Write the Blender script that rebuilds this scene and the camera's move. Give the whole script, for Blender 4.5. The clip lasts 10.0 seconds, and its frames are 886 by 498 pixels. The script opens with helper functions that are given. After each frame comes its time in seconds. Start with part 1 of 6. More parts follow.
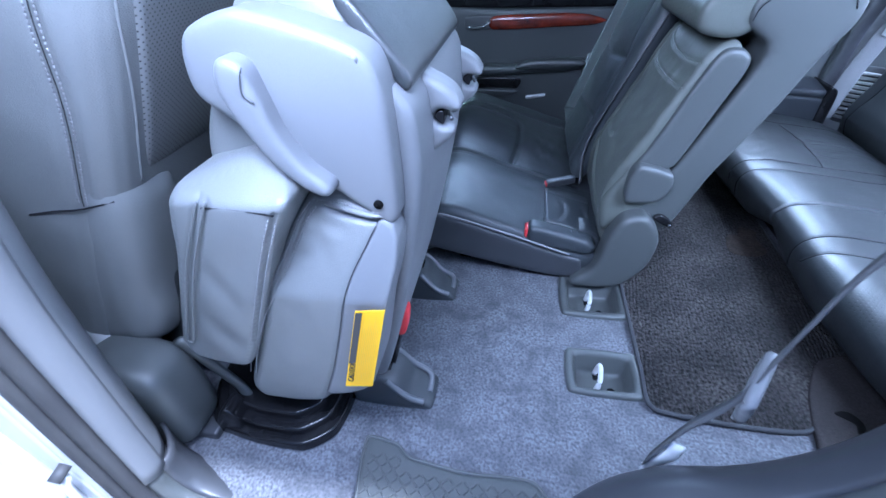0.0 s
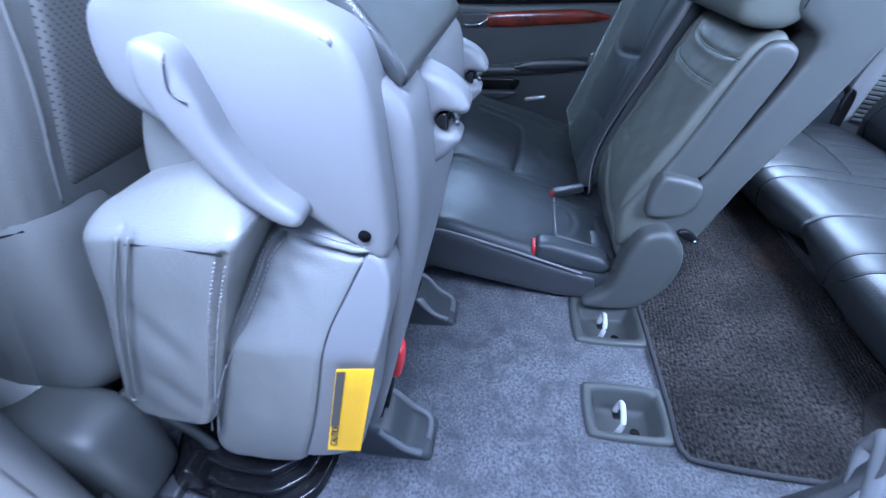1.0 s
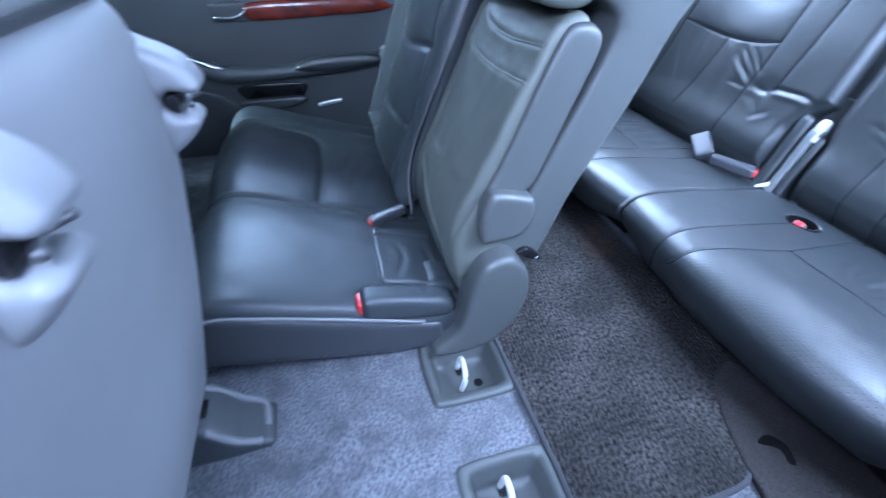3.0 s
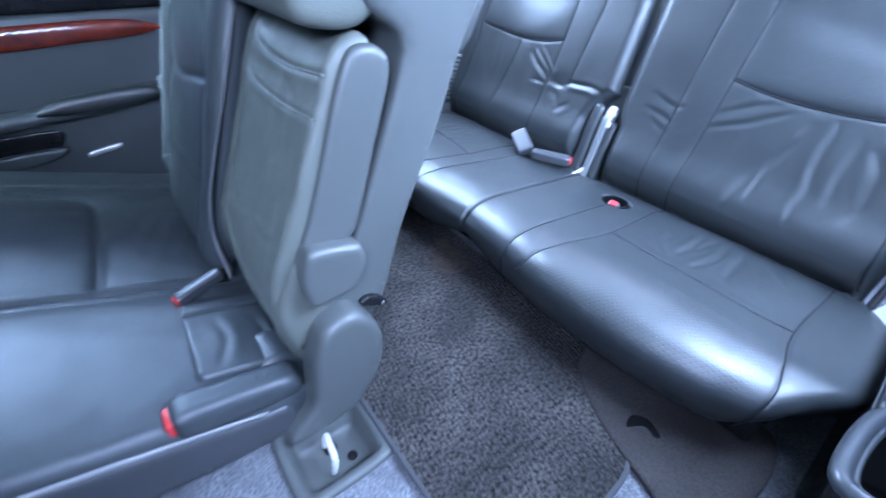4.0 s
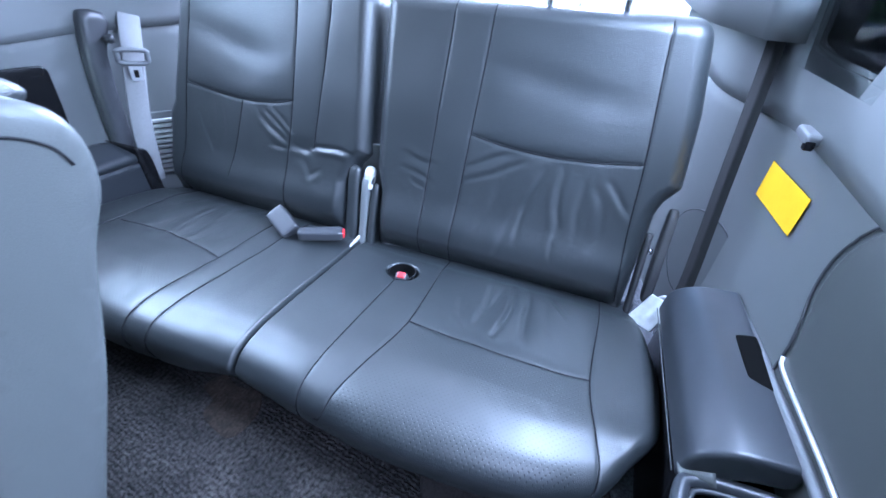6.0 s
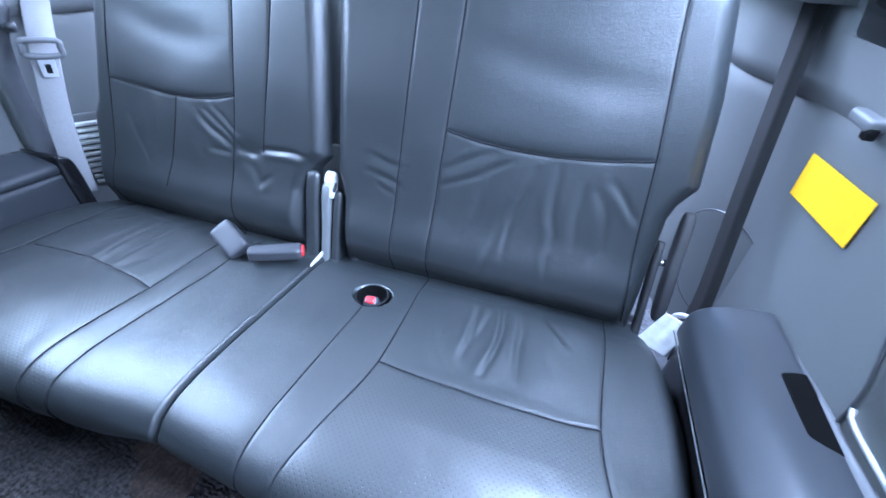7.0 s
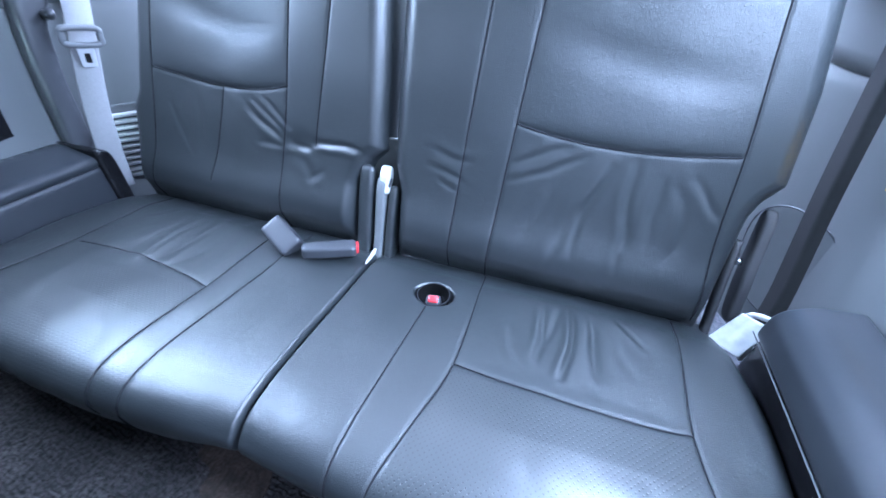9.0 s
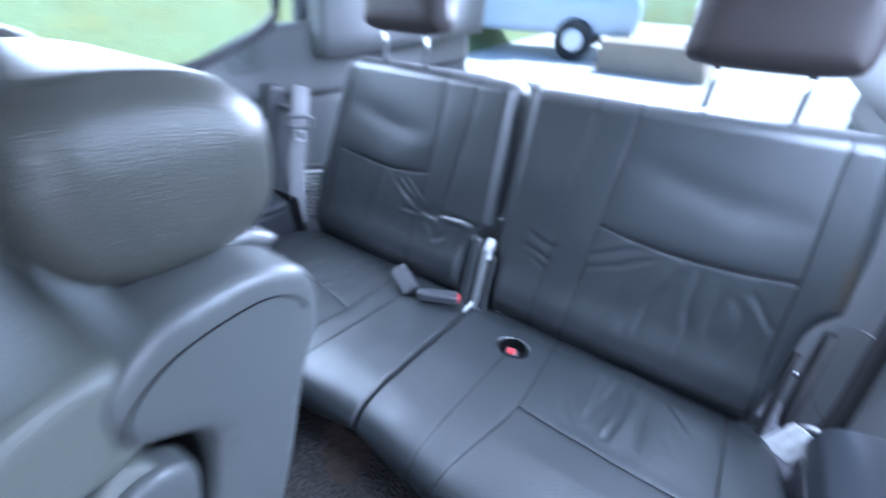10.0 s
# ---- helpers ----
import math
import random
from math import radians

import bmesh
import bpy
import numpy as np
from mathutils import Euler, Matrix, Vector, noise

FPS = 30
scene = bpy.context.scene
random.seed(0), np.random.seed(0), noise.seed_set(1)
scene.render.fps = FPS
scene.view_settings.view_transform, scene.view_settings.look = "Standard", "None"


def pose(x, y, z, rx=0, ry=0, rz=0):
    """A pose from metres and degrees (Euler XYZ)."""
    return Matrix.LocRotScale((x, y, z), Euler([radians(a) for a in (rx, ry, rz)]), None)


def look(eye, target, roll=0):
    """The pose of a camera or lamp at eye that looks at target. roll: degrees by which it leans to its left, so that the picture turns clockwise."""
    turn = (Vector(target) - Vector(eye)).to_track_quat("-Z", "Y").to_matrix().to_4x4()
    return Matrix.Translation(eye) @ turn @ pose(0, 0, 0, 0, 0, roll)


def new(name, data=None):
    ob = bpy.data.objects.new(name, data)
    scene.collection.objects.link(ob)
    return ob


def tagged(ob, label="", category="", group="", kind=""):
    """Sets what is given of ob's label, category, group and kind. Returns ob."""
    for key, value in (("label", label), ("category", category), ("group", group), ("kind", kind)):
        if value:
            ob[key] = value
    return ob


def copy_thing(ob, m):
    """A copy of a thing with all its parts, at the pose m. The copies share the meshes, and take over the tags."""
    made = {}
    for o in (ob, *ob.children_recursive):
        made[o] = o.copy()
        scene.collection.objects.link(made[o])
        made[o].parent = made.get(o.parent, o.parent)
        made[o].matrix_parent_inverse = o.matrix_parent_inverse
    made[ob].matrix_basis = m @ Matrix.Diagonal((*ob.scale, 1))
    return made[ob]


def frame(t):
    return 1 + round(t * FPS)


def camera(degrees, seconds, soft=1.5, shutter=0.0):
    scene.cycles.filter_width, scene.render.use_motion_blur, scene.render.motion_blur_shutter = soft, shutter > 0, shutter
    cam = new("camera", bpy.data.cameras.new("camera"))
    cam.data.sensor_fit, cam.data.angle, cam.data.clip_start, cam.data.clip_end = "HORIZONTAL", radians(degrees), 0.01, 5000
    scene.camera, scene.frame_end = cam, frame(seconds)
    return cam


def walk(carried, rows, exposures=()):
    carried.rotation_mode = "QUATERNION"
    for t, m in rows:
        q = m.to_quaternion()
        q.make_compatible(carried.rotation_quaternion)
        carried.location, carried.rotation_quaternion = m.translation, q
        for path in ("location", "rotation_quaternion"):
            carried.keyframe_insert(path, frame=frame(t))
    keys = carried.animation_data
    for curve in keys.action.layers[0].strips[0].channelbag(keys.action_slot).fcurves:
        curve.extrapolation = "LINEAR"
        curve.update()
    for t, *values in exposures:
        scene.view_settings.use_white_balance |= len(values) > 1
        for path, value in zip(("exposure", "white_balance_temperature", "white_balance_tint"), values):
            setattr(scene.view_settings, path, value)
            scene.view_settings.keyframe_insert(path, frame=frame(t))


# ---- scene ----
cam = camera(93.7, 10.0, soft=1.5, shutter=0.5)
PATH = [
    (0, (-0.117, -0.948, 0.706), (-0.436, 0.596, -0.525), -2.9),
    (0.5, (-0.133, -0.899, 0.695), (-0.447, 0.648, -0.532), -2.6),
    (1, (-0.148, -0.847, 0.669), (-0.431, 0.711, -0.553), -2.5),
    (1.5, (-0.142, -0.793, 0.64), (-0.352, 0.772, -0.588), -1.9),
    (2, (-0.139, -0.755, 0.625), (-0.21, 0.821, -0.604), -1.2),
    (2.2, (-0.135, -0.744, 0.629), (-0.124, 0.834, -0.599), -0.7),
    (3.3, (-0.062, -0.593, 0.62), (0.534, 0.855, -0.624), 0.7),
    (3.5, (-0.045, -0.595, 0.625), (0.65, 0.827, -0.597), 0.3),
    (4, (0.01, -0.545, 0.62), (0.993, 0.696, -0.601), 1.5),
    (4.5, (0.056, -0.505, 0.656), (1.265, 0.525, -0.559), 2.0),
    (5, (0.104, -0.471, 0.682), (1.497, 0.335, -0.506), 3.5),
    (5.5, (0.166, -0.46, 0.714), (1.615, 0.195, -0.498), 2.6),
    (6, (0.224, -0.45, 0.711), (1.719, 0.091, -0.503), 2.7),
    (6.2, (0.241, -0.453, 0.708), (1.745, 0.08, -0.497), 2.3),
    (7.3, (0.374, -0.397, 0.651), (1.867, 0.071, -0.595), 1.8),
    (7.5, (0.373, -0.376, 0.645), (1.876, 0.087, -0.591), 2.0),
    (8, (0.398, -0.353, 0.629), (1.887, 0.09, -0.631), 2.2),
    (8.5, (0.4, -0.327, 0.613), (1.881, 0.11, -0.658), 2.3),
    (9, (0.344, -0.31, 0.66), (1.811, 0.153, -0.619), 2.0),
    (9.5, (0.301, -0.333, 0.727), (1.761, 0.199, -0.532), 1.7),
    (9.7, (0.278, -0.334, 0.761), (1.741, 0.256, -0.469), 2.5),
    (9.8, (0.279, -0.338, 0.794), (1.696, 0.328, -0.45), 1.6),
    (9.9, (0.261, -0.355, 0.811), (1.646, 0.441, -0.391), 0.9),
    (10, (0.224, -0.374, 0.811), (1.585, 0.57, -0.311), 0.8),
]
walk(cam, [(t, look(eye, target, roll)) for t, eye, target, roll in PATH], [(0.0, 2.15, 4700, 15), (2.2, 2.2, 4760, 15), (3.5, 2.80, 4640, 14), (4.6, 2.80, 4650, 16), (5.5, 2.42, 4800, 15), (7.3, 2.66, 4760, 15), (8.5, 2.70, 4770, 14), (9.3, 2.66, 4820, 14), (10.0, 2.14, 4950, 16)])

from mathutils.geometry import delaunay_2d_cdt

# ---- light ----
world = bpy.data.worlds.new("sky")
scene.world = world
world.use_nodes = True
wn = world.node_tree
sky = wn.nodes.new("ShaderNodeTexSky")
sky.sky_type = "NISHITA"
sky.sun_disc = False
sky.sun_elevation, sky.sun_rotation = radians(61.5), radians(100.6)
wn.nodes["Background"].inputs["Strength"].default_value = 0.12
wn.links.new(sky.outputs["Color"], wn.nodes["Background"].inputs["Color"])
sun = new("sun", bpy.data.lights.new("sun", "SUN"))
sun.data.energy, sun.data.angle, sun.data.color = 3.0, radians(2), (1.0, 0.95, 0.88)
sun.matrix_world = look((8.0, -1.5, 15.0), (0.0, 0.0, 0.0))


def window_light(name, eye, target, w, h, watts, color, spread=110):
    """An area lamp added in an opening in place of its skylight, mostly aimed downwards."""
    lamp = bpy.data.lights.new(name, "AREA")
    lamp.shape, lamp.size, lamp.size_y, lamp.energy, lamp.color, lamp.spread = "RECTANGLE", w, h, watts, color, radians(spread)
    new(name, lamp).matrix_world = look(eye, target)


window_light("doorway_light", (-0.36, -0.785, 0.96), (-0.40, -0.25, 0.36), 0.50, 0.26, 3.8, (0.93, 0.94, 1.0), 140)
# Added lamp, tilted up to imitate ground bounce on the ceiling.
window_light("rear_window_light", (1.79, 0.0, 0.89), (0.8, 0.0, 1.0), 0.85, 0.16, 11.0, (0.90, 0.92, 1.0), 165)
window_light("near_window_light", (0.74, -0.725, 0.88), (0.66, -0.15, 0.05), 0.54, 0.32, 3.9, (0.86, 0.92, 1.0), 130)
window_light("far_door_light", (-0.12, 0.93, 1.02), (-0.05, 0.10, 0.05), 0.6, 0.3, 5.0, (0.90, 0.95, 1.0), 90)
window_light("far_window_light", (0.74, 0.725, 0.86), (0.68, -0.25, 0.08), 0.54, 0.32, 1.6, (0.90, 0.95, 1.0))

# Added lamp at an unseen front window; brightens the bench backrest.
window_light("front_window_light", (-1.10, 0.79, 0.72), (0.15, 0.05, 0.42), 0.6, 0.3, 12.0, (0.82, 0.98, 0.88), 80)


# ---- materials ----
def mat(name, color, rough=0.5, metal=0.0, spec=0.5, grain=0.0, grain_scale=400.0, bump=0.0, bump_scale=300.0,
        stain=0.0, stain_scale=6.0, stain_color=None, coat=0.0, sheen=0.0, kind="noise", rough_var=0.0, upright=False):
    m = bpy.data.materials.new(name)
    m.use_nodes = True
    nt = m.node_tree
    b = nt.nodes["Principled BSDF"]
    b.inputs["Roughness"].default_value = rough
    b.inputs["Metallic"].default_value = metal
    b.inputs["Specular IOR Level"].default_value = spec
    b.inputs["Coat Weight"].default_value = coat
    b.inputs["Sheen Weight"].default_value = sheen
    geo = nt.nodes.new("ShaderNodeTexCoord")
    col = nt.nodes.new("ShaderNodeRGB")
    col.outputs[0].default_value = (*color, 1)
    out = col.outputs[0]

    def noise_tex(scale, detail=3.0):
        n = nt.nodes.new("ShaderNodeTexNoise")
        n.inputs["Scale"].default_value, n.inputs["Detail"].default_value = scale, detail
        nt.links.new(geo.outputs["Object"], n.inputs["Vector"])
        return n

    def mix(fac_socket, lo, hi, a, bcol):
        r = nt.nodes.new("ShaderNodeMapRange")
        r.inputs["From Min"].default_value, r.inputs["From Max"].default_value = lo, hi
        nt.links.new(fac_socket, r.inputs["Value"])
        x = nt.nodes.new("ShaderNodeMix")
        x.data_type = "RGBA"
        nt.links.new(r.outputs["Result"], x.inputs["Factor"])
        nt.links.new(a, x.inputs["A"])
        x.inputs["B"].default_value = (*bcol, 1)
        return x.outputs["Result"]

    if stain:
        sc = stain_color or tuple(c * (1 - stain) for c in color)
        out = mix(noise_tex(stain_scale, 5).outputs["Fac"], 0.42, 0.72, out, sc)
    if grain:
        out = mix(noise_tex(grain_scale, 2).outputs["Fac"], 0.35, 0.7, out, tuple(c * (1 - grain) for c in color))
    nt.links.new(out, b.inputs["Base Color"])
    if rough_var:
        r = nt.nodes.new("ShaderNodeMapRange")
        r.inputs["To Min"].default_value, r.inputs["To Max"].default_value = rough - rough_var, rough + rough_var
        nt.links.new(noise_tex(9.0, 4).outputs["Fac"], r.inputs["Value"])
        nt.links.new(r.outputs["Result"], b.inputs["Roughness"])
    if bump:
        bp = nt.nodes.new("ShaderNodeBump")
        bp.inputs["Strength"].default_value, bp.inputs["Distance"].default_value = bump, 0.002
        if kind == "voronoi":
            v = nt.nodes.new("ShaderNodeTexVoronoi")
            v.feature = "DISTANCE_TO_EDGE"
            v.inputs["Scale"].default_value = bump_scale
            nt.links.new(geo.outputs["Object"], v.inputs["Vector"])
            add = nt.nodes.new("ShaderNodeMath")
            add.operation = "MULTIPLY_ADD"
            add.inputs[1].default_value = 1.1
            nt.links.new(noise_tex(75.0, 4.0).outputs["Fac"], add.inputs[0])
            nt.links.new(v.outputs["Distance"], add.inputs[2])
            nt.links.new(add.outputs[0], bp.inputs["Height"])
        elif kind == "ribs":
            v = nt.nodes.new("ShaderNodeTexWave")
            v.inputs["Scale"].default_value, v.inputs["Distortion"].default_value = bump_scale, 5.5
            v.inputs["Detail"].default_value, v.inputs["Detail Scale"].default_value = 3.0, 2.5
            mp = nt.nodes.new("ShaderNodeMapping")
            mp.inputs["Rotation"].default_value = (0, 0, radians(8))
            nt.links.new(geo.outputs["Object"], mp.inputs["Vector"])
            nt.links.new(mp.outputs["Vector"], v.inputs["Vector"])
            add = nt.nodes.new("ShaderNodeMath")
            add.operation = "MULTIPLY_ADD"
            add.inputs[1].default_value = 2.2
            nt.links.new(noise_tex(170.0, 3.0).outputs["Fac"], add.inputs[0])
            nt.links.new(v.outputs["Fac"], add.inputs[2])
            nt.links.new(add.outputs[0], bp.inputs["Height"])
            bp.inputs["Distance"].default_value = 0.004
        elif kind == "perforated":
            mp = nt.nodes.new("ShaderNodeMapping")
            mp.inputs["Rotation"].default_value = (0, radians(90) if upright else 0, radians(45))
            nt.links.new(geo.outputs["Object"], mp.inputs["Vector"])
            v = nt.nodes.new("ShaderNodeTexVoronoi")
            v.voronoi_dimensions = "2D"
            v.inputs["Scale"].default_value, v.inputs["Randomness"].default_value = bump_scale, 0.0
            nt.links.new(mp.outputs["Vector"], v.inputs["Vector"])
            r = nt.nodes.new("ShaderNodeMapRange")
            r.inputs["From Min"].default_value, r.inputs["From Max"].default_value = 0.12, 0.22
            nt.links.new(v.outputs["Distance"], r.inputs["Value"])
            nt.links.new(r.outputs["Result"], bp.inputs["Height"])
            hole = nt.nodes.new("ShaderNodeMix")
            hole.data_type = "RGBA"
            nt.links.new(r.outputs["Result"], hole.inputs["Factor"])
            hole.inputs["A"].default_value = (0.002, 0.002, 0.002, 1)
            nt.links.new(out, hole.inputs["B"])
            nt.links.new(hole.outputs["Result"], b.inputs["Base Color"])
        else:
            nt.links.new(noise_tex(bump_scale, 3).outputs["Fac"], bp.inputs["Height"])
        nt.links.new(bp.outputs["Normal"], b.inputs["Normal"])
    return m


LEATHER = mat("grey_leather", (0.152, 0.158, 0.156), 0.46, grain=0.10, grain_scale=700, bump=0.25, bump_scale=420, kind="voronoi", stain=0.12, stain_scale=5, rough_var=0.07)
# Darker copy of the grey leather, with the bench's shade in its colour.
LEATHER_BENCH_SHADE = mat("charcoal_leather", (0.038, 0.043, 0.047), 0.38, grain=0.10, grain_scale=700, bump=0.22, bump_scale=420, kind="voronoi", stain=0.15, stain_scale=6, rough_var=0.07)
LEATHER_BACK = mat("olive_grey_leather", (0.093, 0.100, 0.087), 0.38, grain=0.10, grain_scale=700, bump=0.3, bump_scale=420, kind="voronoi", stain=0.2, stain_scale=7, rough_var=0.08)
LEATHER_HEAD = mat("dark_olive_leather", (0.048, 0.050, 0.042), 0.36, grain=0.10, grain_scale=700, bump=0.3, bump_scale=420, kind="voronoi", stain=0.2, stain_scale=7, rough_var=0.08)
# Perforated copy, darkened for third-row shade like the plain leather.
PERF = mat("perforated_leather", (0.0175, 0.0208, 0.0222), 0.42, spec=0.95, bump=0.25, bump_scale=165, kind="perforated", stain=0.10, stain_scale=5, rough_var=0.06)
PERF_BACK = mat("perforated_leather_back", (0.138, 0.141, 0.139), 0.42, bump=0.2, bump_scale=205, kind="perforated", stain=0.10, stain_scale=5, rough_var=0.06, upright=True)
GLOSS_GREY = mat("satin_grey_plastic", (0.030, 0.033, 0.038), 0.34, stain=0.08, stain_scale=5)
# Grey leather darkened for the third row's shade; also covers truly dark parts.
LEATHER_DARK_SHADED = mat("dark_grey_leather", (0.0165, 0.0197, 0.0212), 0.41, spec=0.95, grain=0.10, grain_scale=700, bump=0.25, bump_scale=420, kind="voronoi", stain=0.15, stain_scale=6, rough_var=0.07)
DARK_THREAD = mat("dark_sewing_thread", (0.012, 0.012, 0.014), 0.85, spec=0.15, bump=0.3, bump_scale=900)
LEATHER_BROWN = mat("dark_brown_leather", (0.035, 0.028, 0.026), 0.5, bump=0.25, bump_scale=420, kind="voronoi", stain=0.2)
PLASTIC = mat("grey_plastic", (0.134, 0.139, 0.146), 0.5, grain=0.06, grain_scale=900, bump=0.12, bump_scale=900, stain=0.08, stain_scale=8, rough_var=0.06)
PLASTIC_MID = mat("mid_grey_plastic", (0.069, 0.074, 0.072), 0.41, grain=0.08, grain_scale=900, bump=0.15, bump_scale=900, stain=0.1, stain_scale=7, rough_var=0.06)
TRIM = mat("side_trim_plastic", (0.128, 0.136, 0.137), 0.48, grain=0.06, grain_scale=800, bump=0.15, bump_scale=700, stain=0.1, stain_scale=4, rough_var=0.05)
DOOR_GREY = mat("door_panel_plastic", (0.052, 0.057, 0.060), 0.42, grain=0.06, grain_scale=800, bump=0.15, bump_scale=800, stain=0.1, stain_scale=6, rough_var=0.05)
PLASTIC_DARK = mat("charcoal_plastic", (0.045, 0.047, 0.052), 0.38, grain=0.1, grain_scale=900, bump=0.12, bump_scale=900, stain=0.2, stain_scale=8, rough_var=0.08)
BLACK = mat("black_plastic", (0.009, 0.009, 0.010), 0.22, spec=0.3, stain=0.3, stain_scale=12, rough_var=0.1, bump=0.05, bump_scale=200)
# Near-black that paints the shade inside holes and recesses.
RECESS_SHADE = mat("dark_recess", (0.004, 0.004, 0.004), 0.95, spec=0.05)
RUBBER = mat("black_rubber", (0.02, 0.02, 0.022), 0.7, bump=0.2, bump_scale=500, stain=0.3, stain_color=(0.05, 0.05, 0.05))
CARPET = mat("blue_grey_carpet", (0.165, 0.169, 0.186), 0.95, spec=0.2, grain=0.60, grain_scale=210, bump=1.0, bump_scale=260, stain=0.5, stain_scale=22)
MATPILE = mat("dark_ribbed_carpet", (0.042, 0.039, 0.038), 0.95, spec=0.15, grain=0.8, grain_scale=150, bump=1.0, bump_scale=42, stain=0.6, stain_scale=9, stain_color=(0.098, 0.089, 0.084), kind="ribs")
MATEDGE = mat("mat_binding", (0.035, 0.036, 0.04), 0.85, bump=0.6, bump_scale=500, stain=0.2)
FELT = mat("brown_grey_felt", (0.037, 0.033, 0.032), 0.95, spec=0.12, grain=0.4, grain_scale=300, bump=0.9, bump_scale=260, stain=0.35, stain_scale=14)
WORN = mat("worn_brown_pile", (0.052, 0.041, 0.034), 0.95, grain=0.6, grain_scale=200, bump=1.0, bump_scale=220, stain=0.6, stain_scale=60, stain_color=(0.022, 0.019, 0.018), spec=0.1)
WOOD = mat("red_brown_wood", (0.17, 0.022, 0.010), 0.22, coat=0.4, stain=0.7, stain_scale=14, stain_color=(0.02, 0.005, 0.004), grain=0.3, grain_scale=60)
CHROME = mat("chrome", (0.75, 0.76, 0.78), 0.15, metal=1.0, stain=0.1, stain_scale=30)
STEEL = mat("bright_steel", (0.62, 0.63, 0.65), 0.32, metal=0.6, stain=0.2, stain_scale=40)
WHITEMETAL = mat("white_latch_bar", (0.55, 0.56, 0.56), 0.4, stain=0.2, stain_scale=60)
WEB = mat("grey_webbing", (0.013, 0.013, 0.013), 0.8, spec=0.25, bump=0.6, bump_scale=700, grain=0.25, grain_scale=600)
WEB_GREY = mat("mid_grey_webbing", (0.085, 0.088, 0.093), 0.75, bump=0.6, bump_scale=700, grain=0.25, grain_scale=600)
WEB_LIGHT = mat("pale_webbing", (0.24, 0.24, 0.25), 0.75, bump=0.6, bump_scale=700, grain=0.2, grain_scale=600)
WHITE = mat("white_body_paint", (0.45, 0.463, 0.476), 0.25, coat=0.6, stain=0.12, stain_scale=7)
YELLOW = mat("yellow_sticker", (0.82, 0.47, 0.0), 0.6, spec=0.2, stain=0.06, stain_scale=30)
INK = mat("black_ink", (0.02, 0.02, 0.02), 0.5)
RED = mat("red_button", (0.55, 0.03, 0.035), 0.35, stain=0.15, stain_scale=40)
THREAD = mat("pale_thread", (0.18, 0.18, 0.185), 0.7, bump=0.3, bump_scale=900)
HEADLINER = mat("headliner_cloth", (0.70, 0.70, 0.68), 0.95, grain=0.1, grain_scale=500, bump=0.4, bump_scale=600, stain=0.06)


def glass_mat(name, tint):
    m = bpy.data.materials.new(name)
    m.use_nodes = True
    nt = m.node_tree
    nt.nodes.remove(nt.nodes["Principled BSDF"])
    tr, gl, fr, mx = (nt.nodes.new(n) for n in ("ShaderNodeBsdfTransparent", "ShaderNodeBsdfGlossy", "ShaderNodeFresnel", "ShaderNodeMixShader"))
    tr.inputs["Color"].default_value = (*tint, 1)
    gl.inputs["Roughness"].default_value = 0.02
    fr.inputs["IOR"].default_value = 1.35
    nt.links.new(fr.outputs[0], mx.inputs[0])
    nt.links.new(tr.outputs[0], mx.inputs[1])
    nt.links.new(gl.outputs[0], mx.inputs[2])
    nt.links.new(mx.outputs[0], nt.nodes["Material Output"].inputs["Surface"])
    return m


GLASS = glass_mat("clear_glass", (0.86, 0.9, 0.88))
# Dark tint added to unseen front panes to hold light off the seat backs.
LIGHT_CUT_GLASS = glass_mat("dark_tinted_glass", (0.15, 0.16, 0.16))
TINTED = glass_mat("tinted_glass", (0.45, 0.47, 0.48))


# ---- mesh helpers ----
def thing(name, label, category, group="", kind="", at=(0, 0, 0)):
    ob = new(name)
    ob.empty_display_size = 0.05
    ob.location = at
    return tagged(ob, label, category, group, kind)


def part(name, data, material, parent=None, label="", smooth=True):
    if isinstance(data, bmesh.types.BMesh):
        bm, data = data, bpy.data.meshes.new(name)
        bmesh.ops.recalc_face_normals(bm, faces=bm.faces)
        bm.to_mesh(data)
        bm.free()
    if smooth:
        data.shade_smooth()
    data.materials.append(material)
    ob = new(name, data)
    if parent is not None:
        ob.parent = parent
        ob.matrix_parent_inverse = Matrix.Translation(-parent.location) if parent.parent is None else Matrix()
    if label:
        tagged(ob, label)
    return ob


def mesh_of(verts, faces):
    bm = bmesh.new()
    vs = [bm.verts.new(v) for v in verts]
    for f in faces:
        try:
            bm.faces.new([vs[i] for i in f])
        except ValueError:
            pass
    return bm


def smooth_poly(pts, n, closed=True, tension=0.5):
    """Catmull-Rom through pts, resampled to n even steps."""
    p = np.array(pts, float)
    k = len(p)
    out = []
    rng = range(k) if closed else range(k - 1)
    for i in rng:
        if closed:
            a, b, c, d = p[(i - 1) % k], p[i], p[(i + 1) % k], p[(i + 2) % k]
        else:
            a, b, c, d = p[max(i - 1, 0)], p[i], p[i + 1], p[min(i + 2, k - 1)]
        for s in np.linspace(0, 1, 24, endpoint=False):
            m1, m2 = tension * (c - a), tension * (d - b)
            out.append((2 * s**3 - 3 * s**2 + 1) * b + (s**3 - 2 * s**2 + s) * m1 + (-2 * s**3 + 3 * s**2) * c + (s**3 - s**2) * m2)
    if not closed:
        out.append(p[-1])
    out = np.array(out)
    loop = np.vstack([out, out[:1]]) if closed else out
    seg = np.linalg.norm(np.diff(loop, axis=0), axis=1)
    acc = np.concatenate([[0], np.cumsum(seg)])
    q = np.linspace(0, acc[-1], n, endpoint=not closed)
    return np.stack([np.interp(q, acc, loop[:, j]) for j in range(loop.shape[1])], axis=1)


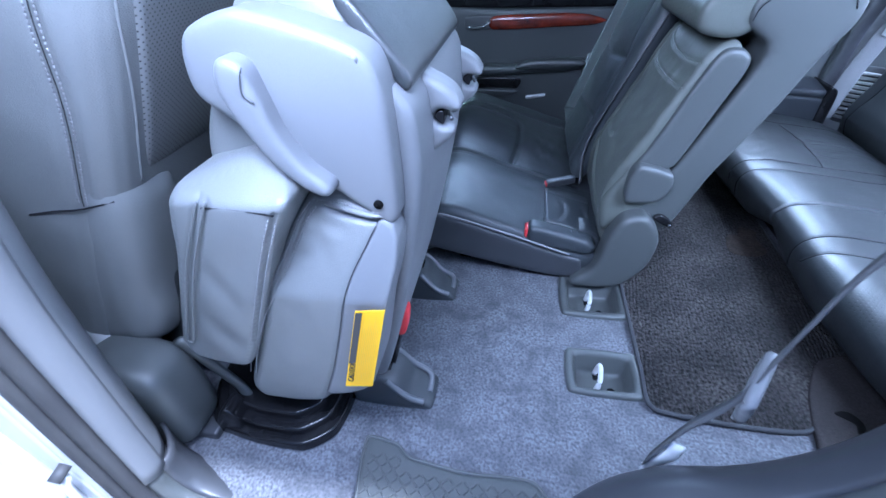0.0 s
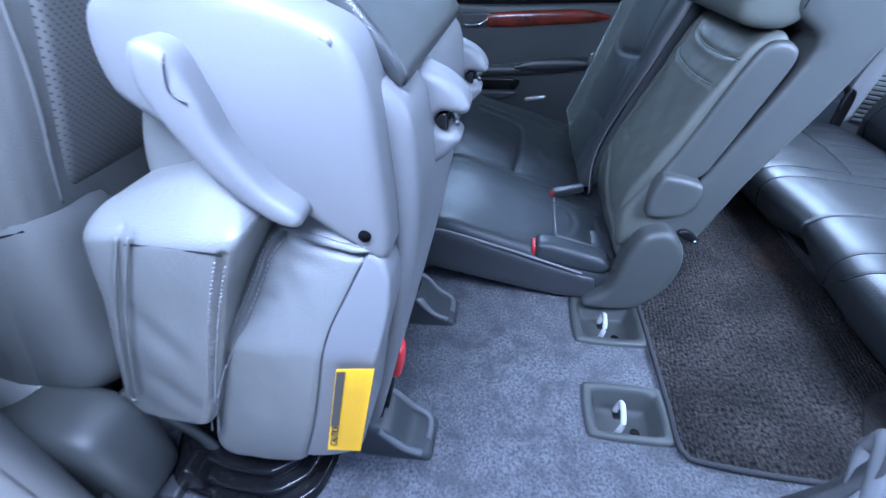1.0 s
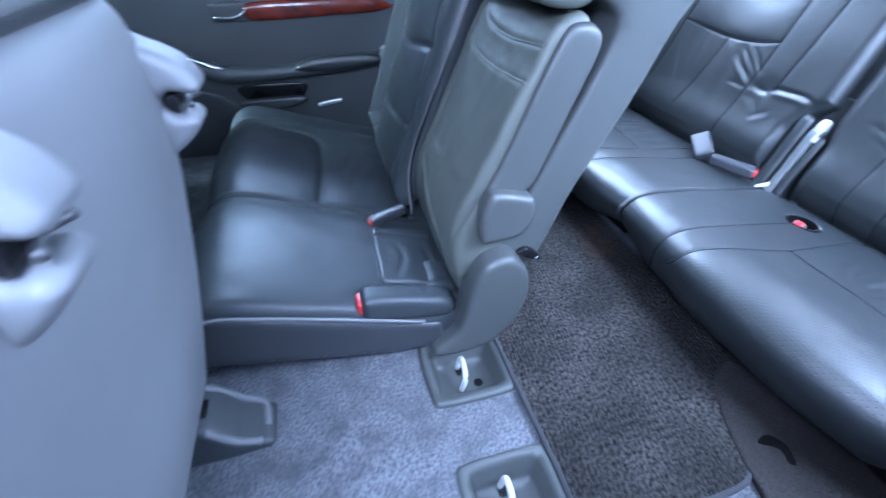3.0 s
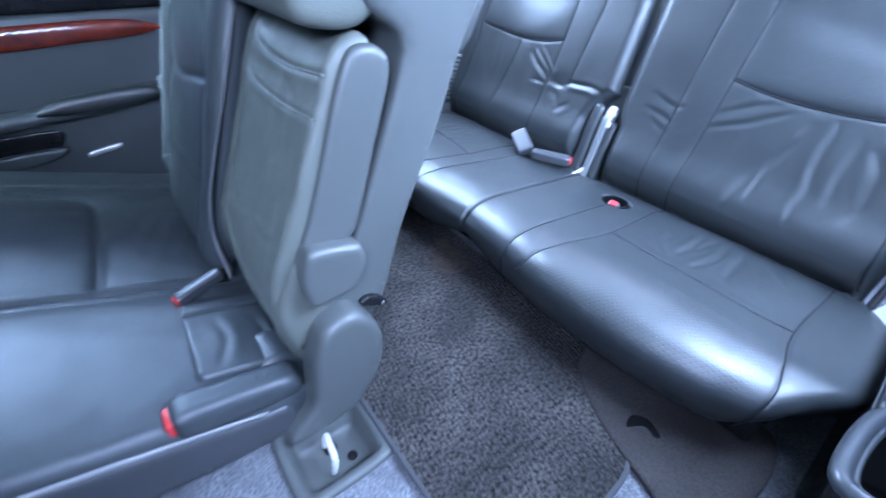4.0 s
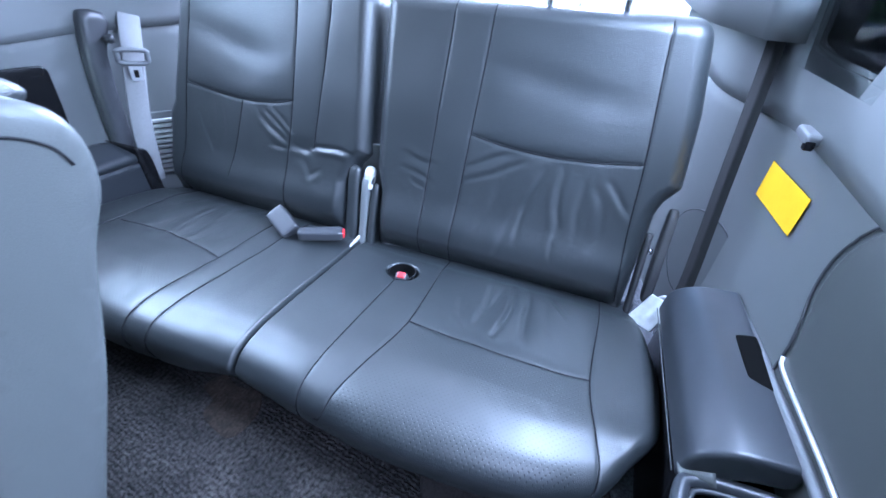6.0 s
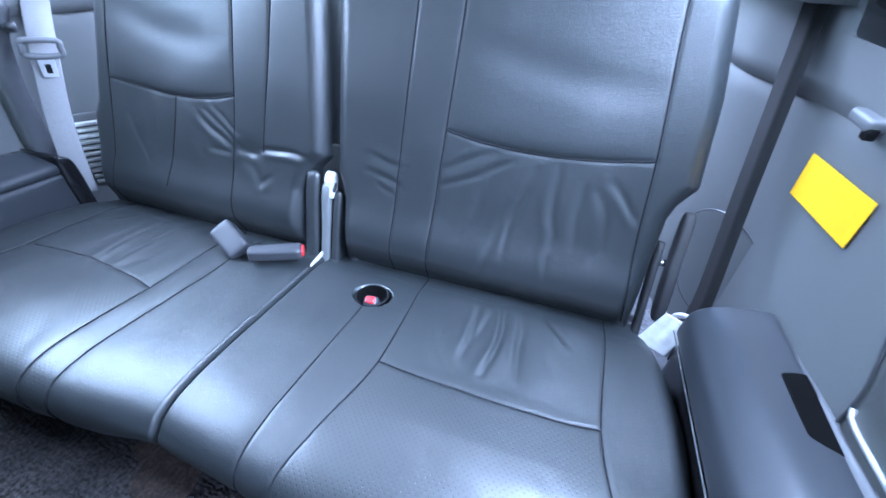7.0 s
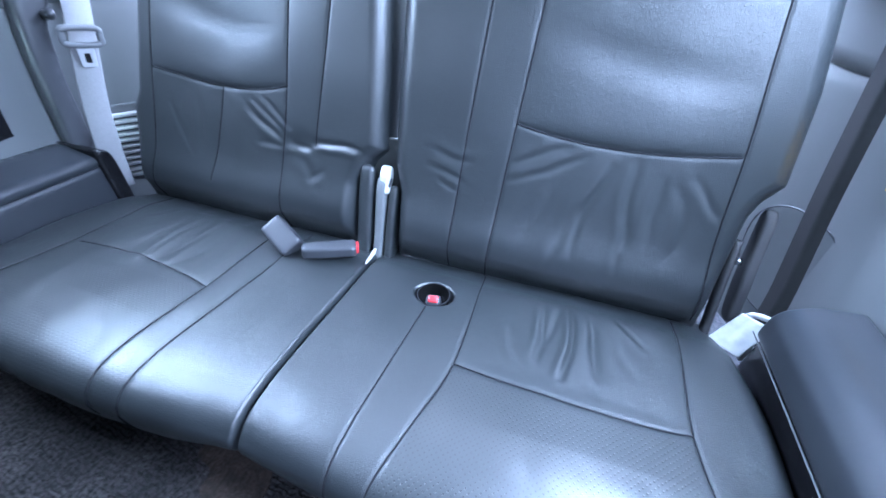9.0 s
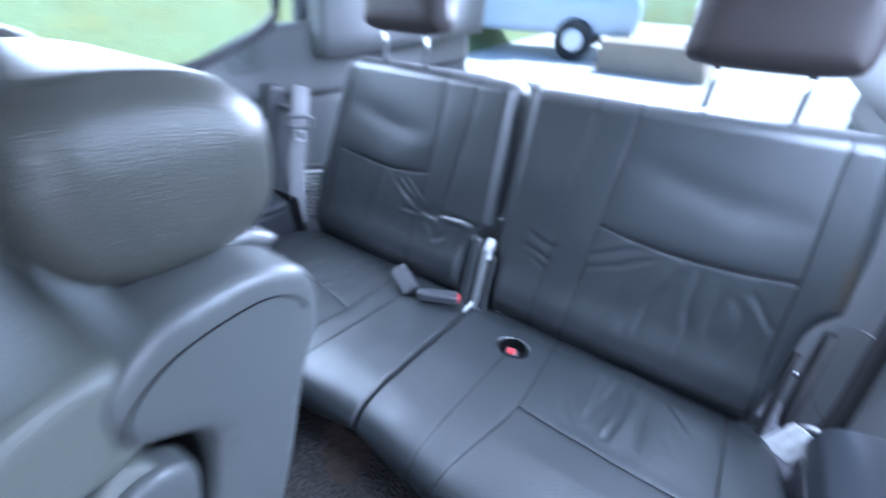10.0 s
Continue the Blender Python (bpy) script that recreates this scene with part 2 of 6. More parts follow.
def puff(pts, a, b, r, n=72, seg=6, smooth=0.5, crown=0.0, axis="y", flat=False):
    """A solid with the outline pts in one plane, from a to b along axis; its rims are rounded by r and its ends bulge by crown."""
    if not flat:
        around = np.linalg.norm(np.diff(np.array(list(pts) + [pts[0]], float), axis=0), axis=1).sum()
        n = int(max(n, min(380, around / (r * 0.8))))
    p = np.array(pts, float) if flat else smooth_poly(pts, n, tension=smooth)
    n = len(p)
    if np.sum(p[:, 0] * np.roll(p[:, 1], -1) - np.roll(p[:, 0], -1) * p[:, 1]) < 0:
        p = p[::-1]
    r = min(r, abs(b - a) * 0.49)
    sgn = 1 if b > a else -1
    t = np.roll(p, -1, 0) - np.roll(p, 1, 0)
    t /= np.linalg.norm(t, axis=1)[:, None] + 1e-9
    inward = np.stack([-t[:, 1], t[:, 0]], 1)
    loop = np.vstack([p, p[:1]])
    lo, hi = p.min(0), p.max(0)
    span = max(hi - lo)
    g = min(max(r * 0.8, span / 26), span / 8)
    gx, gz = np.meshgrid(np.arange(lo[0], hi[0], g), np.arange(lo[1], hi[1], g))
    cand = [(np.stack([gx.ravel(), gz.ravel()], 1), r * 0.85)]
    cand += [(p[::1 if f < 0.5 else 2] + inward[::1 if f < 0.5 else 2] * r * f, r * f * 0.93) for f in (0.05, 0.17, 0.36, 0.62, 0.95)]
    inner = []
    for q, keep in cand:
        inside = np.zeros(len(q), bool)
        for (x0, z0), (x1, z1) in zip(loop[:-1], loop[1:]):
            cross = ((z0 > q[:, 1]) != (z1 > q[:, 1]))
            if cross.any():
                xi = x0 + (q[:, 1] - z0) * (x1 - x0) / (z1 - z0 if z1 != z0 else 1e-12)
                inside ^= cross & (q[:, 0] < xi)
        d = seg_dist(q, loop)
        inner.append(q[inside & (d > keep)])
    allp = np.vstack([p] + inner)
    res = delaunay_2d_cdt([Vector(v) for v in allp], [], [list(range(n))], 1, 1e-7)
    cv = np.array([(v.x, v.y) for v in res[0]])
    tris = [tuple(f) for f in res[2]]
    d = seg_dist(cv, loop)
    k = np.clip(d / r, 0, 1)
    h = r * np.sqrt(1 - (1 - k) ** 2) + crown * np.clip(d / (span * 0.25), 0, 1) ** 0.7
    verts, faces = [], []

    def put(x, z, w):
        verts.append({"y": (x, w, z), "x": (w, x, z), "z": (x, z, w)}[axis])

    for x_z, hh in zip(cv, h):
        put(*x_z, a + sgn * (r - hh))
    m = len(cv)
    for x_z, hh in zip(cv, h):
        put(*x_z, b - sgn * (r - hh))
    faces += tris + [tuple(m + i for i in f[::-1]) for f in tris]
    order = []
    for v in p:
        order.append(int(np.argmin(((cv - v) ** 2).sum(1))))
    rows = [order]
    for s in (0.2, 0.4, 0.6, 0.8):
        base = len(verts)
        for x, z in p:
            put(x, z, a + sgn * r + (b - a - 2 * sgn * r) * s)
        rows.append(list(range(base, base + n)))
    rows.append([m + i for i in order])
    for r0, r1 in zip(rows[:-1], rows[1:]):
        for i in range(n):
            jn = (i + 1) % n
            if r0[i] != r0[jn]:
                faces.append((r0[i], r0[jn], r1[jn], r1[i]))
    return mesh_of(verts, faces)


def tube(pts, radius, sides=8, closed=False, n=None, flat=1.0, up=None):
    """A round or flattened bar along pts. up: the direction of its thin side."""
    p = np.array(pts, float) if n is None else smooth_poly(pts, n, closed)
    k = len(p)
    verts, faces = [], []
    for i in range(k):
        t = p[(i + 1) % k] - p[i - 1] if closed else p[min(i + 1, k - 1)] - p[max(i - 1, 0)]
        t = t / (np.linalg.norm(t) + 1e-9)
        ref = np.array(up if up is not None else ((0, 0, 1) if abs(t[2]) < 0.9 else (0, 1, 0)), float)
        s = np.cross(t, ref)
        s /= np.linalg.norm(s) + 1e-9
        q = np.cross(s, t)
        for j in range(sides):
            an = 2 * math.pi * (j + 0.5) / sides
            verts.append(p[i] + radius * (math.cos(an) * s + flat * math.sin(an) * q))
    for i in range(k if closed else k - 1):
        for j in range(sides):
            a, b = i * sides + j, i * sides + (j + 1) % sides
            c = ((i + 1) % k) * sides
            faces.append((a, b, c + (j + 1) % sides, c + j))
    if not closed:
        faces.append(tuple(range(sides)))
        faces.append(tuple(range((k - 1) * sides, k * sides)))
    return mesh_of(verts, faces)


def rbox(x0, x1, y0, y1, z0, z1, r=0.004, seg=3):
    bm = bmesh.new()
    bmesh.ops.create_cube(bm, size=1)
    for v in bm.verts:
        v.co = ((x0 + x1) / 2 + v.co.x * (x1 - x0), (y0 + y1) / 2 + v.co.y * (y1 - y0), (z0 + z1) / 2 + v.co.z * (z1 - z0))
    if r:
        bmesh.ops.bevel(bm, geom=bm.edges[:], offset=r, segments=seg, affect="EDGES", profile=0.5)
    return bm


def moved(bm, m):
    bmesh.ops.transform(bm, matrix=m, verts=bm.verts)
    return bm


def ribbon(pts, width, thick, across, n=None):
    """A flat strap along pts; across: its width's direction."""
    p = np.array(pts, float) if n is None else smooth_poly(pts, n, False)
    ac = np.array(across, float)
    verts, faces = [], []
    for i in range(len(p)):
        t = p[min(i + 1, len(p) - 1)] - p[max(i - 1, 0)]
        t /= np.linalg.norm(t)
        a = ac - t * (ac @ t)
        a /= np.linalg.norm(a)
        nn = np.cross(t, a)
        for su, sw in ((-1, -1), (-0.9, 1), (0.9, 1), (1, -1)):
            verts.append(p[i] + a * su * width / 2 + nn * sw * thick / 2)
    for i in range(len(p) - 1):
        for j in range(4):
            faces.append((i * 4 + j, i * 4 + (j + 1) % 4, i * 4 + 4 + (j + 1) % 4, i * 4 + 4 + j))
    faces += [(0, 1, 2, 3), tuple(range(len(p) * 4 - 4, len(p) * 4))]
    return mesh_of(verts, faces)


def seg_dist(P, line):
    """Distance of points P (n, 2) from a polyline."""
    line = np.array(line, float)
    best = np.full(len(P), 1e9)
    for a, b in zip(line[:-1], line[1:]):
        ab = b - a
        t = np.clip(((P - a) @ ab) / (ab @ ab + 1e-12), 0, 1)
        best = np.minimum(best, np.linalg.norm(P - a - t[:, None] * ab, axis=1))
    return best


def value_noise(x, y, seed=0):
    rs = np.random.RandomState(seed)
    tab = rs.rand(64, 64)
    xi, yi = np.floor(x).astype(int), np.floor(y).astype(int)
    fx, fy = x - xi, y - yi
    fx, fy = fx * fx * (3 - 2 * fx), fy * fy * (3 - 2 * fy)
    g = lambda i, j: tab[i % 64, j % 64]
    return (g(xi, yi) * (1 - fx) + g(xi + 1, yi) * fx) * (1 - fy) + (g(xi, yi + 1) * (1 - fx) + g(xi + 1, yi + 1) * fx) * fy - 0.5


def crease(P, a, b, depth=0.003, width=0.005):
    """A fold from a to b that fades at both ends, with a soft ridge on either side."""
    a, b = np.array(a, float), np.array(b, float)
    ab = b - a
    t = np.clip(((P - a) @ ab) / (ab @ ab), 0, 1)
    d = np.linalg.norm(P - a - t[:, None] * ab, axis=1)
    fade = np.sin(np.pi * np.clip(0.08 + 0.9 * t, 0, 1)) ** 0.8
    return fade * depth * (0.6 * np.exp(-((d - 2.0 * width) / (1.2 * width)) ** 2) - np.exp(-(d / width) ** 2))


def ruck(P, pts, depth=0.002, width=0.004):
    """A bent fold along pts that fades at both ends: a sharp valley with one ridge higher than the other."""
    line = smooth_poly(pts, 14, False)
    best, at, turn = np.full(len(P), 1e9), np.zeros(len(P)), np.zeros(len(P))
    for k, (a, b) in enumerate(zip(line[:-1], line[1:])):
        ab = b - a
        t = np.clip(((P - a) @ ab) / (ab @ ab + 1e-12), 0, 1)
        off = P - a - t[:, None] * ab
        d = np.linalg.norm(off, axis=1)
        near = d < best
        best = np.where(near, d, best)
        at = np.where(near, (k + t) / 13, at)
        turn = np.where(near, np.sign(ab[0] * off[:, 1] - ab[1] * off[:, 0]), turn)
    fade = np.sin(np.pi * np.clip(0.06 + 0.9 * at, 0, 1)) ** 0.7
    return fade * depth * ((0.32 + 0.28 * turn) * np.exp(-((best - 2.1 * width) / (1.3 * width)) ** 2) - np.exp(-(best / width) ** 2))


def groove(P, line, depth=0.005, width=0.005, puffy=0.0, reach=0.03):
    d = seg_dist(P, line)
    return -depth * np.exp(-(d / width) ** 2) - puffy * np.exp(-(d / reach) ** 2)


def pad(left, right, v0, v1, surf, T, r, nu=110, nv=110, extra=None, back=0.03, back_r=None, rl=None, rr=None):
    """An upholstered pad. left(v), right(v): its side edges; surf(u, v, w): the place of a point w off the pad's plane; rl, rr: rim radii of the left and right side."""
    lin, cs = np.linspace(0, 1, nv), (1 - np.cos(np.linspace(0, np.pi, nv))) / 2
    vs = v0 + (v1 - v0) * (0.55 * lin + 0.45 * cs)
    lin, cs = np.linspace(0, 1, nu), (1 - np.cos(np.linspace(0, np.pi, nu))) / 2
    ss = 0.55 * lin + 0.45 * cs
    U = np.array([left(v) + (right(v) - left(v)) * ss for v in vs])
    V = np.repeat(vs[:, None], nu, 1)
    P = np.stack([U.ravel(), V.ravel()], 1)
    edge = np.vstack([np.stack([U[0], V[0]], 1), np.stack([U[:, -1], V[:, -1]], 1), np.stack([U[-1, ::-1], V[-1]], 1), np.stack([U[::-1, 0], V[::-1, 0]], 1)])
    d = seg_dist(P, edge[::2])
    k = np.clip(d / r, 0, 1)
    if rl or rr:
        ends = np.minimum(V - v0, v1 - V).ravel() / r
        sides = np.minimum((U - U[:, :1]).ravel() / (rl or r), (U[:, -1:] - U).ravel() / (rr or r))
        k = np.clip(np.minimum(ends, sides), 0, 1)
    w = T * np.sqrt(1 - (1 - k) ** 2)
    if extra is not None:
        w = w + extra(P[:, 0], P[:, 1], P) * np.clip(k * 1.3, 0, 1)
    idx = np.arange(nu * nv).reshape(nv, nu)
    border = np.zeros((nv, nu), bool)
    border[0], border[-1], border[:, 0], border[:, -1] = True, True, True, True
    w[border.ravel()] = 0
    front = surf(P[:, 0], P[:, 1], w)
    kb = np.clip(d / (back_r or r), 0, 1)
    wb = -back * np.sqrt(1 - (1 - kb) ** 2)
    bidx = np.where(border.ravel(), np.arange(nu * nv), -1)
    inner = np.flatnonzero(bidx < 0)
    bidx[inner] = nu * nv + np.arange(len(inner))
    rear = surf(P[inner, 0], P[inner, 1], wb[inner])
    verts = np.vstack([front, rear])
    q = np.stack([idx[:-1, :-1], idx[:-1, 1:], idx[1:, 1:], idx[1:, :-1]], -1).reshape(-1, 4)
    faces = np.vstack([q, bidx[q][:, ::-1]])
    me = bpy.data.meshes.new("pad")
    me.from_pydata(verts.tolist(), [], faces.tolist())
    bm = bmesh.new()
    bm.from_mesh(me)
    bpy.data.meshes.remove(me)
    return bm


def plane_surf(o, u, v, w):
    o, u, v, w = (np.array(k, float) for k in (o, u, v, w))
    return lambda a, b, c: o + a[:, None] * u + b[:, None] * v + c[:, None] * w


def bent_surf(path, u_axis):
    """A surface along a path of (x, z) points, with v the length along it and u across the car."""
    p = smooth_poly(path, 240, False)
    acc = np.concatenate([[0], np.cumsum(np.linalg.norm(np.diff(p, axis=0), axis=1))])
    t = np.gradient(p, axis=0)
    t /= np.linalg.norm(t, axis=1)[:, None]
    nn = np.stack([-t[:, 1], t[:, 0]], 1)

    def f(u, v, w):
        x, z = np.interp(v, acc, p[:, 0]), np.interp(v, acc, p[:, 1])
        nx, nz = np.interp(v, acc, nn[:, 0]), np.interp(v, acc, nn[:, 1])
        return np.stack([x + nx * w, u * u_axis, z + nz * w], 1)
    return f, acc[-1], lambda x, k=int(np.argmin(p[:, 0])): float(np.interp(x, p[k:, 0], acc[k:]))


def rounded(base, rc, v0, v1, sign):
    """An edge function with its two corners rounded by rc."""
    def f(v):
        e = base(v) if callable(base) else base
        dv = min(v - v0, v1 - v)
        if dv < rc:
            e += sign * (rc - math.sqrt(max(0.0, rc * rc - (rc - dv) ** 2)))
        return e
    return f


def dashes(line, step, length, radius, n=400):
    """Stitches along a line in space."""
    p = smooth_poly(line, n, False)
    acc = np.concatenate([[0], np.cumsum(np.linalg.norm(np.diff(p, axis=0), axis=1))])
    bm = bmesh.new()
    s = 0.0
    at = lambda q: np.array([np.interp(q, acc, p[:, j]) for j in range(3)])
    while s + length < acc[-1]:
        b2 = tube([at(s), at(s + length * 0.5), at(s + length)], radius, 5)
        me = bpy.data.meshes.new("dash")
        b2.to_mesh(me)
        b2.free()
        bm.from_mesh(me)
        bpy.data.meshes.remove(me)
        s += step
    return bm


def polyplate(pts3, thick, normal):
    """A thin flat plate with the corners pts3."""
    nn = Vector(normal).normalized() * thick
    k = len(pts3)
    verts = [Vector(p) for p in pts3] + [Vector(p) + nn for p in pts3]
    faces = [tuple(range(k)), tuple(range(k, 2 * k))] + [(i, (i + 1) % k, k + (i + 1) % k, k + i) for i in range(k)]
    return mesh_of(verts, faces)


def rumple(bm, edge_y, lines, lump=0.003, seed=1, cuts=3, seams=()):
    """Wrinkles the side of bm that lies beyond y = edge_y (towards minus y): lines are folds, seams sewn grooves, both in (x, z)."""
    faces = [f for f in bm.faces if f.calc_center_median().y < edge_y]
    edges = list({e for f in faces for e in f.edges})
    bmesh.ops.subdivide_edges(bm, edges=edges, cuts=cuts, use_grid_fill=True)
    vs = [v for v in bm.verts if v.co.y < edge_y]
    P = np.array([(v.co.x, v.co.z) for v in vs])
    y = np.array([v.co.y for v in vs])
    h = lump * (value_noise(P[:, 0] * 17 + 5, P[:, 1] * 15, seed) + 0.5 * value_noise(P[:, 0] * 41, P[:, 1] * 37 + 3, seed + 1))
    for a, b, depth, width in lines:
        h += crease(P, a, b, depth, width)
    for line in seams:
        h += groove(P, smooth_poly(line, 40, False), 0.003, 0.0028, 0.001, 0.012)
    h *= np.clip((edge_y - y) / 0.006, 0, 1)
    for v, k in zip(vs, h):
        v.co.y -= k
    return bm


# ---- structure ----
def sheet(plan, z0, z1, thick, out, lean=0.0, top=None):
    """A wall along plan (x, y) points from z0 to z1; out: +1 or -1, the side of y where its thickness lies; top(x): its upper edge."""
    p = smooth_poly(plan, 60, False)
    verts, faces = [], []
    rows = 8
    for k in range(rows + 1):
        for x, y in p:
            zz = z0 + ((top(x) if top else z1) - z0) * k / rows
            verts.append((x, y - out * lean * zz, zz))
    n, m = len(p), len(p) * (rows + 1)
    for k in range(rows + 1):
        for x, y in p:
            zz = z0 + ((top(x) if top else z1) - z0) * k / rows
            verts.append((x, y - out * lean * zz + out * thick, zz))
    for k in range(rows):
        for i in range(n - 1):
            a = k * n + i
            faces.append((a, a + 1, a + n + 1, a + n))
            faces.append((m + a, m + a + n, m + a + n + 1, m + a + 1))
    for i in range(n - 1):
        faces.append((i, m + i, m + i + 1, i + 1))
        a = rows * n + i
        faces.append((a, a + 1, m + a + 1, m + a))
    for k in range(rows):
        for i in (0, n - 1):
            a = k * n + i
            faces.append((a, a + n, m + a + n, m + a))
    return mesh_of(verts, faces)


def structure(name, bm, material, label, category="car body", smooth=True):
    ob = part(name, bm, material, None, label, smooth)
    return tagged(ob, label, category, kind="structure")


# floor carpet with two wells for the seat latches
WELLS = ((0.016, 0.142, -0.463, -0.368), (0.014, 0.146, -0.262, -0.141))
xs = sorted(set([round(-1.6 + 0.05 * k, 3) for k in range(69)] + [w[k] for w in WELLS for k in (0, 1)]))
ys = sorted(set([round(-0.74 + 0.05 * k, 3) for k in range(32)] + [w[k] for w in WELLS for k in (2, 3)]))
fv, fi = {}, []
verts = []
for x in xs:
    for y in ys:
        fv[x, y] = len(verts)
        flat = any(w[0] - 0.06 < x < w[1] + 0.06 and w[2] - 0.06 < y < w[3] + 0.06 for w in WELLS)
        verts.append((x, y, 0.0 if flat else 0.005 * noise.noise((x * 5, y * 5, 0))))
for i in range(len(xs) - 1):
    for j in range(len(ys) - 1):
        cx, cy = (xs[i] + xs[i + 1]) / 2, (ys[j] + ys[j + 1]) / 2
        if not any(w[0] < cx < w[1] and w[2] < cy < w[3] for w in WELLS):
            fi.append((fv[xs[i], ys[j]], fv[xs[i + 1], ys[j]], fv[xs[i + 1], ys[j + 1]], fv[xs[i], ys[j + 1]]))
floor_bm = mesh_of(verts, fi)
structure("floor", floor_bm, CARPET, "blue-grey carpet covering the car floor", "carpet")
structure("floor_pan", rbox(-1.65, 1.85, -0.80, 0.88, -0.30, -0.10, 0.01), RUBBER, "dark underbody below the carpet", "car body")

# headliner, front and rear closures
structure("ceiling", rbox(-1.7, 1.85, -0.72, 0.80, 1.06, 1.12, 0.02), HEADLINER, "pale cloth headliner under the roof", "headliner")
structure("wall_front", rbox(-1.72, -1.62, -0.8, 0.88, -0.3, 0.42, 0.02), PLASTIC_DARK, "dark plastic dashboard closing the cabin", "dashboard")
structure("windscreen", rbox(-1.69, -1.685, -0.78, 0.86, 0.42, 1.08, 0), LIGHT_CUT_GLASS, "unseen windscreen above the dashboard, darkened to cut light", "window", False).visible_shadow = False

NEAR_PLAN = [(0.30, -0.785), (0.45, -0.765), (0.70, -0.748), (0.95, -0.742), (1.04, -0.722), (1.12, -0.685), (1.22, -0.655), (1.5, -0.64), (1.82, -0.63)]
FAR_PLAN = [(0.30, 0.80), (0.45, 0.775), (0.70, 0.752), (0.90, 0.742), (0.99, 0.715), (1.06, 0.68), (1.18, 0.655), (1.5, 0.64), (1.82, 0.63)]
belt_z = lambda x: 0.552 - 0.035 * (x - 0.75) if x > 0.6 else 0.557
for nm, plan, out in (("wall_near", NEAR_PLAN, -1), ("wall_far", FAR_PLAN, 1)):
    sill = (lambda x: 0.70) if out < 0 else (lambda x: float(np.interp(x, [0.3, 0.74, 0.98, 1.1], [0.59, 0.595, 0.675, 0.69])))
    structure(nm, sheet(plan, -0.1, 0, 0.04, out, top=lambda x: belt_z(x) - 0.002), TRIM, "pale grey moulded side trim panel", "trim panel")
    up = [(x, y + out * 0.004) for x, y in plan]
    low = thing(nm + "_upper", "grey moulded upper trim round the rear side window", "trim panel", kind="structure")
    part("sill_trim", sheet(up, 0.49, 0.64, 0.045, out, 0.02, top=sill), TRIM, low)
    part("rear_pillar", sheet([(x, y) for x, y in up if x > 1.0], 0.60, 1.07, 0.05, out, 0.12), TRIM, low)
    part("belt_seam", tube([(x, y - out * 0.001, belt_z(x)) for x, y in smooth_poly(plan, 60, False)], 0.003, 6), PLASTIC_DARK, low, "dark joint between two trims")
    part("front_pillar", sheet([(0.28, up[0][1]), (0.40, up[1][1] - out * 0.005), (0.44, up[1][1])], 0.56, 1.07, 0.05, out, 0.10), TRIM, low)
    part("roof_rail", rbox(0.25, 1.85, min(out * 0.70, out * 0.76), max(out * 0.70, out * 0.76), 0.97, 1.08, 0.02), TRIM, low)
    w = thing(nm.replace("wall", "window"), "rear side window with a dark rubber surround", "window", kind="structure")
    p = part("pane", sheet([(0.42, out * 0.80), (0.7, out * 0.79), (1.08, out * 0.74)], 0.57, 0.99, 0.004, out, 0.06), GLASS, w)
    p.visible_shadow = False
    part("rubber_seal", tube([(0.44, out * 0.762, sill(0.44) + 0.004), (0.60, out * 0.752, sill(0.6) + 0.004), (0.76, out * 0.742, sill(0.76) + 0.004), (0.97, out * 0.72, sill(0.97) + 0.008), (1.0, out * 0.70, 0.76), (1.0, out * 0.69, 0.95), (0.46, out * 0.71, 0.965)], 0.013, 8, True, 70), PLASTIC_DARK, w)

rear = thing("wall_rear", "grey trimmed tailgate below the rear window", "tailgate", kind="structure")
part("panel", rbox(1.80, 1.86, -0.68, 0.68, -0.1, 0.44, 0.02), TRIM, rear)
part("header", rbox(1.72, 1.86, -0.68, 0.68, 0.98, 1.1, 0.02), TRIM, rear)
rw = thing("window_rear", "clear rear window in the tailgate", "window", kind="structure")
rp = part("pane", rbox(1.82, 1.824, -0.66, 0.66, 0.42, 1.0, 0), GLASS, rw, smooth=False)
rp.visible_shadow = False
structure("cargo_floor", rbox(1.06, 1.81, -0.64, 0.64, -0.05, 0.02, 0.006), CARPET, "blue-grey carpet behind the third row", "carpet")

# far door
door = thing("door_far", "dark grey rear door with wood trim and chrome handle", "car door", kind="structure")
DY = 0.81
part("panel", puff([(-0.66, -0.14), (0.26, -0.14), (0.25, 0.25), (0.24, 0.448), (-0.2, 0.452), (-0.66, 0.455)], DY, DY + 0.06, 0.012, 90, 4, smooth=0.12), DOOR_GREY, door)
part("upper_trim", puff([(-0.66, 0.46), (0.24, 0.452), (0.23, 0.53), (-0.66, 0.53)], DY + 0.005, DY + 0.055, 0.012, 60, 4, smooth=0.12), BLACK, door, "black upper door trim")
wood = puff([(-0.243, 0.385), (0.0, 0.392), (0.11, 0.397), (0.166, 0.412), (0.10, 0.432), (0.0, 0.437), (-0.243, 0.430)], DY - 0.016, DY + 0.01, 0.012, 90, 5, smooth=0.3)
part("wood_trim", wood, WOOD, door, "glossy red-brown wood trim")
part("handle_bezel", puff([(-0.345, 0.385), (-0.25, 0.385), (-0.25, 0.43), (-0.345, 0.428)], DY - 0.006, DY + 0.005, 0.004, 48, 3, smooth=0.25), PLASTIC_DARK, door)
part("door_handle", tube([(-0.335, DY - 0.012, 0.397), (-0.30, DY - 0.022, 0.396), (-0.268, DY - 0.02, 0.404), (-0.256, DY - 0.008, 0.415)], 0.008, 8, n=16, flat=0.6), CHROME, door, "chrome pull handle")
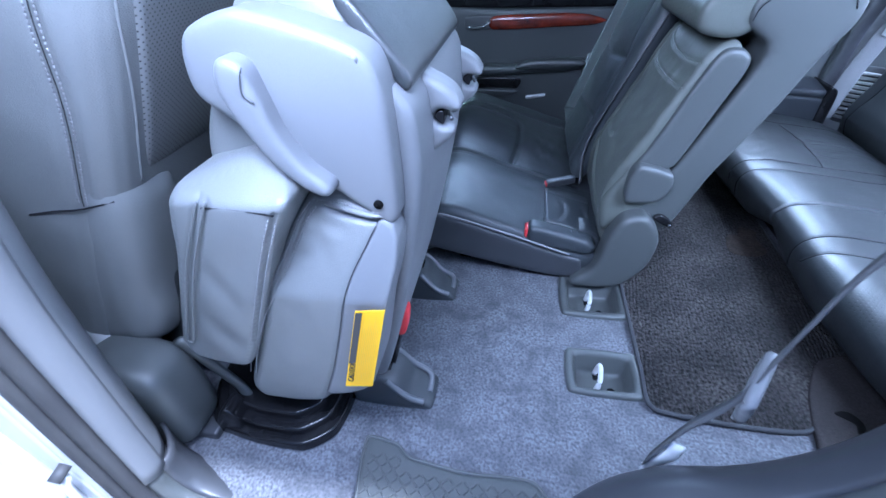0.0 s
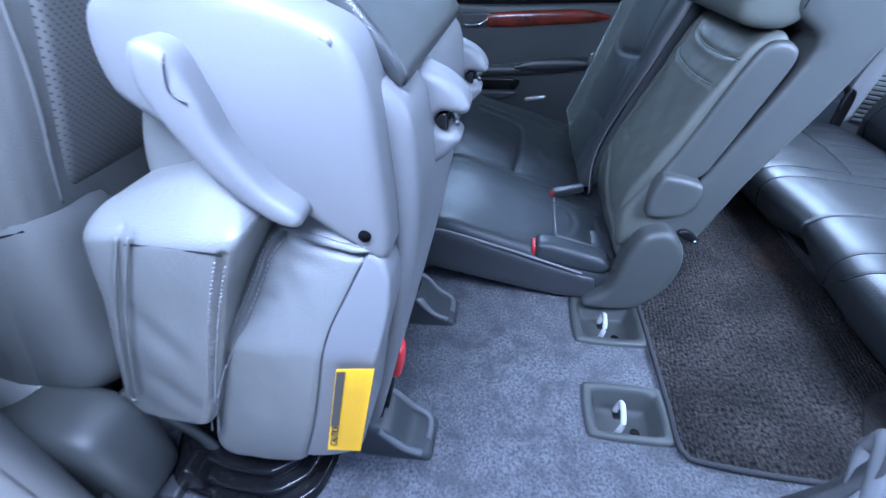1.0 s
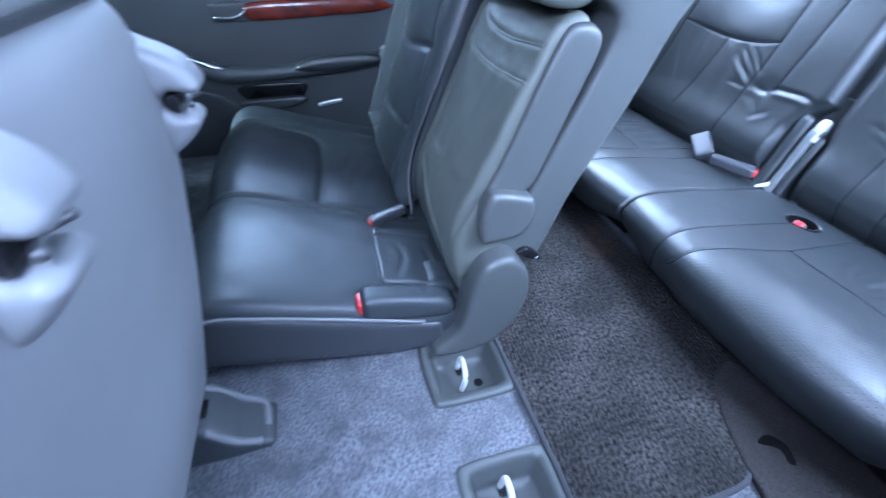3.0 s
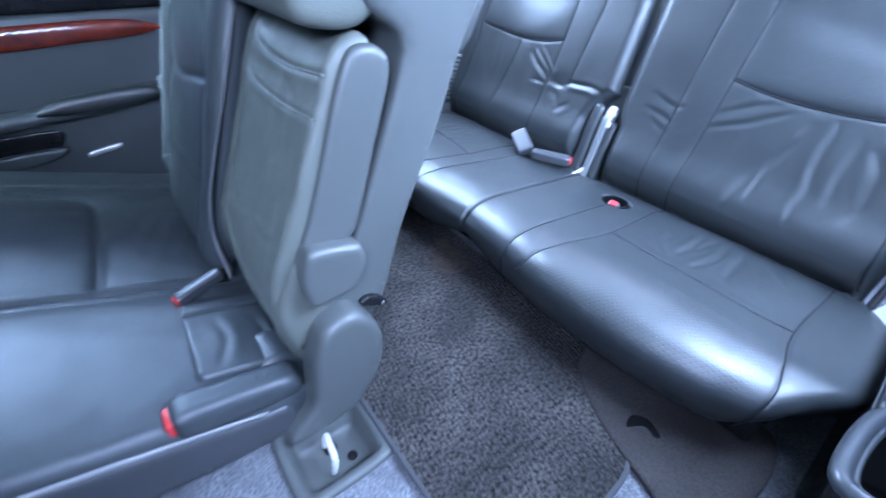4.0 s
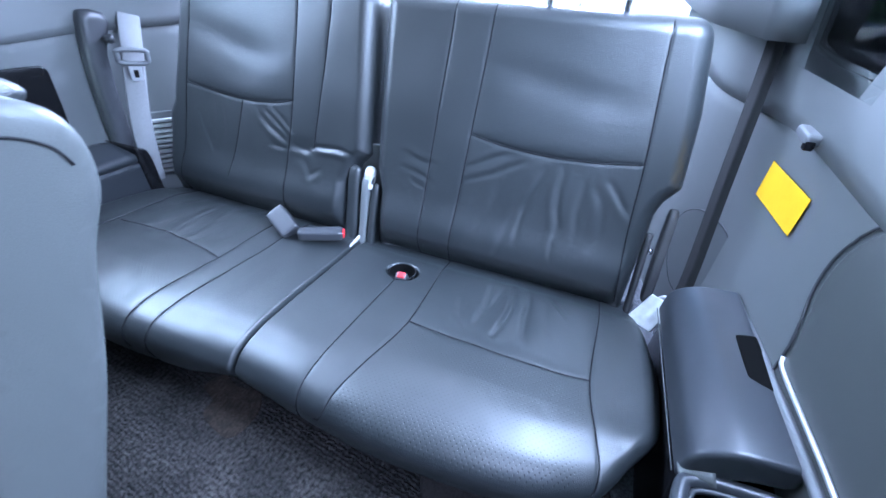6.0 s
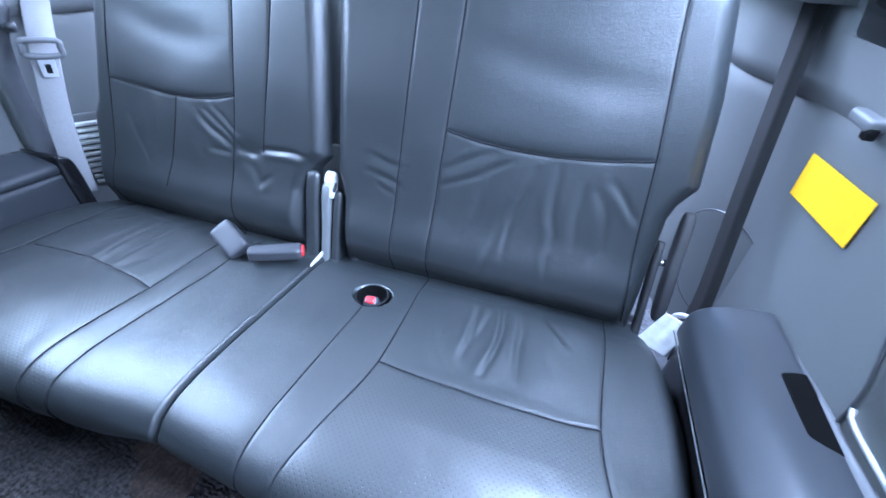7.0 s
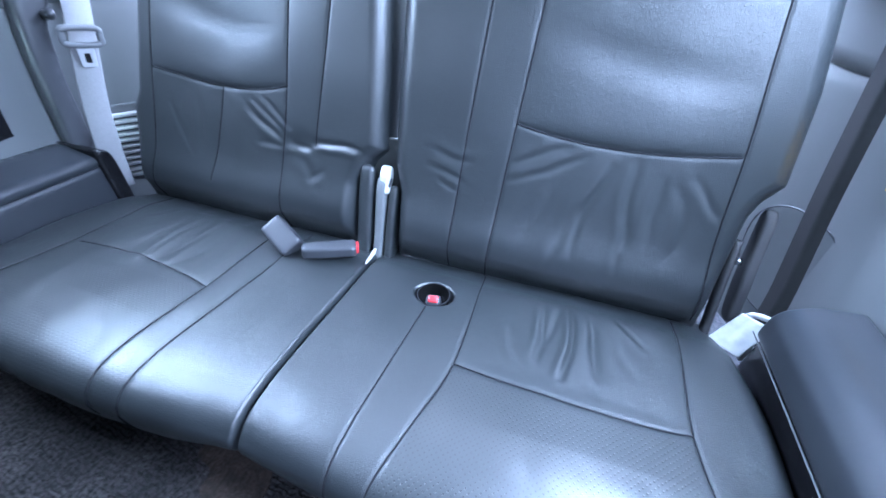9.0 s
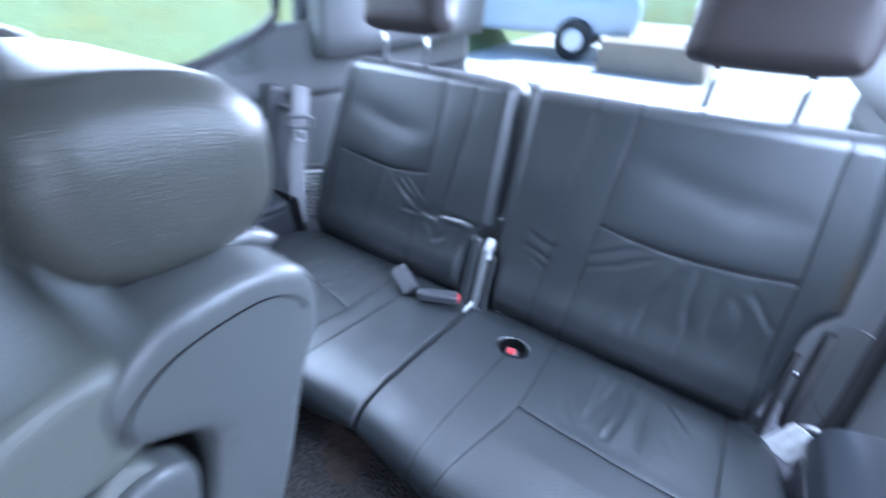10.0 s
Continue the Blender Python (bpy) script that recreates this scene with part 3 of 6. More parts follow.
part("armrest", puff([(-0.56, 0.385), (-0.45, 0.32), (-0.34, 0.272), (-0.152, 0.266), (0.10, 0.292), (0.115, 0.270), (0.09, 0.252), (-0.15, 0.236), (-0.36, 0.235), (-0.56, 0.33)], DY - 0.055, DY + 0.01, 0.018, 110, 5, smooth=0.3), DOOR_GREY, door)
part("armrest_pad", puff([(-0.152, 0.262), (-0.10, 0.29), (0.06, 0.296), (0.108, 0.284), (0.09, 0.262), (-0.05, 0.252)], DY - 0.07, DY - 0.03, 0.014, 80, 5, smooth=0.4), LEATHER_DARK_SHADED, door, "dark leather armrest pad")
part("switch_panel", tube([(-0.54, DY - 0.05, 0.372), (-0.44, DY - 0.058, 0.318), (-0.345, DY - 0.058, 0.275)], 0.011, 8, n=20, flat=0.4), CHROME, door, "bright switch surround")
part("map_pocket", puff([(-0.33, 0.205), (-0.23, 0.212), (-0.13, 0.205), (-0.15, 0.165), (-0.25, 0.14), (-0.31, 0.165)], DY - 0.006, DY + 0.004, 0.004, 60, 3, smooth=0.45), BLACK, door, "dark pocket recess")
part("pocket_lip", puff([(-0.32, 0.168), (-0.14, 0.168), (-0.16, 0.145), (-0.25, 0.132), (-0.31, 0.148)], DY - 0.02, DY, 0.008, 60, 4, smooth=0.45), DOOR_GREY, door)
part("door_lamp", puff([(-0.098, 0.128), (-0.03, 0.138), (-0.028, 0.15), (-0.098, 0.141)], DY - 0.008, DY + 0.004, 0.004, 40, 3, smooth=0.3), STEEL, door, "bright metal door lamp bezel")
part("speaker_ring", puff([(-0.60, 0.02), (-0.45, -0.05), (-0.33, 0.05), (-0.36, 0.17), (-0.5, 0.21), (-0.61, 0.14)], DY - 0.008, DY + 0.005, 0.006, 60, 3), PLASTIC_DARK, door)
part("window_glass", rbox(-0.66, 0.23, DY + 0.03, DY + 0.034, 0.52, 1.05, 0), TINTED, door, "dark tinted window", False)
structure("wall_front_far", rbox(-1.66, -0.60, DY + 0.012, DY + 0.07, -0.15, 0.5, 0.015), PLASTIC_DARK, "dark front door panel on the far side", "car door")
structure("glass_front_far", rbox(-1.6, -0.75, DY + 0.03, DY + 0.034, 0.5, 1.06, 0), LIGHT_CUT_GLASS, "unseen front side window on the far side, darkened to cut light", "window", False).visible_shadow = False
structure("pillar_far_middle", puff([(-0.75, -0.1), (-0.64, -0.1), (-0.62, 0.5), (-0.58, 1.07), (-0.68, 1.07), (-0.73, 0.5)], DY - 0.02, DY + 0.05, 0.015, 60, 4, smooth=0.2), TRIM, "pale grey centre pillar beside the far door", "pillar")
structure("door_jamb_far", rbox(-1.1, -0.45, DY + 0.045, DY + 0.10, -0.25, 0.60, 0.01), PLASTIC_DARK, "dark door jamb behind the far centre pillar", "car door")
structure("pillar_far_rear", puff([(0.20, -0.05), (0.34, -0.05), (0.36, 0.5), (0.40, 1.07), (0.27, 1.07), (0.22, 0.5)], DY - 0.03, DY + 0.05, 0.02, 60, 4, smooth=0.2), TRIM, "grey pillar trim behind the far door", "pillar")
structure("rail_far", rbox(-1.66, 0.4, 0.74, 0.86, 1.0, 1.1, 0.03), TRIM, "roof rail trim above the far door", "trim panel")

# near door opening
OPEN = [(-0.42, 1.0), (-0.475, 0.78), (-0.530, 0.54), (-0.555, 0.43), (-0.572, 0.30), (-0.588, 0.14), (-0.592, 0.05), (-0.55, 0.004), (-0.42, -0.006), (-0.28, -0.008), (-0.12, 0.0), (-0.055, 0.07), (-0.01, 0.17), (0.055, 0.235), (0.13, 0.262), (0.185, 0.33), (0.215, 0.45), (0.235, 0.62), (0.25, 0.80), (0.24, 0.98)]


def round_opening(y, shift):
    p = smooth_poly(OPEN, 120, False)
    t = np.gradient(p, axis=0)
    t /= np.linalg.norm(t, axis=1)[:, None]
    nn = np.stack([t[:, 1], -t[:, 0]], 1)
    q = p + nn * shift
    return [(x, y, z) for x, z in q]


def swept(y0, y1, s0, s1, bulge, rows=8, i0=0, i1=120):
    """A band that follows the door opening, from (y0, offset s0) to (y1, offset s1)."""
    verts, faces = [], []
    n = i1 - i0
    for k in range(rows + 1):
        f = k / rows
        verts += round_opening(y0 + (y1 - y0) * f, s0 + (s1 - s0) * f - bulge * math.sin(math.pi * f))[i0:i1]
    for k in range(rows):
        for i in range(n - 1):
            a = k * n + i
            faces.append((a, a + 1, a + n + 1, a + n))
    bm = mesh_of(verts, faces)
    bmesh.ops.recalc_face_normals(bm, faces=bm.faces)
    bmesh.ops.solidify(bm, geom=bm.faces[:], thickness=0.006)
    return bm


frame_ob = thing("door_frame", "open rear doorway with grey trim, black seal and white body", "door frame", kind="structure")
part("pillar_trim", swept(-0.70, -0.745, 0.05, 0.006, 0.008, 8, 0, 43), PLASTIC, frame_ob)
part("pillar_edge", swept(-0.742, -0.770, 0.004, 0.008, 0.006, 6, 0, 43), PLASTIC, frame_ob)
part("sill_trim", swept(-0.690, -0.745, 0.045, 0.006, 0.014, 8, 42, 120), PLASTIC_DARK, frame_ob, "dark sill and wheel arch trim")
part("sill_edge", swept(-0.742, -0.770, 0.004, 0.008, 0.006, 6, 42, 120), PLASTIC_MID, frame_ob)
part("rubber_seal", tube(round_opening(-0.776, 0.018), 0.011, 8), RUBBER, frame_ob, "black rubber door seal")
part("rubber_lip", tube(round_opening(-0.786, 0.034), 0.009, 8), RUBBER, frame_ob, "black rubber seal lip")
part("body_flange", swept(-0.782, -0.798, 0.03, 0.045, 0.0, 4), WHITE, frame_ob, "white painted flange")
part("body_side", swept(-0.798, -0.802, 0.045, 0.11, 0.0, 6), WHITE, frame_ob, "white painted body side")
part("front_body", rbox(-1.4, -0.66, -0.82, -0.797, -0.35, 1.1, 0.006), WHITE, frame_ob, "white painted pillar skin")
part("rocker", rbox(-0.68, 0.3, -0.82, -0.797, -0.38, -0.10, 0.006), WHITE, frame_ob, "white painted rocker panel")
part("quarter_panel", puff([(0.30, -0.35), (1.7, -0.35), (1.7, 0.55), (0.36, 0.55), (0.31, 0.35), (0.24, 0.2)], -0.82, -0.797, 0.006, 60, 3, smooth=0.1), WHITE, frame_ob, "white painted quarter panel")
structure("pillar_near_middle", rbox(-0.95, -0.66, -0.78, -0.73, 0.0, 1.07, 0.02), TRIM, "grey trimmed centre pillar", "pillar")
structure("sill_near", rbox(-1.0, 0.35, -0.79, -0.715, -0.25, -0.02, 0.01), PLASTIC_DARK, "dark door sill below the doorway", "sill")
structure("wall_front_near", rbox(-1.66, -0.97, -0.79, -0.74, -0.1, 0.5, 0.015), PLASTIC_DARK, "dark front door panel on the near side", "car door")
structure("glass_front_near", rbox(-1.6, -0.97, -0.77, -0.766, 0.5, 1.06, 0), LIGHT_CUT_GLASS, "unseen front side window on the near side, darkened to cut light", "window", False).visible_shadow = False
structure("rail_near", rbox(-1.66, 0.4, -0.80, -0.66, 1.0, 1.1, 0.03), TRIM, "roof rail trim above the doorway", "trim panel")
structure("wheel_housing", puff([(0.02, -0.08), (0.06, 0.10), (0.14, 0.20), (0.24, 0.25), (0.36, 0.20), (0.46, 0.05), (0.46, -0.08)], -0.80, -0.685, 0.03, 80, 5, smooth=0.4), PLASTIC_MID, "grey trimmed wheel housing beside the doorway", "trim panel")

# ---- outside ----
GROUND = mat("pale_concrete", (0.60, 0.58, 0.55), 0.9, grain=0.12, grain_scale=40, bump=0.4, bump_scale=60, stain=0.2, stain_scale=0.6)
GRASS = mat("grass", (0.20, 0.255, 0.115), 0.9, grain=0.4, grain_scale=30, bump=1.0, bump_scale=40, stain=0.4, stain_scale=1.2, stain_color=(0.20, 0.20, 0.06))
gv, gf = [], []
gx = [-400, -120, -60, -30, -15, -8, -4, 0, 4, 8, 12, 16, 20, 26, 35, 60, 120, 400]
for x in gx:
    for y in gx:
        gv.append((x, y, -0.66))
for i in range(len(gx) - 1):
    for j in range(len(gx) - 1):
        a = i * len(gx) + j
        gf.append((a, a + 1, a + len(gx) + 1, a + len(gx)))
tagged(part("ground", mesh_of(gv, gf), GROUND, None, smooth=False), "pale sunlit concrete yard round the car", "ground", kind="structure")


# Unseen wall, added to keep low sky light off the seat backs.
SKY_BLOCK = mat("grey_rendered_wall", (0.22, 0.22, 0.215), 0.9, grain=0.15, grain_scale=60, bump=0.4, bump_scale=50, stain=0.25, stain_scale=1.5)
structure("wall_yard", rbox(-14, 5.0, -2.75, -2.45, -0.7, 1.9, 0.01), SKY_BLOCK, "unseen plain grey wall added beside the car to block low sky", "wall", False)


def bank(name, x0, x1, y0, y1, height, axis):
    verts, faces = [], []
    n = 40
    for i in range(n + 1):
        for j in range(n + 1):
            x, y = x0 + (x1 - x0) * i / n, y0 + (y1 - y0) * j / n
            s = i / n if axis == "x" else j / n
            verts.append((x, y, -0.67 + height * min(1, s * 1.6) ** 0.8 + 0.18 * noise.noise((x * 0.8, y * 0.8, 3)) * min(1, s * 8)))
    for i in range(n):
        for j in range(n):
            a = i * (n + 1) + j
            faces.append((a, a + n + 1, a + n + 2, a + 1))
    tagged(part(name, mesh_of(verts, faces), GRASS), "rough green grass bank beyond the yard", "grass bank", kind="structure")


bank("grass_bank", -18, 16, 4.6, 22, 5.0, "y")
bank("grass_bank", 17, 40, -26, 16, 5.0, "x")


# ---- third row seats ----
def seam_threads(owner, lines, surf, extra, T, lo, hi, edge):
    """The dark sewn thread that lies in each seam of a pad."""
    for line in lines:
        p = smooth_poly(line, 60, False)
        p = p[(p[:, 1] > lo) & (p[:, 1] < hi)]
        if len(p) > 3:
            k = np.clip(np.minimum(p[:, 1] - lo + 0.008, hi + 0.008 - p[:, 1]) / edge, 0, 1)
            w = T * np.sqrt(1 - (1 - k) ** 2) + extra(p[:, 0], p[:, 1], p) * np.clip(k * 1.3, 0, 1)
            part("seam", tube(surf(p[:, 0], p[:, 1], w + 0.0004), 0.0013, 6), DARK_THREAD, owner, "dark sewn seam")


def third_back(parent, side):
    V = np.array([0.252, 0, 0.968])
    W = np.array([-0.968, 0, 0.252])
    T = 0.05
    O = np.array([0.905, 0, 0.13]) - W * T
    surf = plane_surf(O, (0, 1, 0), V, W)
    v0, v1 = -0.040, 0.515
    if side < 0:
        outer = lambda v: float(np.interp(v, [0, 0.19, 0.215, 0.245, 0.37, 0.515], [-0.588, -0.592, -0.600, -0.622, -0.612, -0.585]))
        inner = lambda v: float(np.interp(v, [0, 0.12, 0.17, 0.3, 0.515], [-0.027, -0.026, -0.012, -0.012, -0.015]))
        left, right = rounded(outer, 0.03, v0, v1, 1), rounded(inner, 0.035, v0, v1, -1)
        seams = [[(-0.138, -0.02), (-0.146, 0.2), (-0.160, 0.45), (-0.162, 0.53)],
                 [(-0.211, -0.02), (-0.215, 0.08), (-0.225, 0.277), (-0.234, 0.45), (-0.235, 0.53)],
                 [(-0.578, -0.02), (-0.566, 0.03), (-0.553, 0.15), (-0.545, 0.278), (-0.527, 0.45), (-0.521, 0.53)]]
        low = [(-0.225, 0.277), (-0.28, 0.268), (-0.34, 0.263), (-0.40, 0.263), (-0.47, 0.268), (-0.545, 0.279)]
        a, b = -0.545, -0.225
        ridge_u = -0.40
    else:
        outer = lambda v: float(np.interp(v, [0, 0.10, 0.2, 0.235, 0.26, 0.515], [0.600, 0.602, 0.592, 0.570, 0.566, 0.505]))
        inner = lambda v: float(np.interp(v, [0, 0.12, 0.165, 0.19, 0.3, 0.515], [0.050, 0.048, 0.028, 0.0, 0.001, 0.002]))
        left, right = rounded(inner, 0.035, v0, v1, 1), rounded(outer, 0.035, v0, v1, -1)
        seams = [[(0.14, 0.18), (0.122, 0.30), (0.10, 0.45), (0.098, 0.53)],
                 [(0.225, -0.02), (0.215, 0.12), (0.195, 0.278), (0.180, 0.45), (0.178, 0.53)],
                 [(0.565, -0.02), (0.53, 0.12), (0.505, 0.278), (0.470, 0.45), (0.462, 0.53)],
                 [(0.335, 0.262), (0.345, 0.22), (0.367, 0.135), (0.386, 0.070)]]
        low = [(0.195, 0.279), (0.24, 0.268), (0.30, 0.262), (0.35, 0.262), (0.42, 0.268), (0.503, 0.277)]
        a, b = 0.195, 0.50
        ridge_u = 0.35

    def extra(u, v, P):
        h = np.zeros(len(u))
        for s in seams:
            h += groove(P, s, 0.0014, 0.0026, 0.0006, 0.014)
        h += groove(P, low, 0.0015, 0.0035, 0.0, 0.02)
        mid = (a + b) / 2
        env = np.clip(1 - ((u - mid) / (abs(b - a) / 2 * 1.02)) ** 2, 0, 1)
        curve = np.interp(u, *np.array(sorted(low)).T)
        up = v - curve
        h += np.where(up > 0, 0.007 * env * np.exp(-(up / 0.10) ** 2) * (1 - np.exp(-up / 0.012)), 0)
        # soft cross fold of the padded panel
        h -= 0.0035 * env * np.exp(-((up - 0.115 - 0.02 * np.sin((u - ridge_u) * 9)) / 0.028) ** 2)
        # gathers below the panel
        low_env = env * np.clip(-up / 0.02, 0, 1) * np.exp(up / 0.09)
        fold = np.sin((u - ridge_u) * (70 + 70 * value_noise(v * 6, u * 3, 4)) + 6 * value_noise(u * 9, v * 6, 2))
        h += 0.0017 * low_env * fold * (0.6 + value_noise(u * 14, v * 5, 7))
        h += 0.0020 * value_noise(u * 24 + v * 9, v * 13, 11 if side < 0 else 12) * np.clip(1.25 - v / 0.3, 0, 1)
        if side < 0:
            rucks = [([(-0.413, 0.248), (-0.417, 0.183), (-0.428, 0.117)], 0.0022, 0.0065), ([(-0.381, 0.236), (-0.355, 0.140), (-0.350, 0.082)], 0.0024, 0.006),
                     ([(-0.457, 0.230), (-0.457, 0.178), (-0.460, 0.125)], 0.0018, 0.007), ([(-0.495, 0.240), (-0.530, 0.205), (-0.552, 0.180)], 0.0018, 0.006),
                     ([(-0.343, 0.246), (-0.286, 0.212), (-0.223, 0.184)], 0.0020, 0.005), ([(-0.310, 0.256), (-0.265, 0.234), (-0.228, 0.215)], 0.0016, 0.005),
                     ([(-0.427, 0.145), (-0.424, 0.100), (-0.432, 0.057)], 0.0013, 0.006), ([(-0.365, 0.198), (-0.332, 0.107), (-0.312, 0.035)], 0.0017, 0.008),
                     ([(-0.477, 0.222), (-0.503, 0.168), (-0.498, 0.104)], 0.0018, 0.007), ([(-0.300, 0.190), (-0.285, 0.130), (-0.262, 0.085)], 0.0010, 0.009),
                     ([(-0.160, 0.205), (-0.125, 0.207), (-0.090, 0.217)], 0.0013, 0.005), ([(-0.150, 0.170), (-0.115, 0.182), (-0.085, 0.186)], 0.0014, 0.005),
                     ([(-0.145, 0.150), (-0.120, 0.160), (-0.105, 0.172)], 0.0010, 0.005)]
        else:
            rucks = [([(0.284, 0.233), (0.247, 0.201), (0.206, 0.178)], 0.0026, 0.0055), ([(0.243, 0.254), (0.214, 0.224), (0.194, 0.206)], 0.0020, 0.005),
                     ([(0.270, 0.247), (0.235, 0.218), (0.208, 0.193)], 0.0016, 0.0045), ([(0.142, 0.183), (0.088, 0.190), (0.040, 0.186)], 0.0036, 0.005),
                     ([(0.200, 0.184), (0.170, 0.172), (0.148, 0.176)], 0.0020, 0.006), ([(0.261, 0.172), (0.235, 0.169), (0.205, 0.170)], 0.0014, 0.005),
                     ([(0.156, 0.115), (0.138, 0.122), (0.118, 0.136)], 0.0014, 0.006), ([(0.185, 0.160), (0.160, 0.140), (0.140, 0.105)], 0.0014, 0.008),
                     ([(0.470, 0.215), (0.452, 0.165), (0.430, 0.120)], 0.0012, 0.005), ([(0.400, 0.250), (0.398, 0.190), (0.405, 0.130)], 0.0010, 0.008)]
        wander = np.stack([value_noise(u * 30, v * 30, 15), value_noise(u * 30 + 7, v * 30, 17)], 1) * 0.006
        for pts, depth, width in rucks:
            h += ruck(P + wander, pts, depth, width)
        if side > 0:
            h -= 0.004 * np.exp(-(((u - 0.165) / 0.03) ** 2 + ((v - 0.180) / 0.022) ** 2))
        h += 0.003 * value_noise(u * 9, v * 9, 3)
        h += 0.010 * np.exp(-((v - 0.065) / 0.045) ** 2) - 0.030 * np.clip((0.040 - v) / 0.05, 0, 1) ** 1.5
        return h

    back = part("backrest", pad(left, right, v0, v1, surf, T, 0.034, 250, 240, extra, 0.06), LEATHER_DARK_SHADED, parent)
    seam_threads(back, seams + [low], surf, extra, T, v0 + 0.008, v1 - 0.008, 0.034)
    hr = [0.20, 0.435] if side > 0 else [-0.505, -0.268]
    cx = sum(hr) / 2
    for py in (cx - 0.062, cx + 0.062):
        part("headrest_post", tube([(1.045, py, 0.60), (1.055, py, 0.66), (1.06, py, 0.72)], 0.0055, 8), CHROME, parent, "chrome headrest post")
    head = puff([(hr[0] + 0.012, 0.692), (cx, 0.684), (hr[1] - 0.012, 0.692), (hr[1], 0.74), (hr[1] - 0.015, 0.815), (cx, 0.83), (hr[0] + 0.015, 0.815), (hr[0], 0.74)], 1.02, 1.115, 0.04, 80, 7, smooth=0.45, axis="x")
    part("headrest", head, LEATHER_BROWN, parent, "dark brown leather headrest")


def third_cushion(parent, side):
    path = [(0.519, 0.070), (0.501, 0.092), (0.495, 0.122), (0.501, 0.136), (0.515, 0.143), (0.54, 0.1455), (0.58, 0.1445), (0.69, 0.132), (0.845, 0.114), (0.89, 0.101), (0.955, 0.078)]
    flat_surf, length, vx = bent_surf(path, 1.0)
    T = 0.022

    def surf(u, v, w):
        """The front edge bows forward in the middle of each cushion and its lower corner lifts at the split."""
        p = flat_surf(u, v, w)
        k = np.clip((0.67 - p[:, 0]) / 0.17, 0, 1)
        k = k * k * (3 - 2 * k)
        au = np.abs(u)
        low = np.clip((0.145 - p[:, 2]) / 0.07, 0, 1) * np.clip((0.6 - p[:, 0]) / 0.06, 0, 1)
        p[:, 0] += k * np.interp(au, [0, 0.05, 0.1, 0.16, 0.22, 0.29, 0.36, 0.42, 0.47, 0.51, 0.55, 0.60, 0.65], [0.018, 0.014, 0.009, 0.003, 0.0, 0.0015, 0.005, 0.010, 0.018, 0.026, 0.037, 0.053, 0.072])
        p[:, 2] += low * np.interp(au, [0, 0.03, 0.11], [0.030, 0.022, 0.0])
        return p
    v0, v1 = 0.0, length
    edge_curve = smooth_poly([(0, 0.535), (0.04, 0.565), (vx(0.51), 0.602), (vx(0.56), 0.632), (vx(0.64), 0.648), (vx(0.75), 0.650), (vx(0.86), 0.632), (v1, 0.61)], 120, False)
    outer_at = lambda v: float(np.interp(v, edge_curve[:, 0], edge_curve[:, 1]))
    if side < 0:
        left, right = (lambda v: -outer_at(v)), (lambda v: -0.0012)
        front = [(-0.224, vx(0.684)), (-0.28, vx(0.678)), (-0.40, vx(0.673)), (-0.50, vx(0.678)), (-0.541, vx(0.685))]
        seams = [[(-0.143, vx(0.79)), (-0.142, vx(0.75)), (-0.131, vx(0.48)), (-0.125, 0.03)],
                 [(-0.213, vx(0.94)), (-0.218, vx(0.86)), (-0.224, vx(0.684)), (-0.205, vx(0.58)), (-0.182, vx(0.50)), (-0.165, 0.06)],
                 [(-0.546, vx(0.94)), (-0.546, vx(0.85)), (-0.541, vx(0.684)), (-0.556, vx(0.55)), (-0.566, vx(0.5)), (-0.55, 0.03)]]
        c = -0.39
    else:
        left, right = (lambda v: 0.0012), outer_at
        front = [(0.217, vx(0.689)), (0.27, vx(0.70)), (0.40, vx(0.715)), (0.52, vx(0.705))]
        seams = [[(0.156, vx(0.90)), (0.156, vx(0.772)), (0.174, vx(0.52)), (0.17, 0.03)],
                 [(0.218, vx(0.94)), (0.217, vx(0.79)), (0.217, vx(0.69)), (0.225, vx(0.517)), (0.215, 0.05)],
                 [(0.54, vx(0.94)), (0.535, vx(0.7)), (0.55, vx(0.52)), (0.53, 0.03)]]
        c = 0.38

    env0 = lambda u: np.clip(1 - ((u - c) / 0.17) ** 2, 0, 1)

    def extra(u, v, P):
        h = np.zeros(len(u))
        for s in seams:
            h += groove(P, s, 0.0014, 0.0026, 0.0006, 0.014)
        h += groove(P, front, 0.0012, 0.0034, 0.0, 0.016) + 0.003 * np.clip(1 - np.abs(v - vx(0.60)) / 0.08, 0, 1) * env0(u)
        env = np.clip(1 - ((u - c) / 0.20) ** 2, 0, 1)
        fr = np.interp(v, [0, 0.08, vx(0.56), vx(0.66), vx(0.70), v1], [0.5, 1, 1, 0.6, 0.2, 0.1])
        h += 0.006 * env * fr
        rear = np.clip((v - vx(0.69)) / 0.02, 0, 1) * env
        gather = np.sin((u - c) * (88 + 60 * value_noise(v * 7, u * 4, 9)) + 7 * value_noise(v * 9, u * 8, 5))
        h += 0.0012 * rear * gather * (0.55 + value_noise(u * 17, v * 9, 8))
        h += 0.0018 * value_noise(u * 26, v * 18, 13)
        bend = 0.007 * value_noise(u * 22, v * 22, 16)
        Q = P + np.stack([bend, bend], 1)
        strength = 1.0 if side < 0 else 0.35
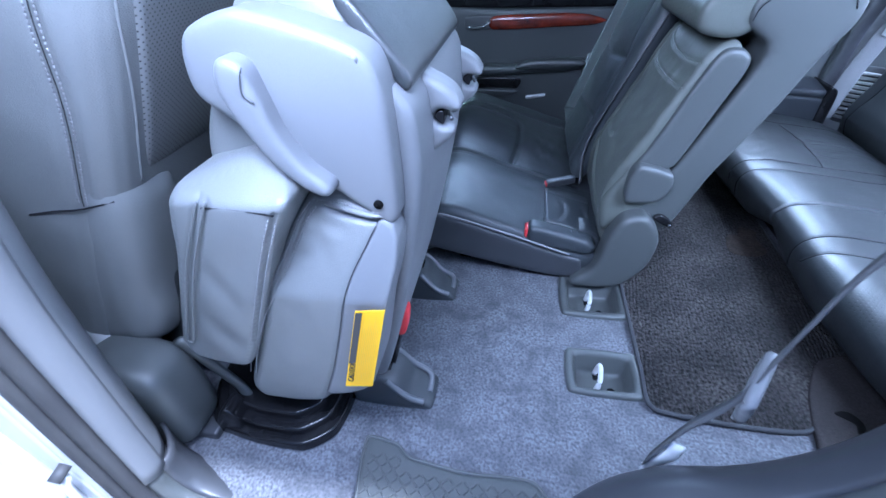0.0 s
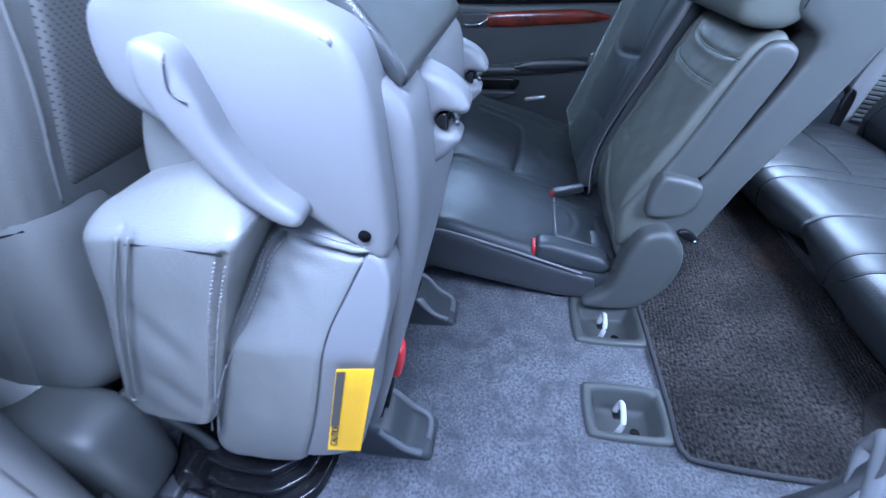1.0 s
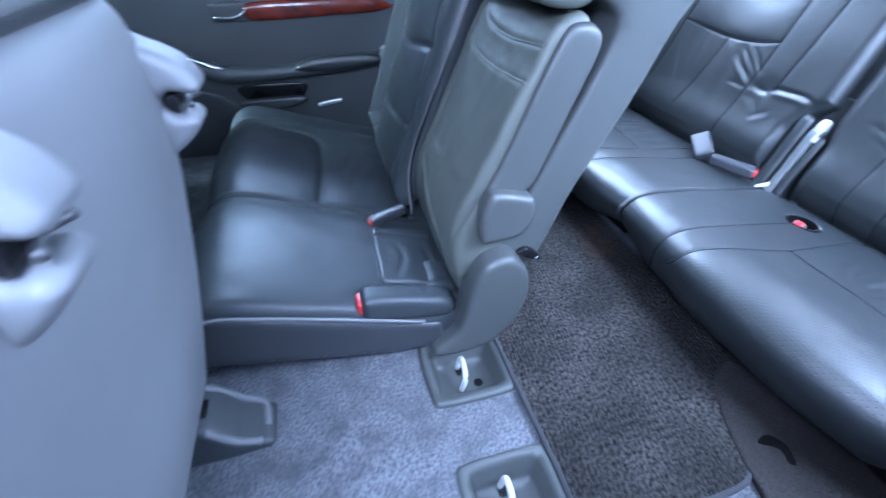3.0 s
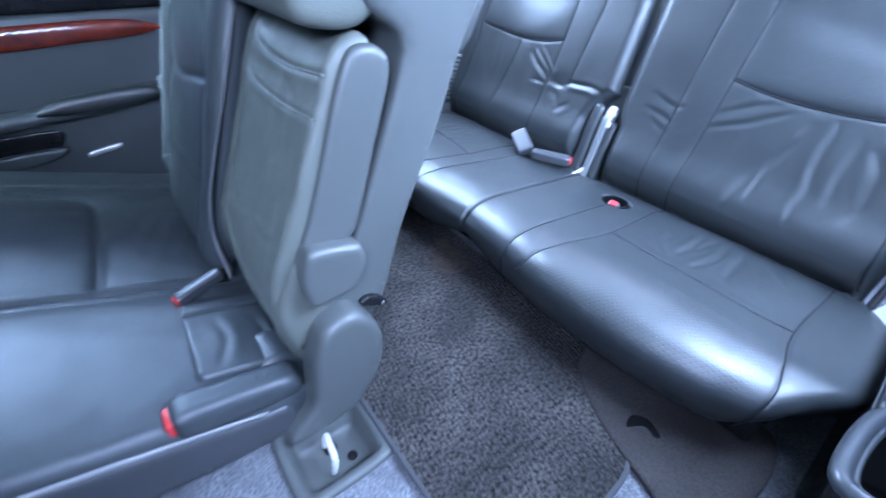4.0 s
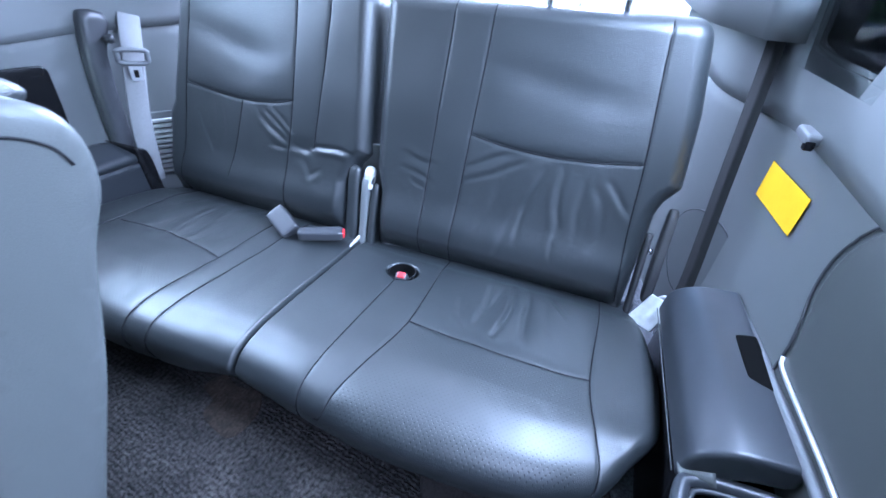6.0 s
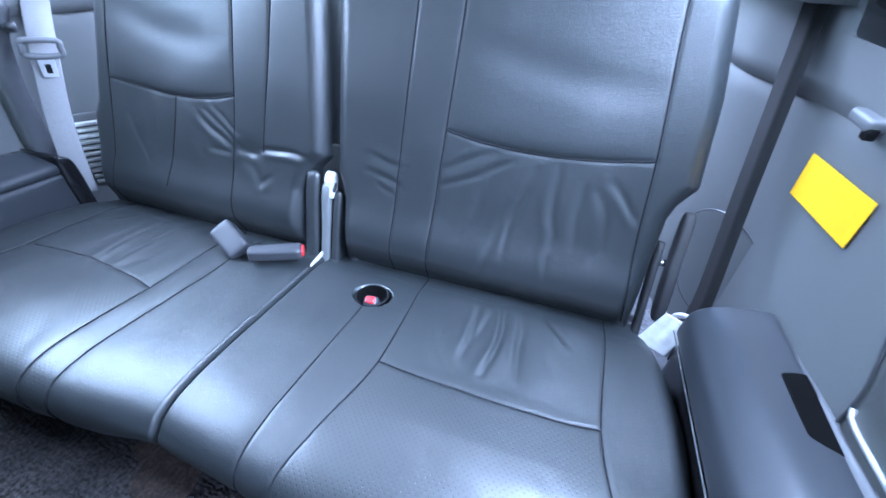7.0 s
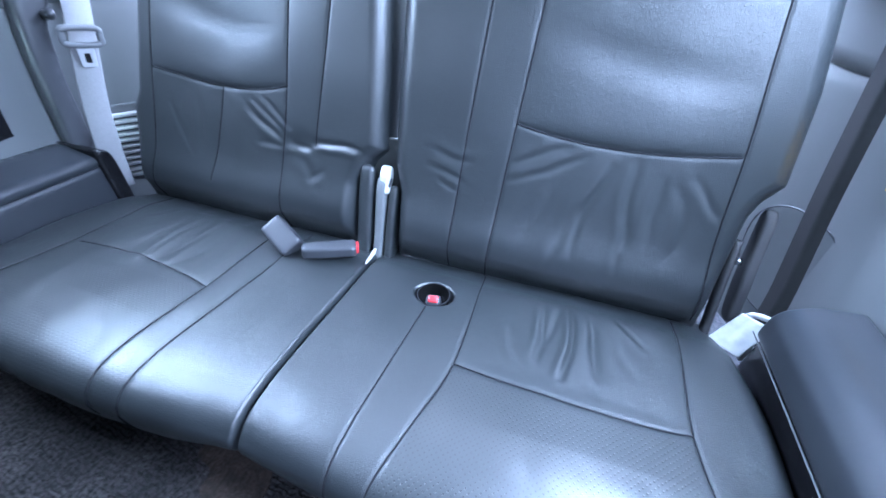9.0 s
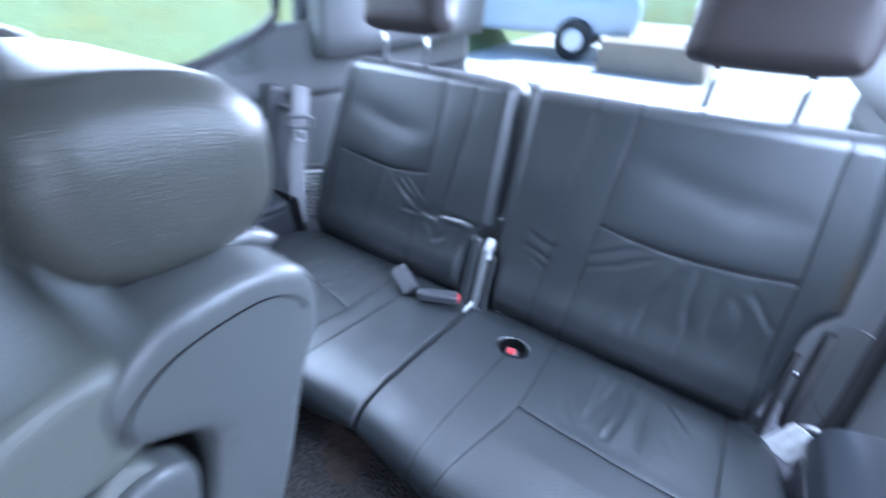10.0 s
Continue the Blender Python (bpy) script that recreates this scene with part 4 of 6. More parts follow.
        for pts, depth, width in (([(0.331, 0.855), (0.336, 0.794), (0.338, 0.730)], 0.0038, 0.0050), ([(0.377, 0.868), (0.384, 0.789), (0.375, 0.708)], 0.0058, 0.0048),
                                  ([(0.408, 0.860), (0.416, 0.799), (0.424, 0.733)], 0.0034, 0.0055), ([(0.286, 0.790), (0.300, 0.745), (0.322, 0.708)], 0.0018, 0.0060),
                                  ([(0.452, 0.868), (0.474, 0.842), (0.492, 0.820)], 0.0022, 0.0050), ([(0.356, 0.862), (0.350, 0.815), (0.342, 0.770)], 0.0020, 0.0050),
                                  ([(0.440, 0.850), (0.452, 0.795), (0.470, 0.755)], 0.0010, 0.0080)):
            h += strength * ruck(Q, [(side * y, vx(x)) for y, x in pts], depth, width)
        for k in range(3):
            cu = c - 0.11 + 0.07 * k
            h += crease(Q, (cu, vx(0.545)), (cu + 0.035, vx(0.60)), 0.0005, 0.010)
        if side < 0:
            e = ((u + 0.146) / 0.030) ** 2 + ((v - vx(0.819)) / 0.026) ** 2
            h -= 0.034 * np.clip(1.35 - e, 0, 1) ** 0.5
        h += 0.004 * value_noise(u * 8, v * 8, 6)
        return h

    cu = part("cushion", pad(left, right, v0, v1, surf, T, 0.022, 250, 240, extra, 0.035, None, 0.03 if side < 0 else 0.008, 0.008 if side < 0 else 0.03), LEATHER_DARK_SHADED, parent)
    cu.data.materials.append(PERF)
    for f in cu.data.polygons:
        x, y, z = f.center
        if 0.475 < x < 0.682 and f.normal.z > 0.55 and np.interp(x, [0.49, 0.684], [0.19, 0.227]) < abs(y) < 0.537:
            f.material_index = 1
    seam_threads(cu, seams + [front], surf, extra, T, v0 + 0.012, v1 - 0.03, 0.022)
    # padded base below the leather
    sgn = side
    part("base", rbox(0.555, 0.95, min(sgn * 0.03, sgn * 0.58), max(sgn * 0.03, sgn * 0.58), 0.030, 0.10, 0.01), BLACK, parent, "black seat base")


def buckle(parent, loc, rz, ry, name="belt_buckle", size=1.0, rx=0.0):
    """A seat belt buckle with a red release button, lying along its local x."""
    m = pose(*loc, rx, ry, rz) @ Matrix.Scale(size, 4)
    body = puff([(-0.045, -0.012), (0.035, -0.0145), (0.045, -0.012), (0.045, 0.012), (0.035, 0.0145), (-0.045, 0.011)], -0.0115, 0.0115, 0.006, 48, 4, smooth=0.25, axis="z")
    b = part(name, moved(body, m), PLASTIC_DARK, parent, "dark grey buckle with red button")
    part("release_button", moved(rbox(0.036, 0.049, -0.010, 0.010, -0.007, 0.008, 0.003), m), RED, b, "red release button")
    return b


seat3 = {}
for side, nm in ((-1, "near"), (1, "far")):
    s = thing("third_row_seat", "grey leather third-row seat with creased backrest beside the %s wall" % ("doorway-side" if side < 0 else "far"), "car seat", "third row seats", at=(0.75, side * 0.32, 0.0))
    seat3[side] = s
    third_back(s, side)
    third_cushion(s, side)

s = seat3[-1]
part("buckle_well", moved(tube([(0.030 * math.cos(a), 0.028 * math.sin(a), 0) for a in np.linspace(0, 2 * math.pi, 25)[:-1]], 0.0013, 8, True), pose(0.819, -0.146, 0.1395, 0, 6, 0)), DARK_THREAD, s, "dark rim round the buckle hole")
part("well_liner", moved(mesh_of([(r * math.cos(2 * math.pi * k / 28), 0.93 * r * math.sin(2 * math.pi * k / 28), z) for r, z in ((0.0285, 0.0), (0.0265, -0.012), (0.0255, -0.032)) for k in range(28)], [(q * 28 + k, q * 28 + (k + 1) % 28, q * 28 + 28 + (k + 1) % 28, q * 28 + 28 + k) for q in range(2) for k in range(28)]), pose(0.819, -0.146, 0.1395, 0, 6, 0)), RECESS_SHADE, s, "liner coloured as the shade in the buckle hole")
part("well_floor", moved(puff([(0.028 * math.cos(a), 0.026 * math.sin(a)) for a in np.linspace(0, 2 * math.pi, 16)[:-1]], -0.003, 0.0, 0.001, 40, 2, axis="z"), pose(0.819, -0.146, 0.119, 0, 6, 0)), BLACK, s)
buckle(s, (0.822, -0.147, 0.105), 188, -66, "belt_buckle", 0.86, 0.0)
part("recliner_cover", puff([(0.925, 0.145), (0.952, 0.140), (0.978, 0.185), (1.003, 0.255), (1.014, 0.298), (1.004, 0.316), (0.985, 0.306), (0.960, 0.245), (0.935, 0.190)], -0.634, -0.616, 0.007, 60, 5), RUBBER, s, "dark oval recliner cover")
part("hinge_arm", tube([(0.925, -0.600, 0.10), (0.960, -0.598, 0.19), (0.99, -0.598, 0.26)], 0.014, 10, n=14, flat=0.5), RUBBER, s)
part("hinge_bolt", tube([(0.968, -0.610, 0.235), (0.968, -0.602, 0.235)], 0.006, 12), CHROME, s)
s = seat3[1]
buckle(s, (0.845, 0.068, 0.158), -62, 2, "belt_buckle", 1.05)
b2 = moved(puff([(-0.034, -0.021), (0.034, -0.021), (0.036, 0.0), (0.034, 0.021), (-0.034, 0.021)], -0.017, 0.017, 0.005, 48, 4, smooth=0.12, axis="z"), pose(0.842, 0.168, 0.163, 30, 24, -112))
part("belt_buckle", b2, PLASTIC_DARK, s, "pale grey upright buckle housing")
hg = thing("folding_mechanism", "pale plastic folding mechanism between the third-row backrests", "seat mechanism", at=(0.93, -0.01, 0.1))
part("bracket", puff([(0.895, 0.09), (0.930, 0.09), (0.948, 0.17), (0.968, 0.235), (0.964, 0.262), (0.942, 0.255), (0.918, 0.17)], -0.005, 0.014, 0.006, 60, 4), TRIM, hg, "pale grey plastic cover of the hinge")
part("hinge_cap", puff([(0.940, 0.240), (0.955, 0.238), (0.970, 0.258), (0.974, 0.276), (0.964, 0.286), (0.950, 0.275), (0.946, 0.258)], -0.011, 0.010, 0.006, 60, 4), WHITEMETAL, hg, "broken white plastic hinge cap")
part("cap_hole", puff([(0.946, 0.252), (0.955, 0.252), (0.961, 0.264), (0.952, 0.264)], -0.0125, -0.006, 0.002, 30, 3), PLASTIC_DARK, hg)
part("column", puff([(0.900, 0.10), (0.935, 0.10), (0.952, 0.19), (0.962, 0.238), (0.950, 0.25), (0.925, 0.19)], -0.027, -0.009, 0.007, 50, 4), LEATHER_DARK_SHADED, hg, "dark padded column")
part("column", puff([(0.900, 0.10), (0.94, 0.10), (0.955, 0.2), (0.968, 0.268), (0.952, 0.280), (0.925, 0.20)], 0.020, 0.052, 0.012, 60, 5), LEATHER_DARK_SHADED, hg, "dark padded column")
part("back_plate", rbox(0.985, 0.995, -0.06, 0.075, 0.03, 0.33, 0.004), PLASTIC_MID, hg)
part("seat_latch", moved(puff([(-0.020, 0.0), (0.018, 0.0), (0.022, 0.010), (-0.016, 0.006)], -0.002, 0.002, 0.001, 30, 2, smooth=0.1), pose(0.872, 0.001, 0.134, 0, 5, 0)), WHITEMETAL, hg, "white latch corner")

# ---- armrest box, cup holder and near side trim ----
box = thing("armrest_box", "grey plastic armrest bin with a finger recess", "armrest bin", at=(0.71, -0.70, 0.0))
part("body", puff([(0.55, 0.0), (0.885, 0.0), (0.885, 0.180), (0.86, 0.190), (0.56, 0.216), (0.55, 0.205)], -0.765, -0.652, 0.012, 70, 4, smooth=0.15), BLACK, box, "black body of the bin")
lid = puff([(-0.741, 0.014), (-0.720, 0.016), (-0.684, 0.011), (-0.656, -0.002), (-0.642, -0.020), (-0.638, -0.055), (-0.650, -0.058), (-0.70, -0.030), (-0.741, -0.016)], -0.168, 0.168, 0.007, 90, 5, smooth=0.42, axis="x")
lid_m = pose(0.715, 0, 0.252, 0, 5.5, 0)
lp = part("lid", moved(lid, lid_m), GLOSS_GREY, box, "smooth satin grey plastic lid")
# A raised plate, coloured as the shade of a recess in the lid.
rec = puff([(0.050, -0.7405), (-0.058, -0.7405), (-0.040, -0.712), (0.042, -0.712)], 0.006, 0.0172, 0.002, 60, 3, smooth=0.12, axis="z")
part("finger_recess", moved(rec, lid_m), RECESS_SHADE, lp, "dark plate painting the shade in a finger recess")
part("lid_seam", tube([(0.552, -0.6375, 0.206), (0.72, -0.6375, 0.190), (0.882, -0.6375, 0.174)], 0.0010, 6), PLASTIC, box, "bright edge below the lid")
part("lid_hinge", tube([(0.546, -0.642, 0.214), (0.546, -0.655, 0.220), (0.546, -0.676, 0.228)], 0.013, 12, n=8), PLASTIC_MID, box)
part("edge_strip", tube([(0.40, -0.744, 0.292), (0.55, -0.743, 0.284), (0.72, -0.742, 0.262), (0.885, -0.740, 0.236)], 0.008, 8, n=24), PLASTIC, box, "pale rounded edge strip")
cup = thing("cup_holder", "dark plastic cup holder set into the side trim", "cup holder", at=(0.47, -0.70, 0.0))
ring = [(-0.064, -0.058), (0.064, -0.058), (0.064, 0.058), (-0.064, 0.058)]
ringp = smooth_poly(ring, 60, True, 0.28)
cup_m = pose(0.468, -0.698, 0.234, -10, 3, -4)
bm = tube([(x, y, 0) for x, y in ringp], 0.009, 10, True)
part("rim", moved(bm, cup_m), GLOSS_GREY, cup)
part("inner_rim", moved(tube([(x * 0.86, y * 0.85, -0.002) for x, y in ringp], 0.0035, 8, True), cup_m), GLOSS_GREY, cup)
vv, ff = [], []
for k, (sc, dz) in enumerate(((0.96, 0.004), (0.87, -0.002), (0.82, -0.085), (0.5, -0.088), (0.02, -0.088))):
    vv += [(x * sc, y * sc, dz) for x, y in ringp]
for k in range(4):
    for i in range(60):
        ff.append((k * 60 + i, k * 60 + (i + 1) % 60, (k + 1) * 60 + (i + 1) % 60, (k + 1) * 60 + i))
part("cup_well", moved(mesh_of(vv, ff), cup_m), RECESS_SHADE, cup, "black inside of the cup holder")
vv = [(x * sc, y * sc, dz) for sc, dz in ((1.0, -0.004), (1.0, -0.06), (0.92, -0.22)) for x, y in ringp]
ff = [(k * 60 + i, k * 60 + (i + 1) % 60, (k + 1) * 60 + (i + 1) % 60, (k + 1) * 60 + i) for k in range(2) for i in range(60)]
part("housing", moved(mesh_of(vv, ff), cup_m), BLACK, cup, "black outer wall of the cup holder")

panel = thing("speaker_panel", "dark arched speaker panel on the side trim", "trim panel", at=(0.6, -0.745, 0.2))
part("panel", puff([(0.36, 0.02), (0.66, 0.02), (0.70, 0.20), (0.705, 0.31), (0.738, 0.39), (0.735, 0.45), (0.69, 0.505), (0.58, 0.525), (0.40, 0.52), (0.36, 0.30)], -0.775, -0.744, 0.010, 100, 4, smooth=0.4), PLASTIC_MID, panel)
part("edge_trim", tube([(0.702, -0.7455, 0.20), (0.707, -0.7445, 0.31), (0.740, -0.744, 0.39), (0.737, -0.744, 0.45), (0.692, -0.744, 0.507), (0.58, -0.744, 0.527), (0.42, -0.748, 0.523)], 0.0022, 6, n=60), PLASTIC_DARK, panel, "dark joint round the panel")
part("lower_strip", tube([(0.40, -0.741, 0.315), (0.55, -0.741, 0.306), (0.68, -0.742, 0.292), (0.70, -0.743, 0.30)], 0.003, 6, n=30), STEEL, panel, "bright moulded edge")
vp = thing("access_cover", "rounded access cover in the side trim behind the belt", "access cover", at=(1.05, -0.70, 0.2))
ACC = [(-0.075, -0.09), (0.02, -0.11), (0.075, -0.05), (0.085, 0.04), (0.03, 0.085), (-0.06, 0.06)]
acc_m = pose(1.055, -0.712, 0.20, 0, 0, 30)
part("cover", moved(puff(ACC, -0.006, 0.004, 0.003, 70, 4), acc_m), TRIM, vp)
part("joint", moved(tube([(x, 0.003, z) for x, z in smooth_poly(ACC, 60)], 0.0016, 6, True), acc_m), PLASTIC_DARK, vp, "dark joint round the cover")
guide = thing("belt_guide_cover", "creased white plastic sheet beside the third-row cushion", "belt guide", at=(0.90, -0.64, 0.1))
gs = plane_surf((0.905, -0.638, 0.150), (0.5, 0.86, 0), (0.24, -0.14, 0.96), (-0.83, 0.48, 0.28))
part("cover", pad(lambda v: -0.026 - 0.2 * v, lambda v: 0.022 - 0.3 * v, -0.045, 0.026, gs, 0.002, 0.003, 30, 30, lambda u, v, P: 0.0015 * value_noise(u * 40, v * 30, 61) + crease(P, (0.0, 0.03), (0.01, -0.04), 0.0015, 0.005), 0.001), WHITEMETAL, guide)

hook = thing("coat_hook", "grey plastic coat hook on the side trim", "coat hook", at=(0.94, -0.74, 0.5))
part("hook", moved(puff([(-0.024, -0.007), (0.024, -0.007), (0.024, 0.007), (-0.024, 0.007)], 0.0, 0.024, 0.004, 40, 4, smooth=0.12), pose(0.938, -0.745, 0.503, 0, 0, 0)), PLASTIC, hook)
part("hook_recess", rbox(0.912, 0.924, -0.735, -0.722, 0.488, 0.503, 0.003), BLACK, hook)
stick = thing("warning_label", "blank yellow warning label stuck to the side trim", "sticker", at=(0.93, -0.74, 0.41))
part("label_sheet", polyplate([(0.856, -0.7415, 0.385), (0.999, -0.7305, 0.377), (1.0, -0.7305, 0.437), (0.856, -0.7415, 0.444)], 0.0008, (0.05, 1, 0)), YELLOW, stick, smooth=False)


def seat_belt(name, label, pts, across, material, tongue=None, group="seat belts", w=0.047, size=1.0):
    b = thing(name, label, "seat belt", group, at=pts[0])
    part("webbing", ribbon(pts, w, 0.0016, across, 50), material, b)
    if tongue:
        loc, rx, ry, rz = tongue
        m = pose(*loc, rx, ry, rz) @ Matrix.Scale(size, 4)
        t = part("tongue", moved(tube([(-0.03, 0, 0.012), (-0.026, 0, 0.024), (0.026, 0, 0.024), (0.03, 0, 0.012), (0.026, 0, -0.004), (-0.026, 0, -0.004)], 0.006, 8, True, 40), m), PLASTIC, b, "pale plastic belt tongue")
        part("blade", moved(puff([(-0.012, -0.045), (0.012, -0.045), (0.014, -0.004), (-0.014, -0.004)], -0.002, 0.002, 0.001, 30, 2, smooth=0.1), m), STEEL, t, "steel tongue blade")
        part("slot", moved(rbox(-0.005, 0.005, -0.0026, 0.0026, -0.038, -0.02, 0.001), m), BLACK, t)
    return b


seat_belt("seat_belt", "grey seat belt running down to the side of the third row", [(1.16, -0.63, 1.0), (1.10, -0.675, 0.66), (1.03, -0.690, 0.35), (0.965, -0.690, 0.165), (0.945, -0.675, 0.10)], (1, 0.35, -0.3), WEB, w=0.046)
nb = thing("belt_anchor", "steel belt anchor behind the armrest bin", "belt anchor", at=(0.935, -0.668, 0.1))
part("loop", tube([(0.925, -0.690, 0.155), (0.945, -0.655, 0.150), (0.932, -0.645, 0.105), (0.915, -0.675, 0.10)], 0.005, 8, True, 30), STEEL, nb)
part("blade", rbox(0.905, 0.93, -0.668, -0.660, 0.08, 0.12, 0.002), STEEL, nb)

# far side trim, box, vent and belt
fb = thing("armrest_box", "dark plastic armrest bin on the far side", "armrest bin", at=(0.74, 0.70, 0.0))
part("body", puff([(0.55, 0.0), (0.885, 0.0), (0.885, 0.19), (0.86, 0.205), (0.56, 0.225), (0.55, 0.21)], 0.640, 0.75, 0.014, 70, 4, smooth=0.15), GLOSS_GREY, fb)
part("lid", moved(puff([(-0.165, -0.055), (0.165, -0.055), (0.165, 0.055), (-0.165, 0.055)], -0.012, 0.014, 0.013, 70, 5, smooth=0.15, axis="z"), pose(0.712, 0.695, 0.232, 10, 5, 0)), GLOSS_GREY, fb)
part("end_cap", puff([(0.876, 0.02), (0.90, 0.02), (0.905, 0.20), (0.885, 0.235), (0.87, 0.22)], 0.632, 0.755, 0.008, 50, 4), BLACK, fb)
fp = thing("storage_pocket", "black open storage pocket in the far side trim", "storage pocket", at=(0.7, 0.745, 0.35))
part("recess", puff([(0.55, 0.282), (0.805, 0.279), (0.812, 0.284), (0.821, 0.36), (0.826, 0.425), (0.815, 0.438), (0.76, 0.444), (0.55, 0.448)], 0.742, 0.760, 0.004, 110, 3, smooth=0.2), BLACK, fp)
fv_ = thing("vent_grille", "pale plastic vent grille beside the third row", "vent grille", at=(0.95, 0.66, 0.2))
part("frame", moved(puff([(-0.05, -0.09), (0.05, -0.09), (0.055, 0.085), (-0.045, 0.085)], -0.004, 0.002, 0.002, 50, 3, smooth=0.15), pose(1.0, 0.672, 0.20, 0, 0, -42)), PLASTIC, fv_)
for k in range(11):
    part("slat", moved(rbox(-0.045, 0.048, -0.016, -0.004, -0.004, 0.004, 0.002), pose(1.0, 0.672, 0.125 + 0.0145 * k, 0, 0, -42)), WHITEMETAL, fv_)
# The dark plastic paints the band of shade beside the belt.
fpil = thing("pillar_cover", "pillar moulding darkened for the shade beside the far belt", "trim panel", at=(0.93, 0.73, 0.3))
part("moulding", puff([(0.880, 0.22), (0.925, 0.22), (0.938, 0.36), (0.955, 0.45), (0.990, 0.52), (0.925, 0.535), (0.895, 0.40)], 0.705, 0.745, 0.015, 60, 5, smooth=0.3), PLASTIC_DARK, fpil)
seat_belt("seat_belt", "pale seat belt with its tongue hanging beside the far wall", [(1.13, 0.70, 1.0), (1.07, 0.72, 0.62), (0.985, 0.665, 0.46), (0.93, 0.655, 0.30), (0.895, 0.640, 0.14)], (1, -0.5, -0.3), WEB_LIGHT, ((0.958, 0.640, 0.432), 0, 8, -25))
fh = thing("coat_hook", "dark plastic hook on the far side trim", "coat hook", at=(0.955, 0.70, 0.48))
part("hook", tube([(0.955, 0.705, 0.476), (0.95, 0.68, 0.476), (0.945, 0.672, 0.485)], 0.008, 8, n=10), PLASTIC_DARK, fh)


# ---- second row bench ----
bench = thing("bench_seat", "grey leather second-row bench with a stowed centre armrest", "car seat", at=(0.0, 0.28, 0.0))
path = [(-0.315, 0.065), (-0.325, 0.115), (-0.305, 0.150), (-0.262, 0.152), (-0.14, 0.112), (0.02, 0.062), (0.13, 0.03)]
surf, length, vx = bent_surf(path, 1.0)


def bench_extra(u, v, P):
    h = np.zeros(len(u))
    cross = [(0.17, 0.0), (0.175, vx(-0.30)), (0.168, vx(-0.15)), (0.156, vx(0.05))]
    h += groove(P, cross, 0.009, 0.0055, 0.004, 0.03) + 0.004 * np.exp(-((seg_dist(P, cross) - 0.012) / 0.005) ** 2)
    far = [(0.60, 0.02), (0.60, vx(-0.28)), (0.612, vx(0.08))]
    h += groove(P, far, 0.005, 0.005, 0.003, 0.02)
    curve = [(0.20, vx(-0.137)), (0.30, vx(-0.128)), (0.42, vx(-0.124)), (0.50, vx(-0.127)), (0.54, vx(-0.16)), (0.545, vx(-0.26))]
    h += groove(P, smooth_poly(curve, 40, False), 0.008, 0.007, 0.004, 0.03)
    h += 0.012 * np.clip(1 - ((u - 0.02) / 0.15) ** 2, 0, 1) * np.clip(v / 0.05, 0, 1)
    h += 0.010 * np.clip(1 - ((u - 0.38) / 0.19) ** 2, 0, 1)
    h += 0.004 * value_noise(u * 9, v * 10, 21) + 0.0016 * value_noise(u * 30, v * 24, 22)
    for k in range(4):
        h += 0.002 * np.sin((u - 0.3) * 60 + k) * np.exp(-((v - vx(-0.06 + 0.03 * k)) / 0.012) ** 2) * np.clip(1 - ((u - 0.34) / 0.13) ** 2, 0, 1)
    return h


part("cushion", pad(lambda v: -0.148, lambda v: 0.70, 0.0, length, surf, 0.034, 0.022, 170, 120, bench_extra, 0.03), LEATHER_BENCH_SHADE, bench)
part("side_panel", puff([(-0.345, 0.085), (-0.315, 0.155), (-0.285, 0.172), (0.0, 0.080), (0.05, 0.066), (0.05, 0.012), (-0.02, 0.012), (-0.12, 0.03)], -0.152, -0.120, 0.010, 90, 4, smooth=0.3), PLASTIC_DARK, bench, "dark vinyl cushion side")
part("piping", tube([(-0.305, -0.150, 0.168), (-0.27, -0.151, 0.172), (-0.13, -0.152, 0.132), (0.02, -0.152, 0.083)], 0.0028, 6, n=30), THREAD, bench, "pale piping along the cushion edge")
part("base", rbox(-0.25, 0.08, -0.10, 0.66, 0.006, 0.07, 0.01), BLACK, bench, "black seat frame")

# seatback: the near middle section and the far outer section
shell = [(0.10, 0.14), (0.19, 0.15), (0.225, 0.185), (0.262, 0.30), (0.312, 0.43), (0.345, 0.52), (0.368, 0.562), (0.372, 0.594), (0.361, 0.619), (0.325, 0.636), (0.265, 0.634), (0.226, 0.604), (0.224, 0.568), (0.262, 0.535), (0.255, 0.49), (0.215, 0.38), (0.178, 0.28)]


def wider(pts):
    """Grows the upper part of the seatback's end profile rearward and up from the cushion hinge."""
    out = []
    for x, z in pts:
        k = 1 + 0.050 * min(max((z - 0.25) / 0.2, 0), 1)
        out.append((0.104 + (x - 0.104) * k, 0.682 + (z - 0.682) * k))
    return out


part("back_shell", puff(wider(shell), -0.138, 0.14, 0.011, 150, 5, smooth=0.42, crown=0.002), PLASTIC_MID, bench, "grey plastic-backed seatback shell")
shell_far = [(0.10, 0.12), (0.19, 0.13), (0.235, 0.20), (0.27, 0.32), (0.325, 0.47), (0.362, 0.58), (0.345, 0.614), (0.28, 0.62), (0.245, 0.60), (0.222, 0.54), (0.178, 0.38), (0.138, 0.25)]
part("back_shell", puff(shell_far, 0.135, 0.70, 0.04, 130, 6, smooth=0.42), LEATHER_BACK, bench)
part("shoulder_welt", tube([(x, -0.1395, z) for x, z in wider([(0.226, 0.572), (0.234, 0.594), (0.268, 0.613), (0.322, 0.615), (0.348, 0.602), (0.356, 0.586)])], 0.0009, 6, n=30), DARK_THREAD, bench, "dark seam round the shoulder end")
